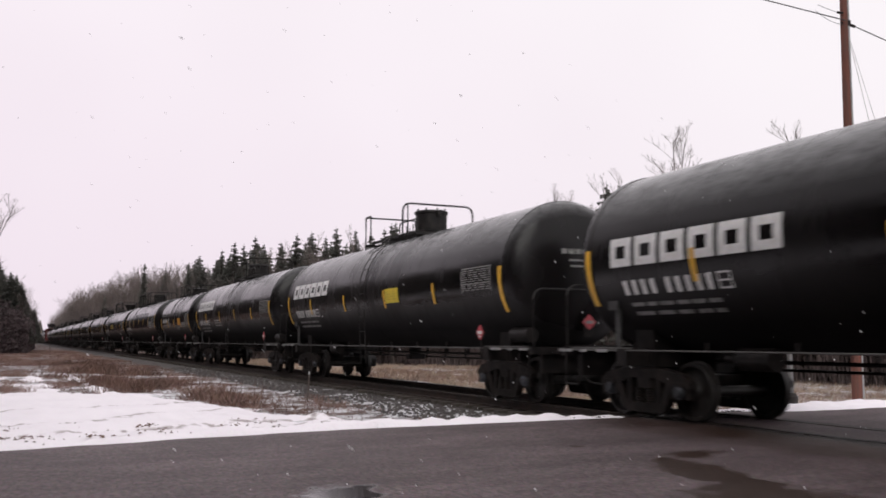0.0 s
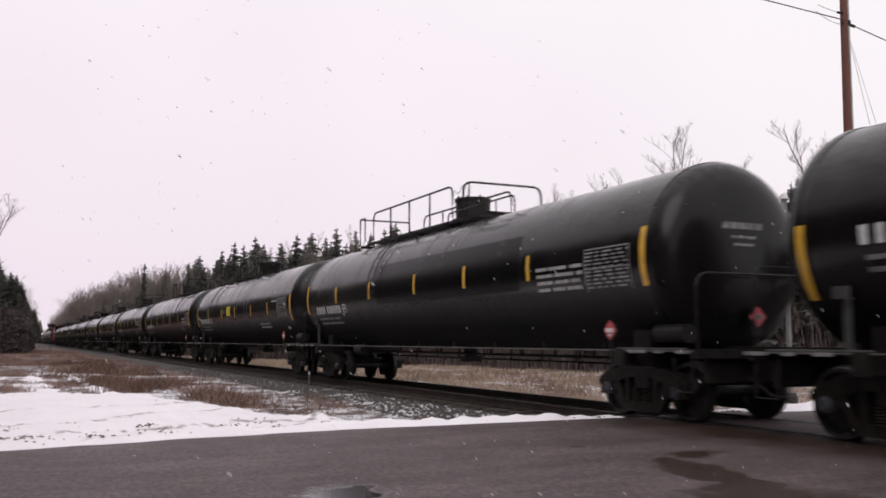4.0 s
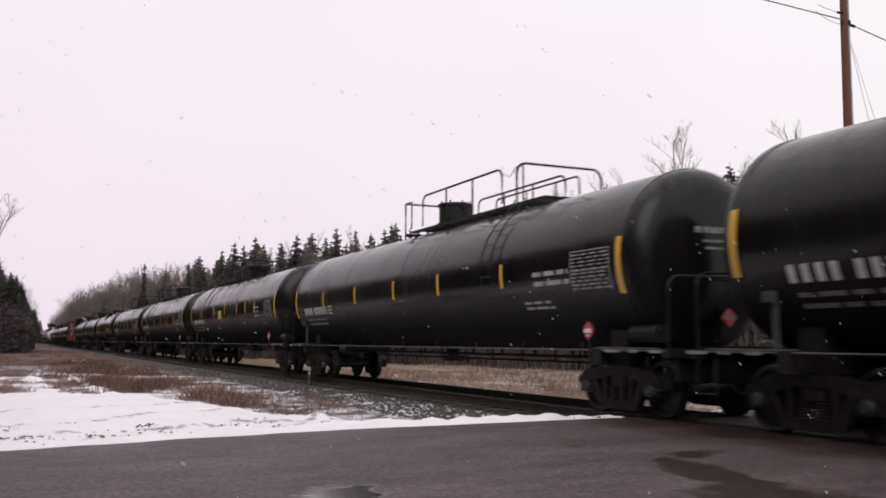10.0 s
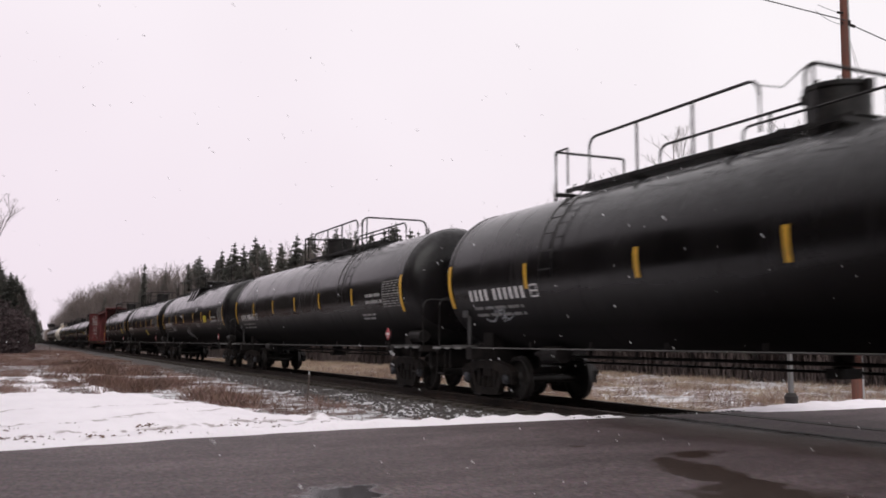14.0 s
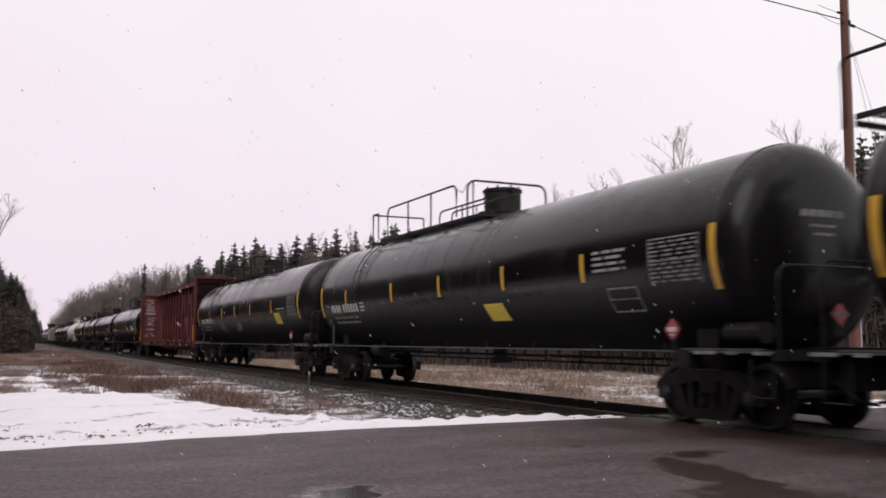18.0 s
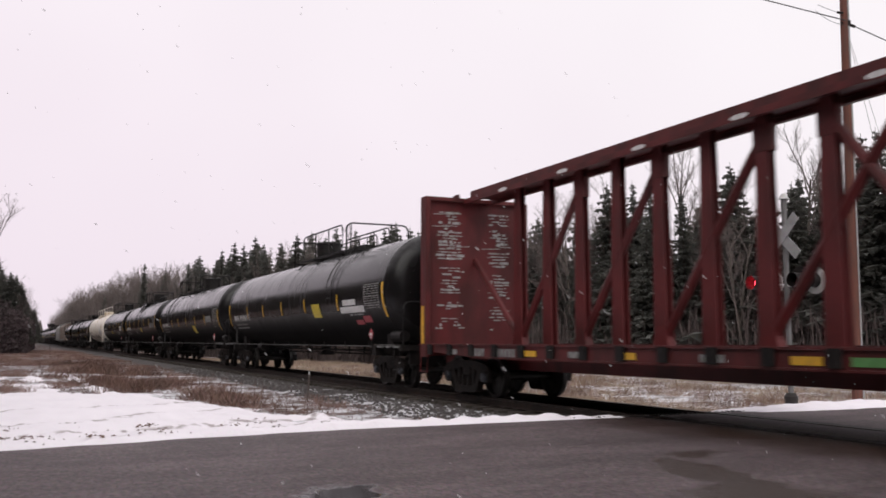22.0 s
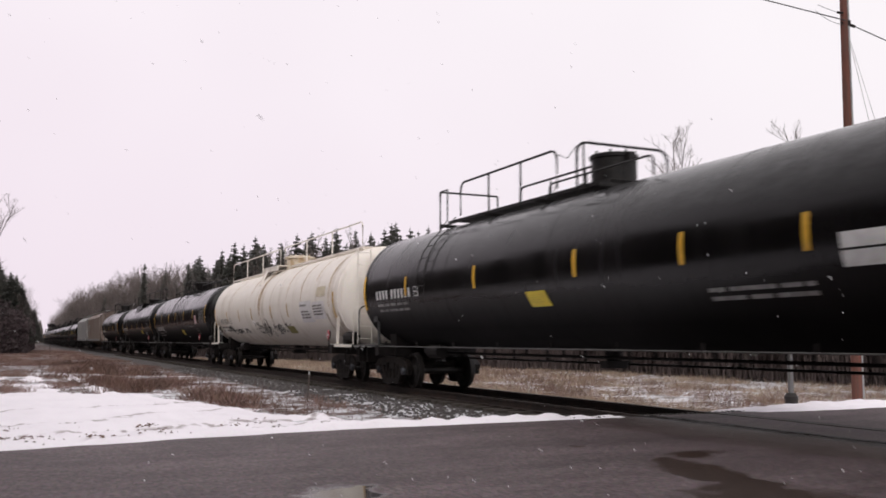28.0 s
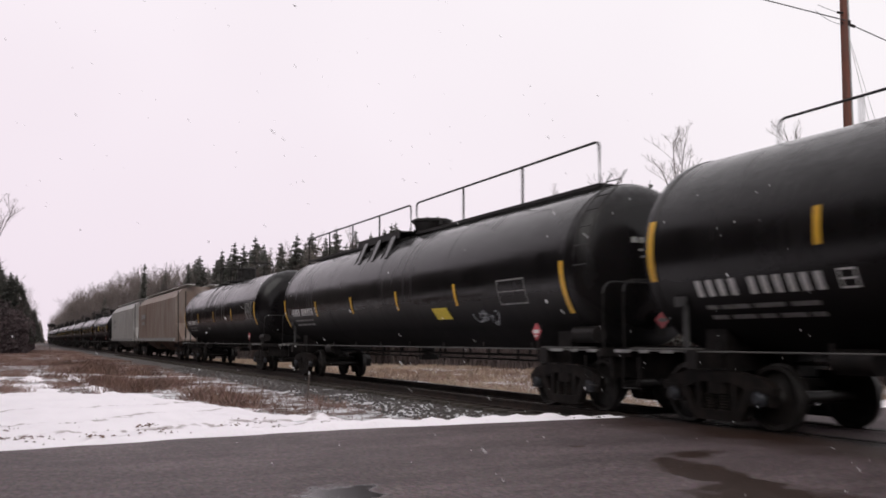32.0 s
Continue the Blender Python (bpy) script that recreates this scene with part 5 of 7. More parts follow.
tank_car(dict(u=187.64, zs=2.65, L=17.78, truck_in=0.4, label="black tank car with six yellow side stripes and a yellow notice", stripes=(3.13, 6.16, 8.79, 11.31, 12.93, 14.55), stencil=(16.16, 17.17), plat=(3.33, 9.4), ladder=4.04,
         dome="bowl", plates=((7.37, 8.08, -0.4, -0.02, SIGN_YELLOW, NOTICE, 0),), texts=((14.45, 15.25, -0.5, 0.0, 3), (15.46, 16.06, 0.42, 0.5, 1), (6.47, 6.87, -0.2, -0.02, 2)), frames=((15.56, 16.16, -0.75, -0.4),)))
tank_car(dict(u=209.23, zs=2.48, L=18.61, label=PLAIN, stripes=(3.33, 6.77, 9.85, 12.63, 15.36), stencil=(17.17, 18.29), plat=(3.33, 9.9), ladder=4.19, style="split",
         texts=((15.86, 17.07, -0.5, -0.15, 2), (15.36, 16.57, -0.85, -0.7, 2)), graffiti=((1.41, 2.22, -0.95, -0.65),)))
tank_car(dict(u=230.96, zs=2.5, L=18.89, label=PLAIN, stripes=(3.23, 6.26, 9.19, 12.02, 15.15), stencil=(17.58, 18.69), plat=(7.98, 14.75), ladder=14.35, style="split",
         texts=((16.26, 17.48, -0.45, -0.1, 2), (15.76, 16.77, -0.85, -0.65, 2))))
tank_car(dict(u=252.64, zs=2.49, L=18.69, label="black tank car with full top walkway and grey graffiti", stripes=(2.53, 5.15, 7.78, 10.91, 13.33, 15.76), stencil=(17.48, 18.59), patch=(6.01, 13.23), patch_top=0.39, walkway=(-1.11, 18.29), dome="bowl", rail_spans=((-1.3, 8.27), (8.96, 18.28)), dome_q=9.35, low_rails=((7.9, 8.9), (9.95, 11.2)),
         braces=(6.67, 9.5), ladder=19.3, plates=((13.84, 14.65, -0.49, -0.16, SIGN_YELLOW, NOTICE, 0),), texts=((15.76, 16.97, -0.55, -0.2, 2), (11.67, 12.32, 0.1, 0.32, 2), (11.62, 12.43, -0.72, -0.5, 3)),
         frames=((16.87, 17.58, -0.85, -0.45),), graffiti=((7.68, 8.99, -1.25, -0.6), (3.43, 4.34, -0.82, -0.55)), spray=PALE_SPRAY))
tank_car(dict(u=273.17, zs=2.49, L=17.92, label="black tank car with ribbed bands and a slanted yellow notice", stripes=(2.32, 5.86, 8.79, 11.82, 14.65), stencil=(16.47, 17.58), plat=(2.63, 9.4), ladder=3.33, style="split",
         bands=(6.67, 7.78, 8.89, 10.1), plates=((10.81, 11.62, -1.0, -0.65, SIGN_YELLOW, NOTICE, -0.09),), texts=((14.95, 15.86, -0.3, 0.1, 4),), frames=((15.25, 16.06, -0.95, -0.55),)))
tank_car(dict(u=294.66, zs=2.51, L=18.80, label="black tank car with faint graffiti and a slanted yellow notice", stripes=(3.23, 6.06, 8.79, 11.72, 15.15), stencil=(17.38, 18.39), plat=(3.33, 9.8), ladder=3.94, style="split",
         plates=((15.46, 16.26, -0.8, -0.4, SIGN_YELLOW, NOTICE, -0.09),), texts=((15.86, 16.97, -0.3, -0.2, 1),), graffiti=((5, 6.26, -0.95, -0.4), (8.59, 9.4, -0.9, -0.6)), spray=GRAFFITI))
tank_car(dict(u=341.39, zs=2.39, L=18.96, label="black tank car with yellow notice and white panels", stripes=(3.43, 6.06, 8.79, 11.72, 15.15), stencil=(17.48, 18.59), plat=(7.98, 14.65), ladder=14.55, style="split",
         plates=((12.53, 13.33, -0.68, -0.25, SIGN_YELLOW, NOTICE, -0.08), (15.66, 16.77, -0.39, -0.23, WHITE, "white panel", 0), (15.36, 17.38, -0.61, -0.43, WHITE, "white panel", 0),
                 (16.37, 16.97, -0.95, -0.82, RED, "red and white label", 0), (17.07, 17.68, -0.9, -0.72, RED, "red and white label", 0)), texts=((16.06, 17.17, -0.72, -0.62, 1),)))
tank_car(dict(u=362.98, zs=2.28, L=18.89, label="black tank car with grey panels and a slanted yellow notice", stripes=(4.65, 7.07, 9.8, 12.63, 15.36), stencil=(17.48, 18.59), plat=(3.13, 10), ladder=3.84,
         plates=((11.47, 12.27, -1.0, -0.62, SIGN_YELLOW, NOTICE, -0.08), (15.66, 17.07, -0.5, -0.2, DULL, "grey panel", 0)), frames=((17.38, 17.88, -0.75, -0.5),)))
tank_car(dict(u=383.95, zs=2.56, L=18.03, label="black tank car with a short platform and long top rail", stripes=(3.03, 6.06, 8.99, 12.02, 14.95), stencil=(16.77, 17.98), plat=(7.27, 10.51), ladder=7.88,
         braces=(6.26, 8.99), low_rails=((11.62, 17.98),), plates=((9.7, 10.51, -0.76, -0.46, SIGN_YELLOW, NOTICE, -0.1),), texts=((15.05, 16.67, -0.5, -0.2, 3),), graffiti=((6.47, 7.37, -0.8, -0.6),)))
tank_car(dict(u=405.65, zs=2.6, mark_z=2.33, L=19.00, label="black tank car with a white panel beside its stencils", stripes=(2.93, 6.67, 10.51, 13.33, 15.66), stencil=(17.58, 18.79), plat=(3.43, 10), ladder=4.04, style="split",
         plates=((8.74, 9.45, -0.77, -0.48, SIGN_YELLOW, NOTICE, -0.1), (16.16, 17.48, -0.32, -0.13, WHITE, "white panel", 0), (16.16, 17.48, -0.54, -0.35, WHITE, "white panel", 0)),
         texts=((13.74, 15.66, -0.88, -0.64, 2),), frames=((17.17, 17.88, -0.75, -0.4),)))
tank_car(dict(u=426.53, side_rail=False, zs=2.32, L=18.49, label="dirty white tank car with rust runs and full top walkway", paint=WHITE_TANK, trim=WHITE_TANK, light=True, strip=material("ochre_strip", (0.60, 0.36, 0.08), 0.6, second=(0.55, 0.45, 0.3), amount=0.8, scale=5),
         stripes=(2.63, 5.05, 7.37, 10.51, 12.83, 14.65), walkway=(-1.2, 17.68), rail_spans=((-1.2, 7.75), (8.42, 17.6)), dome_q=9.16, end_in=0.4, dome="wide", digits=4, mark_z=2.0, line=material("worn_white_rail", (0.5, 0.48, 0.45), 0.6, scale=5),
         plates=((12.12, 13.03, -1.15, -0.9, material("olive_plate", (0.27, 0.24, 0.07), 0.6, scale=5), "dull olive notice plate", 0), (14.45, 15.81, -0.8, -0.1, material("pale_panel", (0.72, 0.69, 0.69), 0.6, second=(0.6, 0.57, 0.57), scale=5), "pale lilac lettered panel", 0), (15.88, 17.17, -0.72, -0.16, material("pale_panel", (0.74, 0.70, 0.70), 0.6, second=(0.6, 0.57, 0.57), scale=5), "pale lilac lettered panel", 0), (16.37, 17.27, -0.02, 0.3, material("stained_patch", (0.55, 0.47, 0.34), 0.7, second=(0.68, 0.62, 0.52), scale=4), "tan stained patch", 0)),
         texts=((14.6, 15.25, -0.3, -0.18, 1), (14.65, 15.56, -0.7, -0.4, 3), (16.01, 16.97, -0.62, -0.25, 4)), text_lift=0.03, rust=((8.62, 0.055, -0.8), (8.78, 0.035, -0.9), (8.95, 0.06, -0.3), (7.1, 0.03, 0.2), (3.64, 0.02, -0.2), (12.73, 0.04, 0.1), (14.55, 0.035, -0.3), (16.06, 0.04, 0.2), (17.6, 0.06, -0.4)),
         braces=(7.07, 9.29), brace_count=1, graffiti=((1.92, 3.23, -1.0, -0.7), (3.23, 5.86, -1.05, -0.85), (7.68, 9.7, -1.2, -0.55), (10.1, 12.53, -1.1, -0.75)), spray=INK, tank_label="chalky white shell streaked with rust"))
tank_car(dict(u=447.60, zs=2.66, mark_z=1.88, L=18.35, label="black tank car with a red and white notice", stripes=(3.23, 6.26, 8.99, 11.82, 14.75), stencil=(16.67, 17.88), plat=(7.68, 10.51), rail_h=0.58, dome="bowl", placard=1.6, ladder=8.18, low_rails=((1.52, 7.27), (11.01, 17.98)),
         plates=((10.3, 11.06, -1.08, -0.8, SIGN_YELLOW, NOTICE, 0), (15.36, 15.86, -0.51, -0.08, material("red_white_notice", (0.62, 0.5, 0.5), 0.6, second=(0.5, 0.12, 0.14), amount=0.9, scale=6), "red and white notice", 0)),
         texts=((13.13, 14.45, -0.72, -0.6, 1),), frames=((15.15, 15.71, -1.07, -0.78),)))
tank_car(dict(u=468.46, zs=2.26, L=18.39, label="black tank car with full top walkway and slanted brackets", stripes=(3.64, 7.07, 10.51, 13.94), walkway=(-0.81, 17.98), dome="bowl", dome_q=9.4, braces=(6.06, 9.29), ladder=19.09,
         plates=((12.53, 13.33, -0.92, -0.66, SIGN_YELLOW, NOTICE, -0.1),), graffiti=((14.5, 15.3, -1.05, -0.7),), frames=((15.9, 17.0, -0.7, -0.2),)))
tank_car(dict(u=489.68, zs=2.4, L=16.57, label="black tank car, plain and wet", stripes=(4.04, 8.08, 12.12), stencil=(14.95, 16.06), plat=(6.06, 10.1), ladder=6.67))


def centerbeam_car(u, L):
    """A lumber flat car: oxide-red deck, two end bulkheads, a tall trussed beam along its middle."""
    half, deck, top = L / 2, 1.16, 4.72
    car = thing("centerbeam_flatcar", pose(TRACK_X, u - half, 0), "empty oxide-red centre-beam lumber flat car, rusty", "flat car", "cars of the freight train")
    CARS.append((car, u - half))
    car["half"] = half
    part("deck", Geo().box((0, 0, deck - 0.05), (2.72, L - 0.1, 0.06)).box((0, 0, deck - 0.3), (0.7, L + 1.6, 0.5), chamfer=0.05), OXIDE, car, "thin lumber deck on a centre sill")
    for sx in (-1, 1):
        sill = part("side_sill", Geo().prism([(-half, deck - 0.02), (half, deck - 0.02), (half, deck - 0.16), (half - 2.6, deck - 0.26), (-half + 2.6, deck - 0.26), (-half, deck - 0.16)], sx * 1.36, sx * 1.40)
                    .box((sx * 1.39, 0, deck), (0.1, L, 0.035)).box((sx * 1.37, 0, deck - 0.27), (0.12, L - 5.4, 0.03)), OXIDE_TOP, car, "red side sill with pockets")
        n = 22
        g = Geo()
        for i in range(n):
            y = -half + 0.6 + (L - 1.2) * i / (n - 1)
            g.box((sx * 1.43, y, deck - 0.12), (0.07, 0.24, 0.24), chamfer=0.03)
        loose(part("winch", g, FRAME_BLACK, sill))
        if sx < 0:
            for q, m in ((1.75, DULL), (5.14, YELLOW), (6.78, DULL), (8.2, YELLOW), (10.2, DULL), (11.9, YELLOW), (12.83, GREEN), (14.2, DULL), (15.6, YELLOW), (16.64, DULL), (19.17, YELLOW), (21.3, DULL)):
                o = part("sill_reflector", Geo().box((0, 0, 0), (0.012, 0.5, 0.11)), m, sill)
                o.location = (-1.409, half - q, deck - 0.16)
            g = Geo()
            for q0, count in ((2.71, 4), (3.7, 6)):
                for k in range(count):
                    g.box((-1.408, half - q0 - 0.155 * k - 0.06, deck - 0.16), (0.01, 0.115, 0.16), chamfer=0.004)
            loose(part("car_lettering", g, DULL, sill, "white bars of car lettering"))
    for s in (-1, 1):
        y = s * (half - 0.14)
        bulk = part("bulkhead", Geo().box((0, y, (deck + top) / 2), (2.78, 0.08, top - deck)), OXIDE, car, "tall ribbed steel end bulkhead")
        for sx in (-1, 1):
            part("bulkhead_post", Geo().box((sx * 1.36, y - s * 0.05, (deck - 0.3 + top) / 2), (0.12, 0.36, top - deck + 0.3), chamfer=0.02), OXIDE, bulk)
        g = Geo()
        for k in range(5):
            z = deck + 0.25 + (top - deck - 0.45) * k / 4
            g.box((0, y + s * 0.08, z), (2.6, 0.1, 0.14 if k % 2 else 0.2))
        part("bulkhead_rib", g, OXIDE_DARK, bulk, "dark red ribs")
        part("bulkhead_mullion", Geo().box((0, y + s * 0.1, (deck + top) / 2), (0.24, 0.14, top - deck), chamfer=0.02), OXIDE_DARK, bulk)
        # outer end faces: darker red above, near black below
        part("end_sheet", Geo().box((0, y + s * 0.043, (deck + 1.5 + top) / 2), (2.5, 0.006, top - deck - 1.6)), OXIDE_DARK, bulk, "dark red end sheet")
        part("lower_end_sheet", Geo().box((0, y + s * 0.043, deck + 0.77), (2.5, 0.006, 1.44)), FRAME_BLACK, bulk, "black lower end sheet")
        part("bulkhead_cap", Geo().box((0, y, top), (2.8, 0.34, 0.09), chamfer=0.02).box((-0.5, y, top + 0.08), (0.05, 0.3, 0.12)).box((0.55, y, top + 0.08), (0.05, 0.3, 0.12)), OXIDE_TOP, bulk)
        part("bulkhead_strip", Geo().box((-1.425, y - s * 0.02, deck + 0.46), (0.012, 0.14, 0.92)), YELLOW, bulk, "yellow reflective strip")
        # lettering on the faces
        g, rng = Geo(), random.Random(8 + s)
        face = y - s * 0.045 if s > 0 else y - 0.14
        for col, wide in ((-0.7, 0.8), (0.68, 0.62)) if s > 0 else ((0.72, 0.8),):
            z, k = top - 0.32 - 0.3 * (s < 0), 0
            while z > (deck + 0.35 if s > 0 else 3.4):
                w = wide * rng.uniform(0.5, 1.0)
                h = (0.045, 0.03, 0.03, 0.06)[k % 4]
                x = col - w / 2
                while x < col + w / 2 and (s > 0 or rng.random() < 0.4):
                    e = min(rng.uniform(0.05, 0.26), col + w / 2 - x)
                    if rng.random() < 0.8:
                        g.box((x + e / 2, face, z + rng.uniform(-0.008, 0.008)), (e, 0.008, h * rng.uniform(0.6, 1.2)))
                    x += e + rng.uniform(0.015, 0.06)
                z -= rng.choice((0.075, 0.075, 0.08, 0.085, 0.24))
                k += 1
            if s > 0:
                # loading diagram and strap scuffs
                for m in range(7):
                    g.box((col + rng.uniform(-0.13, 0.13), face, top - 0.72 - 0.06 * m), (rng.uniform(0.04, 0.13), 0.0085, 0.05))
                for m in range(5):
                    g.box((col + rng.uniform(-0.25, 0.25), face, rng.uniform(deck + 0.4, top - 0.3)), (rng.uniform(0.25, 0.7), 0.009, 0.018), turn=Matrix.Rotation(rng.uniform(-0.1, 0.1), 3, "Y"))
        loose(part("bulkhead_lettering", g, LETTER_GREY if s > 0 else DULL, bulk, "white bars of loading instructions"))
    # the beam
    chord = part("top_chord", Geo().box((0, 0, top + 0.10), (0.68, L - 1.1, 0.16), chamfer=0.05), OXIDE_TOP, car, "deep hollow top chord of the beam")
    for sx in (-1, 1):
        part("chord_web", Geo().box((sx * 0.345, 0, top - 0.02), (0.03, L - 0.4, 0.10)).box((sx * 0.33, 0, top - 0.075), (0.1, L - 0.4, 0.02)), OXIDE, chord, "side plate under the chord")
    pitch, posts, mid = 1.252, 16, 0.0

    def post_y(i):
        return mid - pitch * (i - (posts - 1) / 2)

    # white oval plates stand in for the sky seen through the chord's holes
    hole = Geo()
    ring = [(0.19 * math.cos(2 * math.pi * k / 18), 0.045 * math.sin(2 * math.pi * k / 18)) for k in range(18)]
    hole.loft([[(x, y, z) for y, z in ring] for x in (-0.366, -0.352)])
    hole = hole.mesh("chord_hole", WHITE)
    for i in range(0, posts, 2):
        part("chord_hole", hole, WHITE, chord, "white oval in place of sky seen through a hole", at=pose(0, post_y(i) + 0.15, top - 0.02))
    post = Geo().loft([[(-0.075, w, z), (-0.05, w, z), (-0.05, 0.02, z), (0.05, 0.02, z), (0.05, w, z), (0.075, w, z), (0.075, -w, z), (0.05, -w, z), (0.05, -0.02, z), (-0.05, -0.02, z), (-0.05, -w, z), (-0.075, -w, z)] for w, z in ((0.185, deck), (0.12, top + 0.03))]).mesh("post", OXIDE)
    for i in range(posts):
        part("post", post, OXIDE, car, "tapered red upright", at=pose(0, post_y(i), 0))
    for foot in (0, 2, 4, 6):
        for a, b in ((foot, foot + 2), (posts - 1 - foot, posts - 3 - foot)):
            lo, hi = post_y(a), post_y(b)
            part("diagonal", Geo().pipe([(0, lo, deck + 0.08), (0, hi, top - 0.3)], 0.085, 6), OXIDE, car, "slanting red brace")
            part("gusset", Geo().box((0, hi, top - 0.36), (0.17, 0.36, 0.42), chamfer=0.02), OXIDE, car)
            part("foot_gusset", Geo().prism([(lo - 0.22, deck), (lo + 0.22, deck), (lo + 0.1, deck + 0.34), (lo - 0.1, deck + 0.34)], -0.09, 0.09), OXIDE, car)
    for i, s in ((0, 1), (posts - 1, -1)):
        part("end_brace", Geo().pipe([(0, post_y(i), deck + 0.1), (0, s * (half - 0.18), 3.25)], 0.07, 6), OXIDE, car, "short brace to the bulkhead")
    for s in (-1, 1):
        part("end_sill", Geo().box((0, s * (half + 0.3), 0.98), (2.5, 0.2, 0.2), chamfer=0.03), OXIDE, car)
        part("end_step", Geo().pipe([(-1.3, s * (half + 0.2), 1.0), (-1.32, s * (half + 0.2), 0.5), (-1.32, s * (half - 0.2), 0.5), (-1.3, s * (half - 0.2), 1.0)], 0.02), OXIDE, car)
    part("brake_wheel", Geo().lathe([(-half - 0.45, 0.2), (-half - 0.43, 0.23), (-half - 0.41, 0.2)], 0.95, 16), YELLOW, car)
    add_ends(car, half, 0.95)
    add_truck(car, half - 1.75)
    add_truck(car, -half + 1.75)


centerbeam_car(320.27, 23.62)


def hopper_car(u, L, paint, label, ribs):
    half, base, eave, top = L / 2, 1.15, 3.9, 4.55
    car = thing("covered_hopper_car", pose(TRACK_X, u - half, 0), label, "hopper car", "cars of the freight train")
    CARS.append((car, u - half))
    car["half"] = half
    sec = [(-1.45, base), (-1.52, eave), (-1.1, top - 0.15), (-0.5, top), (0.5, top), (1.1, top - 0.15), (1.52, eave), (1.45, base)]
    n = len(sec)
    g = Geo()
    ends = [(-half + 0.9, 1.0), (half - 0.9, 1.0)]
    g.v = [(x, y, z) for y, _ in ends for x, z in sec]
    g.f = [(i, (i + 1) % n, (i + 1) % n + n, i + n) for i in range(n)] + [tuple(range(n))[::-1], tuple(range(n, 2 * n))]
    g.m = [0] * len(g.f)
    body = part("body", g, paint, car, "", smooth=20)
    for s in (-1, 1):
        part("slope_sheet", Geo().add([(-1.45, s * (half - 0.9), 2.3), (1.45, s * (half - 0.9), 2.3), (1.2, s * (half - 0.1), 1.3), (-1.2, s * (half - 0.1), 1.3),
             (-1.45, s * (half - 0.9), 1.2), (1.45, s * (half - 0.9), 1.2), (1.2, s * (half - 0.1), 1.2), (-1.2, s * (half - 0.1), 1.2)],
             [(0, 1, 2, 3), (7, 6, 5, 4), (0, 3, 7, 4), (1, 5, 6, 2), (3, 2, 6, 7)]), paint, car)
        part("end_ladder", Geo().cyl((-1.4, s * (half - 0.1), 1.0), (-1.4, s * (half - 0.75), top - 0.3), 0.03, 6).cyl((-0.95, s * (half - 0.1), 1.0), (-0.95, s * (half - 0.75), top - 0.3), 0.03, 6), FRAME_BLACK, car)
    for k in range(ribs):
        y = -half + 1.1 + (L - 2.2) * k / (ribs - 1)
        part("rib", Geo().add([(-1.46, y - 0.05, base), (-1.53, y - 0.05, eave), (-1.46, y + 0.05, base), (-1.53, y + 0.05, eave), (-1.48, y - 0.04, base), (-1.55, y - 0.04, eave), (-1.48, y + 0.04, base), (-1.55, y + 0.04, eave)],
             [(4, 6, 7, 5), (0, 4, 5, 1), (2, 3, 7, 6), (1, 5, 7, 3), (0, 2, 6, 4)]), paint, body)
    part("side_sill", Geo().box((-1.5, 0, 1.3), (0.14, L - 2.0, 0.2), chamfer=0.03).box((1.5, 0, 1.3), (0.14, L - 2.0, 0.2), chamfer=0.03), FROST, car, "pale side sill")
    part("running_board", Geo().box((-0.7, 0, top + 0.1), (0.5, L - 0.6, 0.04)).box((0.7, 0, top + 0.1), (0.5, L - 0.6, 0.04)), GALV, car)
    for k in range(3):
        y = -half + L * (k + 0.5) / 3
        part("hopper_chute", Geo().cyl((0, y, 1.25), (0, y, 0.55), 1.3, 4, 0.35), paint, car)
    loose(part("lettering", Geo().box((-1.55, half - 4, 3.0), (0.02, 2.2, 0.35)).box((-1.54, half - 4, 2.5), (0.02, 1.6, 0.2)), DULL, body))
    part("draft_sill", Geo().box((0, 0, 0.95), (0.42, L + 0.6, 0.4)), FRAME_BLACK, car)
    add_ends(car, half, 0.9)
    add_truck(car, half - 1.9)
    add_truck(car, -half + 1.9)
    return car


hopper_car(512.41, 19.8, BROWN_HOPPER, "rusty brown covered hopper car with smooth sides", 5)
hopper_car(534.23, 19.8, GREY_HOPPER, "pale grey covered hopper car", 4)

# the far end of the train: more black tank cars, alike
TAIL = [c for c in CARS if c[0].name.startswith("tank_car")]
place = 534.23 + 1.6
for k in range(9):
    src = TAIL[(5, 6, 8, 10, 9)[k % 5]][0]
    half = src["half"]
    place += 2 * half + 2.8
    m = copy_thing(src, pose(TRACK_X, place - half, 0))
    CARS.append((m, place - half))


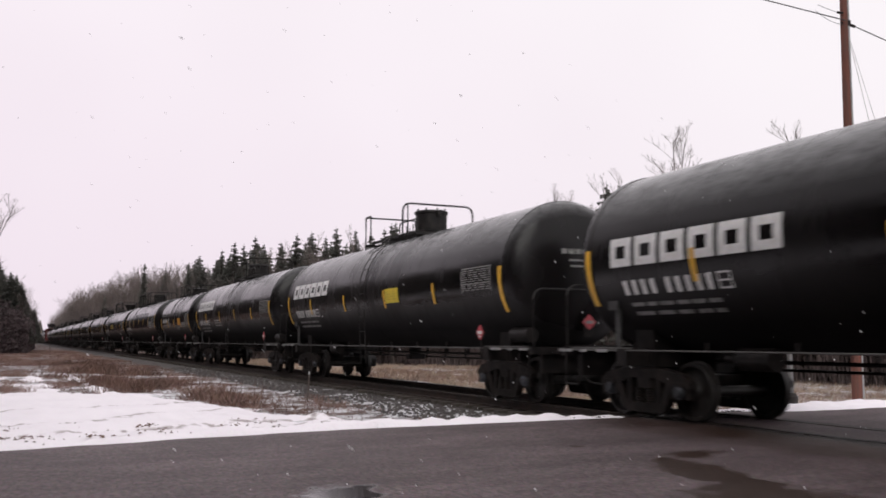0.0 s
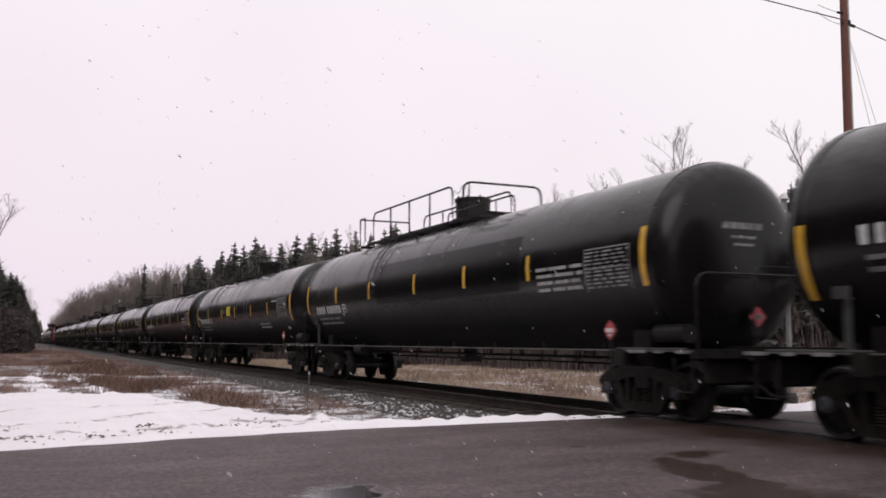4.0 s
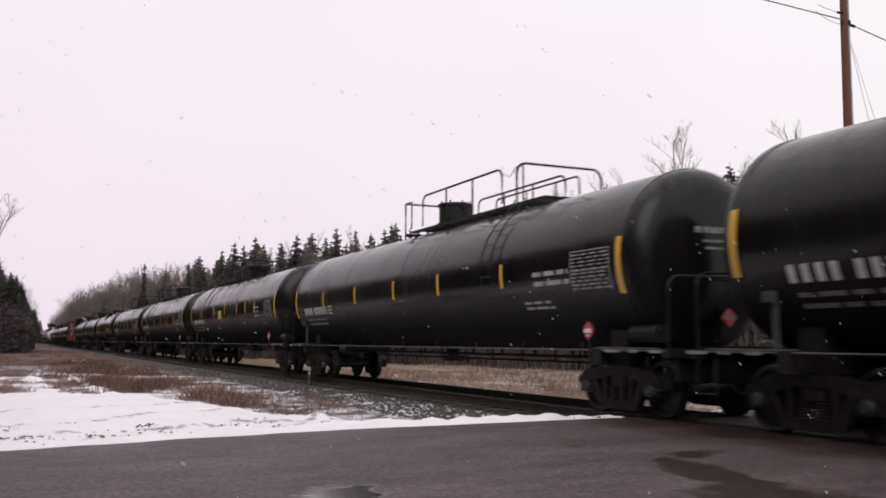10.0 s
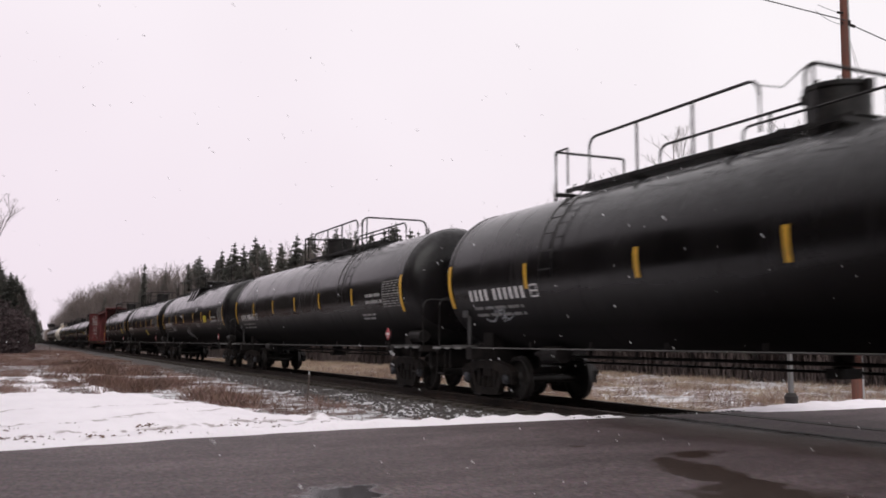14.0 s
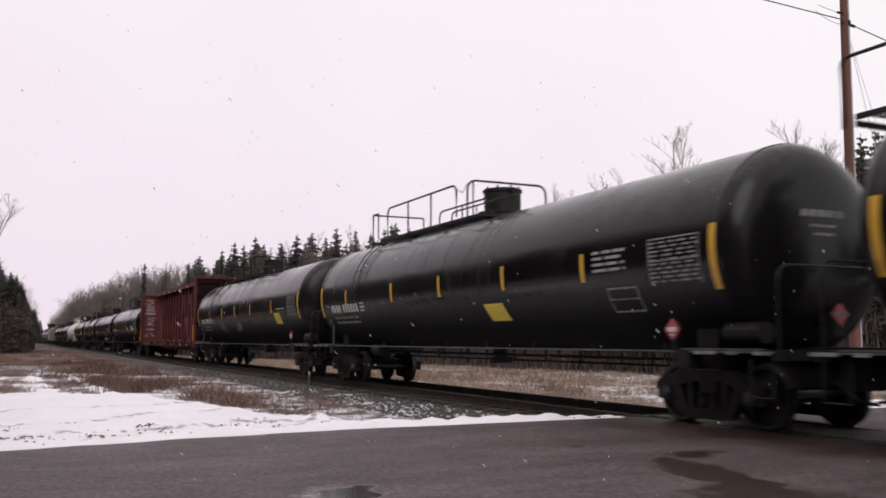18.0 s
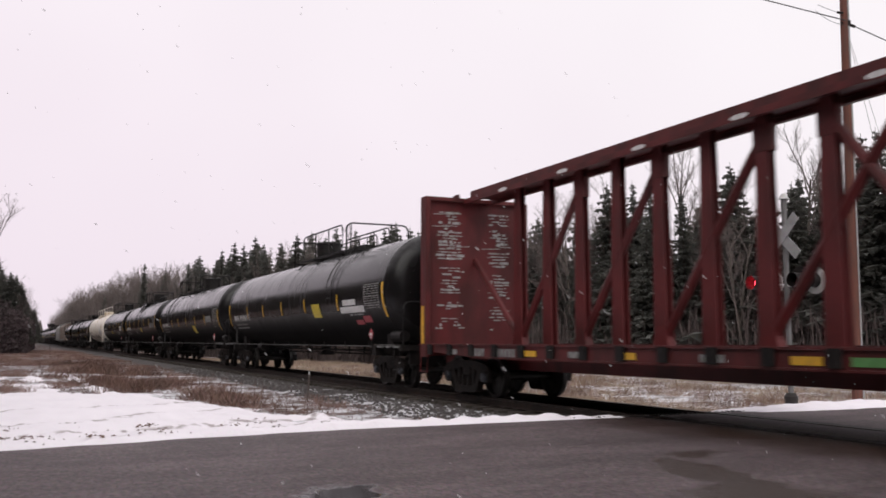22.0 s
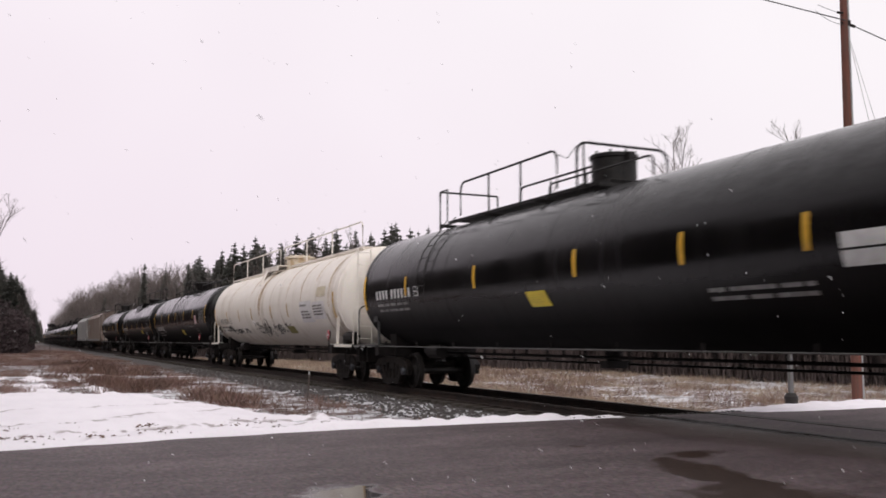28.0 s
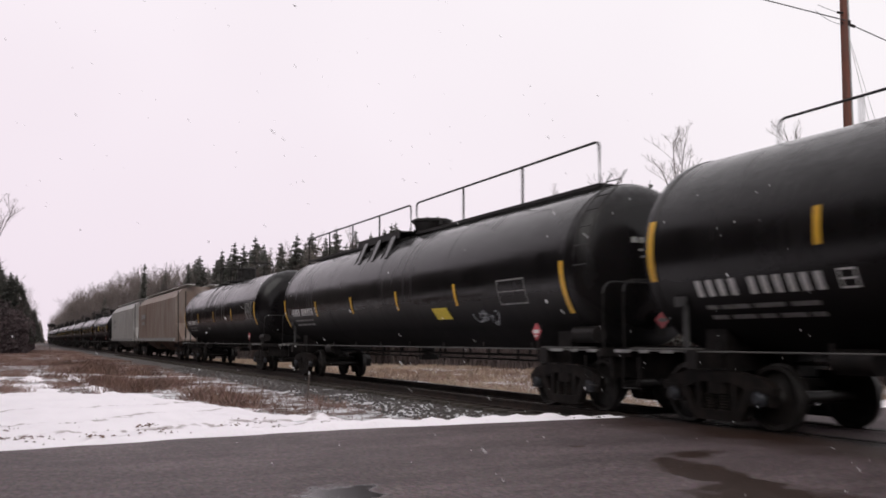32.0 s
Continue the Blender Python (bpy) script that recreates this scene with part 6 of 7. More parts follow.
# ---------------------------------------------------------------- woods
def spruce_mesh(seed, h=10.0, spread=1.9):
    """A pointed crown: whorls of separate drooping boughs, each with side sprays, and gaps between them."""
    rng = random.Random(seed)
    g = Geo()
    whorls = 36

    def spray(p, q, w, sag):
        d = Vector(q) - Vector(p)
        n = Vector((-d.y, d.x, 0))
        n = n.normalized() * w if n.length > 1e-6 else Vector((w, 0, 0))
        m = (Vector(p) + Vector(q)) / 2 + Vector((0, 0, 0.04))
        g.add([tuple(p), tuple(m + n), tuple(q), tuple(m - n), tuple(m - Vector((0, 0, sag)))], [(0, 1, 2), (0, 2, 3), (0, 4, 2)])

    for k in range(whorls):
        t = 0.22 + 0.76 * (k / whorls) ** 0.95
        z = h * t
        full = spread * (1 - t) ** 0.82 * (0.9 + 0.2 * math.sin(7 * t + seed)) + 0.05
        boughs = 10 if t < 0.6 else (8 if t < 0.88 else 5)
        a0 = rng.uniform(0, 6.3)
        for b in range(boughs):
            a = a0 + 6.283 * b / boughs + rng.uniform(-0.35, 0.35)
            rr = full * rng.uniform(0.45, 1.15)
            zb = z + rng.uniform(-0.16, 0.16)
            c, s = math.cos(a), math.sin(a)
            drop = rr * rng.uniform(0.05, 0.35) - 0.12 * rr * (t > 0.8)
            mid = (0.55 * rr * c, 0.55 * rr * s, zb - 0.65 * drop)
            tip = (rr * c, rr * s, zb - drop * 0.85)
            w = 0.05 + 0.17 * rr
            spray((0, 0, zb), mid, w, 0.16 + 0.2 * rr)
            spray(mid, tip, w * 0.9, 0.10 + 0.14 * rr)
            for e in (-1, 1):
                for f in ((0.35, 0.7) if rr > 0.6 else (0.5,)):
                    ln = rr * rng.uniform(0.25, 0.42)
                    p = (f * rr * c, f * rr * s, zb - drop * f)
                    aa = a + e * rng.uniform(0.6, 1.0)
                    spray(p, (p[0] + ln * math.cos(aa), p[1] + ln * math.sin(aa), p[2] - ln * rng.uniform(0.0, 0.4)), 0.05 + 0.16 * ln, 0.08 + 0.14 * ln)
    g.cyl((0, 0, h * 0.86), (0, 0, h * 0.995), 0.035, 4, 0.008)
    return g.mesh("crown", NEEDLE, smooth=0)


def trunk_mesh(h, r):
    return Geo().cyl((0, 0, -0.5), (0, 0, h * 0.5), r, 8, r * 0.6).cyl((0, 0, h * 0.5), (0, 0, h * 0.95), r * 0.6, 6, r * 0.1).mesh("trunk", BARK)


def bare_meshes(seed, h=10.0, fork=0.35, lean=0.05):
    """Trunk and leafless crown of a small hardwood."""
    rng = random.Random(seed)
    trunk, crown = Geo(), Geo()

    def grow(p, d, length, r, level):
        segs = 3 if level < 3 else 2
        pts = [p]
        for k in range(segs):
            d = (d + Vector((rng.uniform(-1, 1), rng.uniform(-1, 1), rng.uniform(-0.2, 0.5))) * 0.14).normalized()
            pts.append(pts[-1] + d * (length / segs))
        tgt = trunk if level == 0 else crown
        for i in range(segs):
            ra, rb = r * (1 - 0.55 * i / segs), r * (1 - 0.55 * (i + 1) / segs)
            tgt.cyl(pts[i], pts[i + 1], ra, 6 if level < 2 else 3, rb)
        if level >= 4 or length < 0.25:
            return
        n = (11, 8, 6, 5)[level]
        for k in range(n):
            t = rng.uniform(fork if level == 0 else 0.25, 1.0)
            i = min(segs - 1, int(t * segs))
            q = pts[i].lerp(pts[i + 1], t * segs - i)
            side = Vector((rng.uniform(-1, 1), rng.uniform(-1, 1), rng.uniform(0.15, 1.0))).normalized()
            nd = (d * 0.66 + side * (0.85 if level < 2 else 0.7)).normalized()
            grow(q, nd, length * rng.uniform(0.30, 0.5) * (1.2 - 0.45 * t), max(r * 0.36, 0.0034), level + 1)

    grow(Vector((0, 0, -0.3)), Vector((rng.uniform(-lean, lean), rng.uniform(-lean, lean), 1)).normalized(), h * 0.8, h * 0.0085, 0)
    tip = max(crown.v, key=lambda v: v[2])
    tall = tip[2]
    for part_geo in (trunk, crown):
        part_geo.v = [((v[0] - tip[0] * v[2] / tall) * h / tall, (v[1] - tip[1] * v[2] / tall) * h / tall, v[2] * h / tall) for v in part_geo.v]
    return trunk.mesh("trunk", BARK), crown.mesh("crown", TWIG, smooth=0)


SPRUCES = [(spruce_mesh(11 + k, 10.0, (2.5, 2.9, 2.2, 3.1, 2.6)[k]), trunk_mesh(10.0, 0.13)) for k in range(5)]
BARES = [bare_meshes(31 + k, 10.0, (0.3, 0.2, 0.45, 0.35)[k]) for k in range(4)]


def tree(kind, x, y, h, rng):
    i = rng.randrange(5 if kind == "spruce" else 4)
    s = h / 10.0
    m = pose(x, y, ground_z(x, y), rng.uniform(-1.5, 1.5), rng.uniform(-1.5, 1.5), rng.uniform(0, 360)) @ Matrix.Diagonal((s * rng.uniform(0.85, 1.15), s * rng.uniform(0.85, 1.15), s, 1))
    if kind == "spruce":
        ob = thing("spruce_tree", m, "dark green spruce at the edge of the woods", "tree", "spruces beside the railway")
        part("trunk", SPRUCES[i][1], BARK, ob)
        part("crown", SPRUCES[i][0], NEEDLE, ob)
    else:
        ob = thing("bare_tree", m, "leafless grey hardwood tree in the woods", "tree", "bare trees beside the railway")
        part("trunk", BARES[i][0], BARK, ob)
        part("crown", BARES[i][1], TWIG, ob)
    return ob


def forest_edge(y):
    """Distance of the eastern wood's edge from the camera's line, which narrows far up the track."""
    return 31.0 - 11.0 * smooth01(25, 100, y) - 6.0 * smooth01(100, 320, y)


def west_edge(y):
    """The western wood's edge, which closes in on the track up the line."""
    return 1.3 + 0.031 * (y - 120.0)


def build_woods():
    rng = random.Random(77)
    for x, y, h in TALL_SPRUCES:
        tree("spruce", x, y, h, rng)
    for x, y, h in TALL_BARES:
        tree("bare", x, y, h, rng)
    # the eastern wood, row behind row
    y = 14.0
    while y < 330:
        gap = 1.1 + y / 80.0
        for row in range(4):
            x = forest_edge(y) + row * 2.6 + rng.uniform(-0.8, 1.8)
            yy = y + rng.uniform(-0.8, 0.8)
            far, mid = smooth01(90, 200, y), smooth01(55, 85, y)
            if rng.random() < 0.68 - 0.6 * far:
                tree("spruce", x, yy, rng.uniform(8.0, 10.4) + 2.0 * mid, rng)
            else:
                tree("bare", x, yy, rng.uniform(8.0, 10.6) + 1.8 * mid + 4.0 * far, rng)
        y += gap * 1.15
    # west of the track, far up the line
    for k in range(120):
        y = 116 + 190 * rng.random() ** 2.4
        back = 9.0 * rng.random() ** 1.5
        x = west_edge(y) - 0.5 - back
        tree("spruce" if rng.random() < 0.75 else "bare", x, y, rng.uniform(7.4, 8.8) + 1.0 * back, rng)
    for x, y, h in ((-1.75, 46.0, 8.6), (-2.75, 52.0, 10.5)):
        tree("bare", x, y, h, rng)
    # the wood behind the camera, which the wet tanks mirror
    for k in range(84):
        y = -34 + k * 1.1
        x = -10.5 + rng.uniform(-4, 1.0)
        tree("spruce" if rng.random() < 0.8 else "bare", x, y, rng.uniform(15, 20), rng)
    # undergrowth and the depth of the wood
    g = Geo()
    for k in range(6500):
        y = 14 + 330 * rng.random() ** 1.6
        x = forest_edge(y) + rng.uniform(-0.4, 9)
        base = ground_z(x, y) - 0.1
        for j in range(4):
            a = rng.uniform(0, 6.3)
            hh = rng.uniform(1.2, 4.2)
            d = rng.uniform(0.1, 0.6)
            g.cyl((x, y, base), (x + d * math.cos(a), y + d * math.sin(a), base + hh), 0.010 + y / 9000, 3, 0.005)
    for k in range(90000):
        y = 14 + 200 * rng.random() ** 1.7
        x = forest_edge(y) - 1.2 + 8.0 * rng.random() ** 1.2
        z, a = ground_z(x, y) - 0.1 + 2.6 * rng.random() ** 1.6, rng.uniform(0, 6.3)
        w, h, lean = rng.uniform(0.012, 0.035) + y * 0.0002, rng.uniform(0.35, 1.5), rng.uniform(0.05, 0.5)
        dx, dy = math.cos(a), math.sin(a)
        g.add([(x - dx * w, y - dy * w, z), (x + dx * w, y + dy * w, z), (x + lean * dy, y - lean * dx, z + h)], [(0, 1, 2)])
    west = Geo()
    for k in range(34000):
        y = 111.5 + 64 * rng.random() ** 1.5
        x = west_edge(y) + 0.3 - 9.0 * rng.random() ** 1.2
        tall = 5.4 + 1.0 * (west_edge(y) - x) + 0.9 * rough_noise(x, y, 0.3, 5.0)
        z, r, a = -0.4 + tall * (0.75 * rng.random() ** 1.1) * rng.uniform(0.85, 1.12), rng.uniform(0.07, 0.24), rng.uniform(0, 6.3)
        dx, dy = r * math.cos(a), r * math.sin(a)
        west.add([(x - dx, y - dy, z - 0.1), (x + dx, y + dy, z), (x + rng.uniform(-r, r), y + rng.uniform(-r, r), z + r * rng.uniform(0.4, 1.6))], [(0, 1, 2)])
    g, west = west, g
    for k in range(500):
        y = rng.uniform(112, 220)
        x = west_edge(y) - 1.0 - 8.0 * rng.random()
        for j in range(3):
            a, hh = rng.uniform(0, 6.3), rng.uniform(0.8, 3.0)
            g.cyl((x, y, -0.4), (x + 0.4 * math.cos(a), y + 0.4 * math.sin(a), hh), 0.03, 3, 0.006)
    solid("western_thicket", g, MAUVE, "dense mauve-brown thicket beside the field", "thicket", "stuff", smooth=0)
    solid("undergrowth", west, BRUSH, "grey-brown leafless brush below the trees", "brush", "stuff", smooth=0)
    # twiggy hardwood mass up the line, and on the west side
    g = Geo()
    for k in range(15000):
        if k % 7 == 0 or k % 7 == 3:
            y = 14 + 75 * rng.random()
            x = forest_edge(y) + rng.uniform(1.4, 9)
            hh = rng.uniform(3.0, 10.4)
        elif k % 5 > 1:
            y = 85 + 330 * rng.random() ** 1.3
            x = forest_edge(y) + rng.uniform(-1.5, 7)
            hh = rng.uniform(4.0, 12.0 + 4.4 * smooth01(90, 160, y))
        else:
            y = rng.uniform(112, 230)
            x = west_edge(y) - 2.5 - 7.0 * rng.random()
            hh = rng.uniform(1.2, 5.2 + 0.4 * (west_edge(y) - x))
        w = 0.024 + y * 0.00022
        x1, y1 = x + rng.uniform(-0.4, 0.4), y + rng.uniform(-0.4, 0.4)
        g.add([(x - w * 0.7, y - w, -0.5), (x + w * 0.7, y, -0.5), (x1, y1, hh * 0.8)], [(0, 1, 2)])
        for j in range(7):
            t, a = rng.uniform(0.25, 0.85), rng.uniform(0, 6.3)
            b = Vector((x, y, -0.5)).lerp(Vector((x1, y1, hh * 0.8)), t)
            d, up = rng.uniform(0.3, 1.1), rng.uniform(0.2, 1.4)
            g.add([(b.x - w * 0.5, b.y, b.z), (b.x + w * 0.5, b.y, b.z + w), (b.x + d * math.cos(a), b.y + d * math.sin(a), b.z + up)], [(0, 1, 2)])
    solid("hardwood_thicket", g, HAZEL, "dense leafless grey-brown hardwood thicket", "thicket", "stuff", smooth=0)
    # woods farther in, closing the view between the trunks
    g = Geo()
    for k in range(900):
        y = -20 + 420 * rng.random()
        x = forest_edge(max(y, 14)) + 9 + 16 * rng.random()
        base, h = -0.6, rng.uniform(7.4, 9.4) + 2.2 * smooth01(55, 95, y)
        for lev in range(2 if y < 70 else 0, 7):
            t0 = lev / 7
            r = 2.1 * (1 - t0) + 0.25
            z0 = base + h * t0 * 0.95
            n = 6
            off = rng.uniform(0, 6)
            ring = [(x + r * rng.uniform(0.7, 1.2) * math.cos(off + 6.283 * i / n), y + r * rng.uniform(0.7, 1.2) * math.sin(off + 6.283 * i / n), z0 - rng.uniform(0, 0.4)) for i in range(n)]
            g.add(ring + [(x, y, z0 + h * 0.26)], [(i, (i + 1) % n, n) for i in range(n)])
    solid("deep_woods", g, NEEDLE_DEEP, "dense spruce wood, lightened in colour for haze", "woods", "stuff", smooth=0)
    g = Geo()
    for k in range(500):
        side = rng.random()
        if side < 0.5:
            x, y = -18 - 20 * rng.random(), rng.uniform(-60, 240)
        elif side < 0.75:
            x, y = rng.uniform(-14, 12), rng.uniform(430, 520)
        else:
            x, y = rng.uniform(-40, 60), rng.uniform(-80, -45)
        h = rng.uniform(8, 12)
        for lev in range(7):
            t0 = lev / 7
            r, z0, n = 2.4 * (1 - t0) + 0.25, -0.6 + h * t0 * 0.95, 6
            ring = [(x + r * rng.uniform(0.7, 1.2) * math.cos(6.283 * i / n), y + r * rng.uniform(0.7, 1.2) * math.sin(6.283 * i / n), z0) for i in range(n)]
            g.add(ring + [(x, y, z0 + h * 0.26)], [(i, (i + 1) % n, n) for i in range(n)])
    # tall trees out of view to the west, added to darken the tanks' reflections
    for k in range(330):
        x, y, h = -10 - 7 * rng.random(), 52 + 260 * rng.random(), rng.uniform(13, 19)
        for lev in range(7):
            t0 = lev / 7
            r, z0, n = 2.4 * (1 - t0) + 0.25, -0.6 + h * t0 * 0.95, 6
            ring = [(x + r * rng.uniform(0.7, 1.2) * math.cos(6.283 * i / n), y + r * rng.uniform(0.7, 1.2) * math.sin(6.283 * i / n), z0) for i in range(n)]
            g.add(ring + [(x, y, z0 + h * 0.26)], [(i, (i + 1) % n, n) for i in range(n)])
    solid("distant_woods", g, NEEDLE_DEEP, "distant and unseen spruce woods, lightened in colour for haze", "woods", "stuff", smooth=0)


TALL_SPRUCES = [(17.7, 145.4, 13.9), (19.9, 138.0, 12.3), (19.1, 113.0, 11.4), (21.7, 120.4, 13.1), (20.7, 104.2, 11.2), (21.4, 100.4, 11.3), (23.0, 99.3, 12.0), (22.6, 90.0, 11.7), (23.7, 86.4, 11.2), (22.7, 79.5, 11.6), (25.1, 82.7, 12.3), (25.4, 78.4, 10.8), (25.9, 74.1, 10.4), (28.2, 74.3, 11.4), (28.0, 69.1, 11.7), (28.6, 66.9, 10.5), (28.2, 58.1, 10.1), (29.5, 53.7, 10.3), (30.4, 42.2, 10.9), (30.8, 41.5, 10.8), (32.0, 41.6, 11.0), (30.8, 38.8, 10.4), (31.3, 33.2, 10.5), (32.6, 28.7, 10.5), (32.5, 27.0, 10.7), (31.9, 25.6, 10.7)]
TALL_BARES = [(15.4, 394.2, 14.0), (14.9, 270.8, 10.7), (15.0, 203.4, 12.1), (17.9, 182.2, 14.7), (30.5, 47.9, 11.8), (29.8, 44.6, 10.8), (31.5, 43.4, 12.0), (32.0, 37.6, 13.2), (31.6, 32.3, 10.8), (32.4, 31.3, 12.4)]
build_woods()

GRASS = material("dry_winter_grass", (0.27, 0.18, 0.153), 0.9, second=(0.135, 0.072, 0.057), amount=0.95, scale=0.45, fine=5, bump=0)
GRASS_PALE = material("bleached_grass", (0.39, 0.305, 0.225), 0.9, second=(0.22, 0.14, 0.105), amount=0.9, scale=0.6, fine=5, bump=0)


def tufts(name, label, mat, count, pick, hmin, hmax, seed):
    rng = random.Random(seed)
    g = Geo()
    for k in range(count):
        spot = pick(rng)
        if spot is None:
            continue
        x, y, size = spot
        z = ground_z(x, y) - 0.02
        for j in range(7):
            a = rng.uniform(0, 6.283)
            b = rng.uniform(0, 6.283)
            h = (hmin + (hmax - hmin) * rng.random() ** 2.2) * size
            lean = rng.uniform(0.2, 1.5) * h
            w = 0.005 + y * 0.00014
            px, py = x + 0.22 * math.cos(b), y + 0.22 * math.sin(b)
            g.add([(px - w, py, z), (px + w, py, z), (px + lean * math.cos(a) + w * 0.4, py + lean * math.sin(a), z + h)], [(0, 1, 2)])
    solid(name, g, mat, label, "grass", "stuff", smooth=0)


def near_spot(rng):
    y = 14 + 125 * rng.random() ** 1.8
    x = rng.uniform(-4, 7.6)
    if y < 17 and x < 5.6:
        return None
    if snow_depth(x, y) > 0.006 and y < 47:
        return None if rng.random() < 0.97 else (x, y, 0.3)
    if rough_noise(x, y * 0.5, 0.5, 4.4) < 0.02 + 0.10 * smooth01(27, 20, y) * smooth01(3.5, 5.5, x) and rng.random() < 0.93:
        return None
    return (x, y, 0.7 + 0.6 * max(0.0, rough_noise(x, y, 0.15, 8.0)) - 0.30 * smooth01(5.5, 7.4, x))


def far_spot(rng):
    y = 12.8 + 70 * rng.random() ** 1.5
    x = rng.uniform(TRACK_X + 2.9, forest_edge(y) + 1.0)
    if snow_depth(x, y) > 0.0 and y < 17:
        return None
    if rough_noise(x, y, 0.6, 1.4) < 0.05 and rng.random() < 0.85:
        return None
    return (x, y, 0.8)


tufts("dry_grass", "rust-brown dry grass on the field", GRASS, 34000, near_spot, 0.05, 0.30, 3)
tufts("bleached_grass", "pale bleached grass beyond the track", GRASS_PALE, 30000, far_spot, 0.08, 0.36, 4)


WEED = material("dark_dry_weeds", (0.155, 0.088, 0.066), 0.9, second=(0.075, 0.048, 0.040), amount=0.9, scale=0.8, fine=5, bump=0)


def weed_spot(rng):
    y = 19 + 45 * rng.random() ** 1.3
    x = 3.4 + 0.02 * (y - 24) + rng.gauss(0, 1.1)
    if rough_noise(x, y * 0.6, 0.45, 2.2) < 0.1 or x > 7.0 or (snow_depth(x, y) > 0.0 and y < 31):
        return None
    return (x, y, 0.6 + 0.8 * rng.random())


tufts("dry_weeds", "dark brown clumps of dry weeds in the field", WEED, 5200, weed_spot, 0.10, 0.52, 6)


def far_weed_spot(rng):
    y = 13.5 + 34 * rng.random() ** 1.4
    x = TRACK_X + 3.4 + 12 * rng.random()
    if rough_noise(x, y, 0.7, 6.2) < 0.05 or (snow_depth(x, y) > 0.0 and y < 17):
        return None
    return (x, y, 0.6 + 0.8 * rng.random())


tufts("dry_weeds_beyond_track", "brown dry weeds beyond the track", WEED, 3600, far_weed_spot, 0.12, 0.5, 12)


def litter_spot(rng):
    x = rng.uniform(-1.5, 6.2)
    lane = rng.choice((12.97 + 0.535 * x, 12.97 + 0.535 * x, 13.4 + 0.52 * x, 12.1 + 0.06 * x, 16.6 + 0.1 * x, 17.4 - 0.3 * x))
    y = lane + rng.gauss(0, 0.16)
    if y < road_edge(x) + 0.25 or snow_depth(x, y) < 0.0 or rough_noise(x, y, 1.1, 9.0) < 0.0:
        return None
    return (x, y, 1.0)


def snow_litter():
    """Flat crumbs of turf and broken stems that lie on the snow along old wheel tracks."""
    rng = random.Random(31)
    g = Geo()
    for k in range(900):
        spot = litter_spot(rng)
        if spot is None:
            continue
        x, y, size = spot
        z = ground_z(x, y) + max(0.0, snow_depth(x, y)) + 0.006
        a, e = rng.gauss(0.5, 0.5), rng.uniform(0.01, 0.05)
        w = e * rng.uniform(0.25, 0.6)
        c, d = math.cos(a), math.sin(a)
        g.add([(x - c * e, y - d * e, z), (x + d * w, y - c * w, z), (x + c * e, y + d * e, z), (x - d * w, y + c * w, z), (x, y, z + 0.018)], [(0, 1, 4), (1, 2, 4), (2, 3, 4), (3, 0, 4)])
    solid("snow_litter", g, WEED, "brown crumbs of turf lying on the snow", "litter", "stuff", smooth=0)


snow_litter()


def scatter_stones():
    """Loose ballast: each stone a small uneven block."""
    rng = random.Random(9)
    g = Geo()
    for k in range(9000):
        y = 12.7 + 40 * rng.random() ** 2
        side = rng.choice((-1, -1, 1))
        x = TRACK_X + side * (0.9 + 2.1 * rng.random()) if rng.random() < 0.75 else TRACK_X + rng.uniform(-0.7, 0.7)
        r = rng.uniform(0.018, 0.045)
        z = ground_z(x, y)
        vs = [(x + r * rng.uniform(0.5, 1.2) * sx, y + r * rng.uniform(0.5, 1.2) * sy, z + r * (0.9 * rng.random() + 0.35) * sz) for sx, sy, sz in
              ((-1, -1, 0), (1, -1, 0), (1, 1, 0), (-1, 1, 0), (-0.6, -0.6, 1), (0.6, -0.6, 1), (0.6, 0.6, 1), (-0.6, 0.6, 1))]
        g.add(vs, [(4, 5, 6, 7), (0, 1, 5, 4), (1, 2, 6, 5), (2, 3, 7, 6), (3, 0, 4, 7)])
    m = material("ballast_stone", (0.075, 0.067, 0.065), 0.9, second=(0.14, 0.126, 0.122), amount=0.8, scale=3, fine=50)
    solid("ballast_stones", g, m, "loose dark crushed stone beside the rails", "stones", "stuff", smooth=0)


scatter_stones()


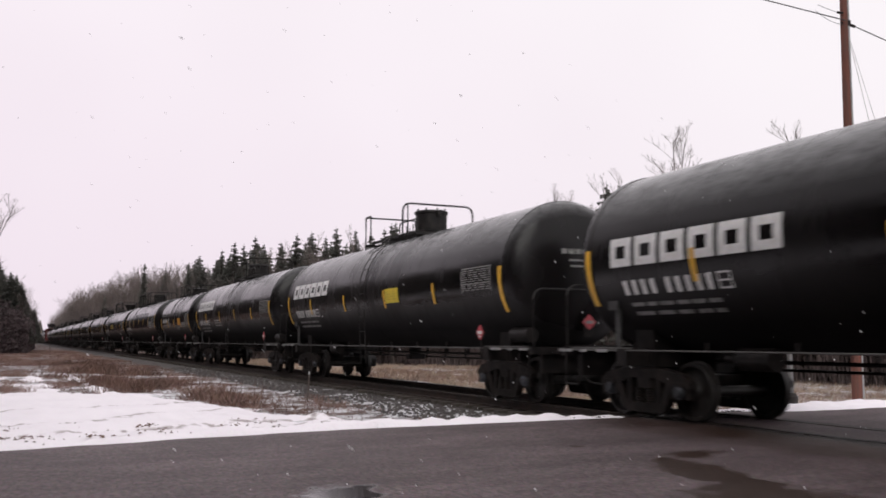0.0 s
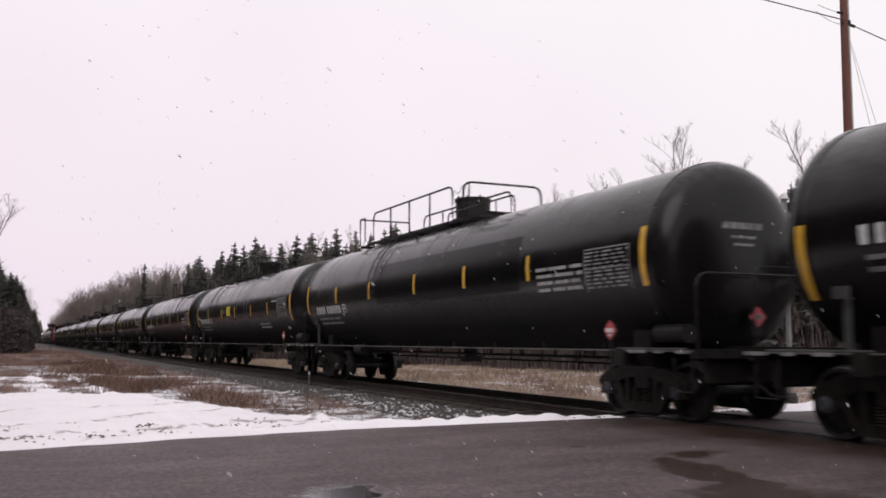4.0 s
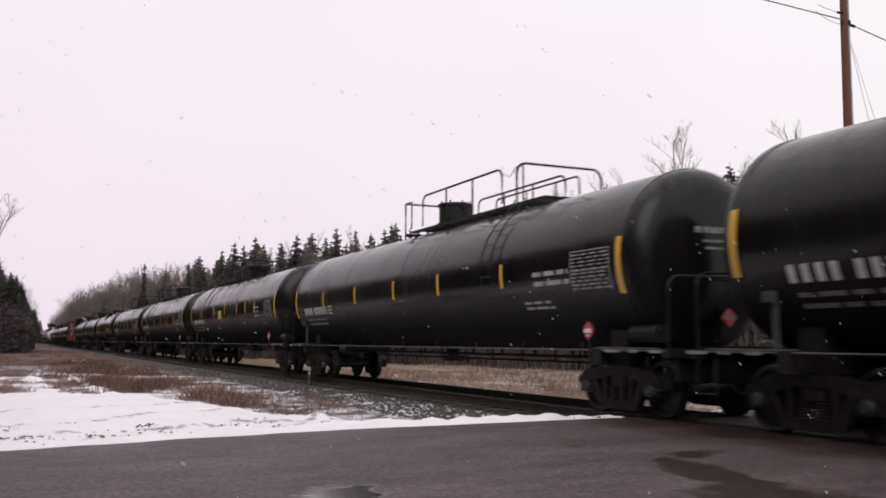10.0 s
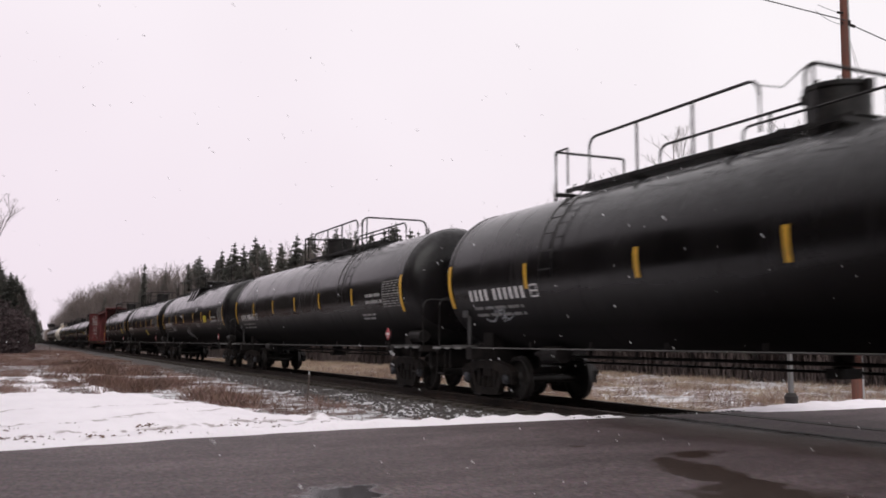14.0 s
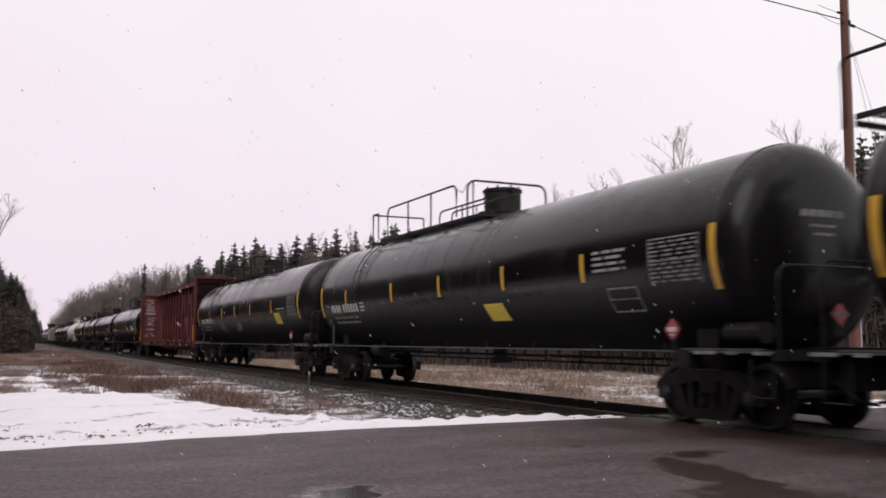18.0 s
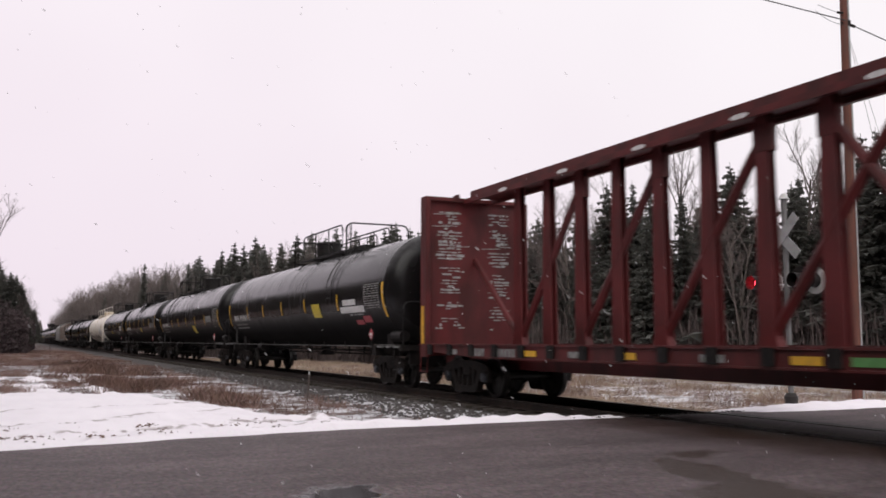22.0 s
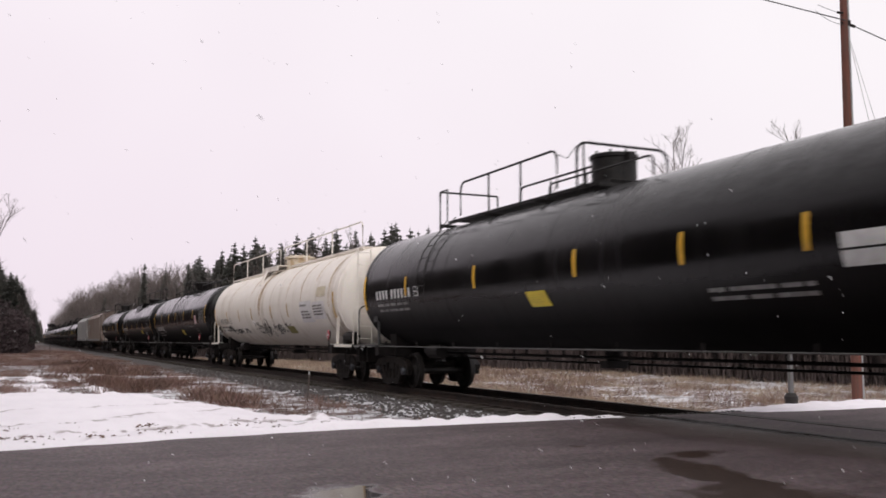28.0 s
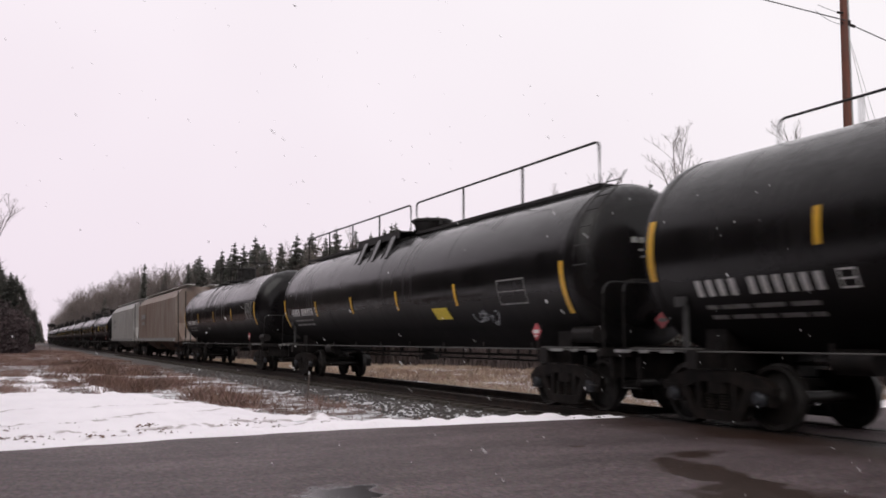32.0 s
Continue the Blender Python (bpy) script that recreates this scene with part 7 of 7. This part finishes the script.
# ---------------------------------------------------------------- beside the crossing
def crossing_signal(x, y):
    z = ground_z(x, y)
    ob = thing("crossing_signal", pose(x, y, z, 0, 0, 90), "railway crossing signal with crossbuck and red flashing lamps", "signal")
    part("mast", Geo().cyl((0, 0, 0.3), (0, 0, 4.9), 0.06, 14), MAST_GREY, ob, "dull galvanised steel mast")
    part("base", Geo().box((0, 0, 0.06), (0.62, 0.62, 0.1), chamfer=0.05).cyl((0, 0, 0.1), (0, 0, 0.3), 0.22, 12, 0.12).cyl((0, 0, 0.3), (0, 0, 0.56), 0.12, 12, 0.15).cyl((0, 0, 0.56), (0, 0, 0.64), 0.15, 12, 0.09), CAST_BASE, ob, "dark cast base")
    for s in (-1, 1):
        a = radians(45 * s)
        rot = Matrix.Rotation(a, 3, "Y")
        part("crossbuck_board", Geo().box((0, 0.09 + 0.02 * (s > 0), 4.05), (1.22, 0.018, 0.23), turn=rot), SIGN_BACK, ob, "bare grey back of a crossbuck board")
    part("lamp_arm", Geo().cyl((-0.6, 0, 2.98), (0.6, 0, 2.98), 0.04, 10), GALV, ob)
    for s in (-1, 1):
        for f in (-1, 1):
            head = part("lamp_head", Geo().lathe([(f * 0.05, 0.001), (f * 0.05, 0.14), (f * 0.22, 0.16), (f * 0.22, 0.15)], 2.98, 16), FRAME_BLACK, ob, "round black lamp housing", at=pose(s * 0.6, 0, 0.08))
            part("backing_disc", Geo().cyl((0, f * 0.20, 2.98), (0, f * 0.215, 2.98), 0.29, 22), GALV if f < 0 else FRAME_BLACK, head)
            part("lens", Geo().cyl((0, f * 0.216, 2.98), (0, f * 0.23, 2.98), 0.13, 18), LAMP_RED if s > 0 else LENS, head, "red lens")
            part("visor", Geo().lathe([(f * 0.22, 0.15), (f * 0.48, 0.155)], 2.98, 16), FRAME_BLACK, head)
    part("bell", Geo().cyl((0, 0, 4.9), (0, 0, 5.02), 0.12, 14, 0.05), GALV, ob)
    return ob


crossing_signal(15.34, 14.76)


def utility_pole(x, y):
    z = ground_z(x, y)
    ob = thing("utility_pole", pose(x, y, z, 0.0, 0.8, 0), "brown wooden utility pole with wires", "pole")
    part("shaft", Geo().cyl((0, 0, -0.3), (0, 0, 12.5), 0.118, 16, 0.068), POLE_WOOD, ob, "weathered reddish-brown wood")
    # pale strip set where the camera sees the pole's right edge
    part("edge_strip", Geo().cyl((0.088, -0.085, 0.0), (0.056, -0.056, 12.4), 0.026, 8), SIGN_BACK, ob, "pale strip at the pole's right edge as the camera sees it")
    clamp = part("strand_clamp", Geo().box((0.08, -0.04, 8.92), (0.1, 0.1, 0.14), chamfer=0.02).cyl((0.1, -0.08, 8.88), (0.22, -0.1, 8.85), 0.035, 8), FRAME_BLACK, ob, "black cable clamp")
    part("clamp_bolt", Geo().cyl((-0.12, -0.03, 8.92), (0.12, -0.03, 8.92), 0.016, 8), FRAME_BLACK, clamp)
    part("insulator", Geo().cyl((-0.26, -0.06, 9.12), (-0.1, -0.04, 9.14), 0.03, 8), FRAME_BLACK, ob)
    for foot, r in (((2.3, -0.35), 0.007), ((3.0, -0.5), 0.006)):
        part("guy_wire", Geo().pipe([(0.08, 0, 8.8), (foot[0] * 0.5, foot[1] * 0.5, 4.4), (*foot, 0.1)], r, 5), GALV, ob, "thin slanting guy wire")

    def span(a, b, sag, r):
        pts = []
        for i in range(13):
            t = i / 12
            p = Vector(a).lerp(Vector(b), t)
            pts.append((p.x, p.y, p.z - sag * 4 * t * (1 - t)))
        return Geo().pipe(pts, r, 5)

    part("wire", span((-0.06, -0.1, 8.95), (-32, 0.5, 11.0), 0.3, 0.013), WIRE, ob, "black overhead cable")
    part("wire", span((0.2, -0.1, 8.86), (34, 3.0, 8.8), 0.9, 0.013), WIRE, ob, "black overhead cable")
    part("wire", span((-0.1, -0.1, 8.84), (-1.0, -0.1, 9.02), 0.07, 0.006), WIRE, ob, "drop wire")
    part("wire", span((-0.24, -0.06, 9.12), (-0.9, -0.08, 9.18), 0.01, 0.006), WIRE, ob, "drop wire")
    return ob


utility_pole(16.71, 14.21)
block = thing("block_signal", pose(4.3, 130.0, ground_z(4.3, 130.0)), "dark railway block signal on a thin mast", "signal")
part("mast", Geo().cyl((0, 0, -0.2), (0, 0, 3.4), 0.025, 8), FRAME_BLACK, block)
part("signal_head", Geo().box((0.05, 0, 3.5), (0.95, 0.3, 0.42), chamfer=0.06), FRAME_BLACK, block, "black signal housing")
part("hood", Geo().cyl((-0.2, -0.15, 3.5), (-0.2, -0.4, 3.5), 0.13, 10).cyl((0.28, -0.15, 3.5), (0.28, -0.4, 3.5), 0.13, 10), FRAME_BLACK, block)
stake = thing("marker_stake", pose(6.96, 22.98, ground_z(6.96, 22.98), 1, 2, 0), "thin weathered marker stake in the ballast", "post")
part("stick", Geo().box((0, 0, 0.32), (0.034, 0.03, 0.95), chamfer=0.008), STAKE, stake)
part("tip", Geo().box((0, 0, 0.75), (0.038, 0.034, 0.08)), GALV, stake)

# ---------------------------------------------------------------- falling snow
SNOWFALL = []


def snowfall(name, seed, drift, count, near, far, size):
    rng = random.Random(seed)
    g = Geo()
    tall = -drift[2] * DURATION
    for k in range(count):
        d = near + (far - near) * rng.random() ** 0.7
        a = HEADING + radians(rng.uniform(-28, 28))
        x, y, z = d * math.sin(a), d * math.cos(a), 0.2 + (tall + 0.42 * d + 1.0) * rng.random()
        t = (z - 1.5) / -drift[2]
        x, y = x - drift[0] * t, y - drift[1] * t
        r = size * rng.uniform(0.6, 1.3)
        g.add([(x - r, y, z), (x + r, y, z), (x, y - r, z), (x, y + r, z), (x, y, z - r), (x, y, z + r)],
              [(0, 2, 5), (2, 1, 5), (1, 3, 5), (3, 0, 5), (2, 0, 4), (1, 2, 4), (3, 1, 4), (0, 3, 4)])
    ob = solid(name, g, FLAKE, "sparse falling snowflakes", "snow", "stuff", smooth=0)
    SNOWFALL.append((ob, drift))


snowfall("falling_snow", 1, (1.6, -1.0, -1.5), 1700, 2.2, 9.0, 0.0052)
snowfall("falling_snow", 2, (1.1, -0.7, -1.2), 1700, 3.0, 10.0, 0.0055)


# ---------------------------------------------------------------- what moves
def motions():
    for car, y0 in CARS:
        walk(car, [(0.0, pose(TRACK_X, y0, 0)), (DURATION, pose(TRACK_X, y0 - SPEED * DURATION, 0))])
    # wheels turn while their car is near enough to tell
    start = {car.name: y0 for car, y0 in CARS}
    step = 1.0 / FPS
    turn = math.degrees(SPEED * step / WHEEL_R)
    for w, car, dy, ty in WHEELSETS:
        y = start[car.name] + ty + dy
        first, last = max(0.0, (y - 70.0) / SPEED), min(DURATION, (y - 3.0) / SPEED)
        if last <= first:
            continue
        i0, i1 = math.ceil(first / step), math.floor(last / step)
        rows = [(i * step, pose(0, dy, WHEEL_R, turn * (i - i0))) for i in range(i0, i1 + 1)]
        if i0 > 0:
            rows.insert(0, (0.0, pose(0, dy, WHEEL_R)))
        if rows[-1][0] < DURATION - 0.01:
            rows.append((DURATION, rows[-1][1]))
        walk(w, rows)
    for ob, drift in SNOWFALL:
        walk(ob, [(0.0, pose(0, 0, 0)), (DURATION, pose(drift[0] * DURATION, drift[1] * DURATION, drift[2] * DURATION))])


motions()
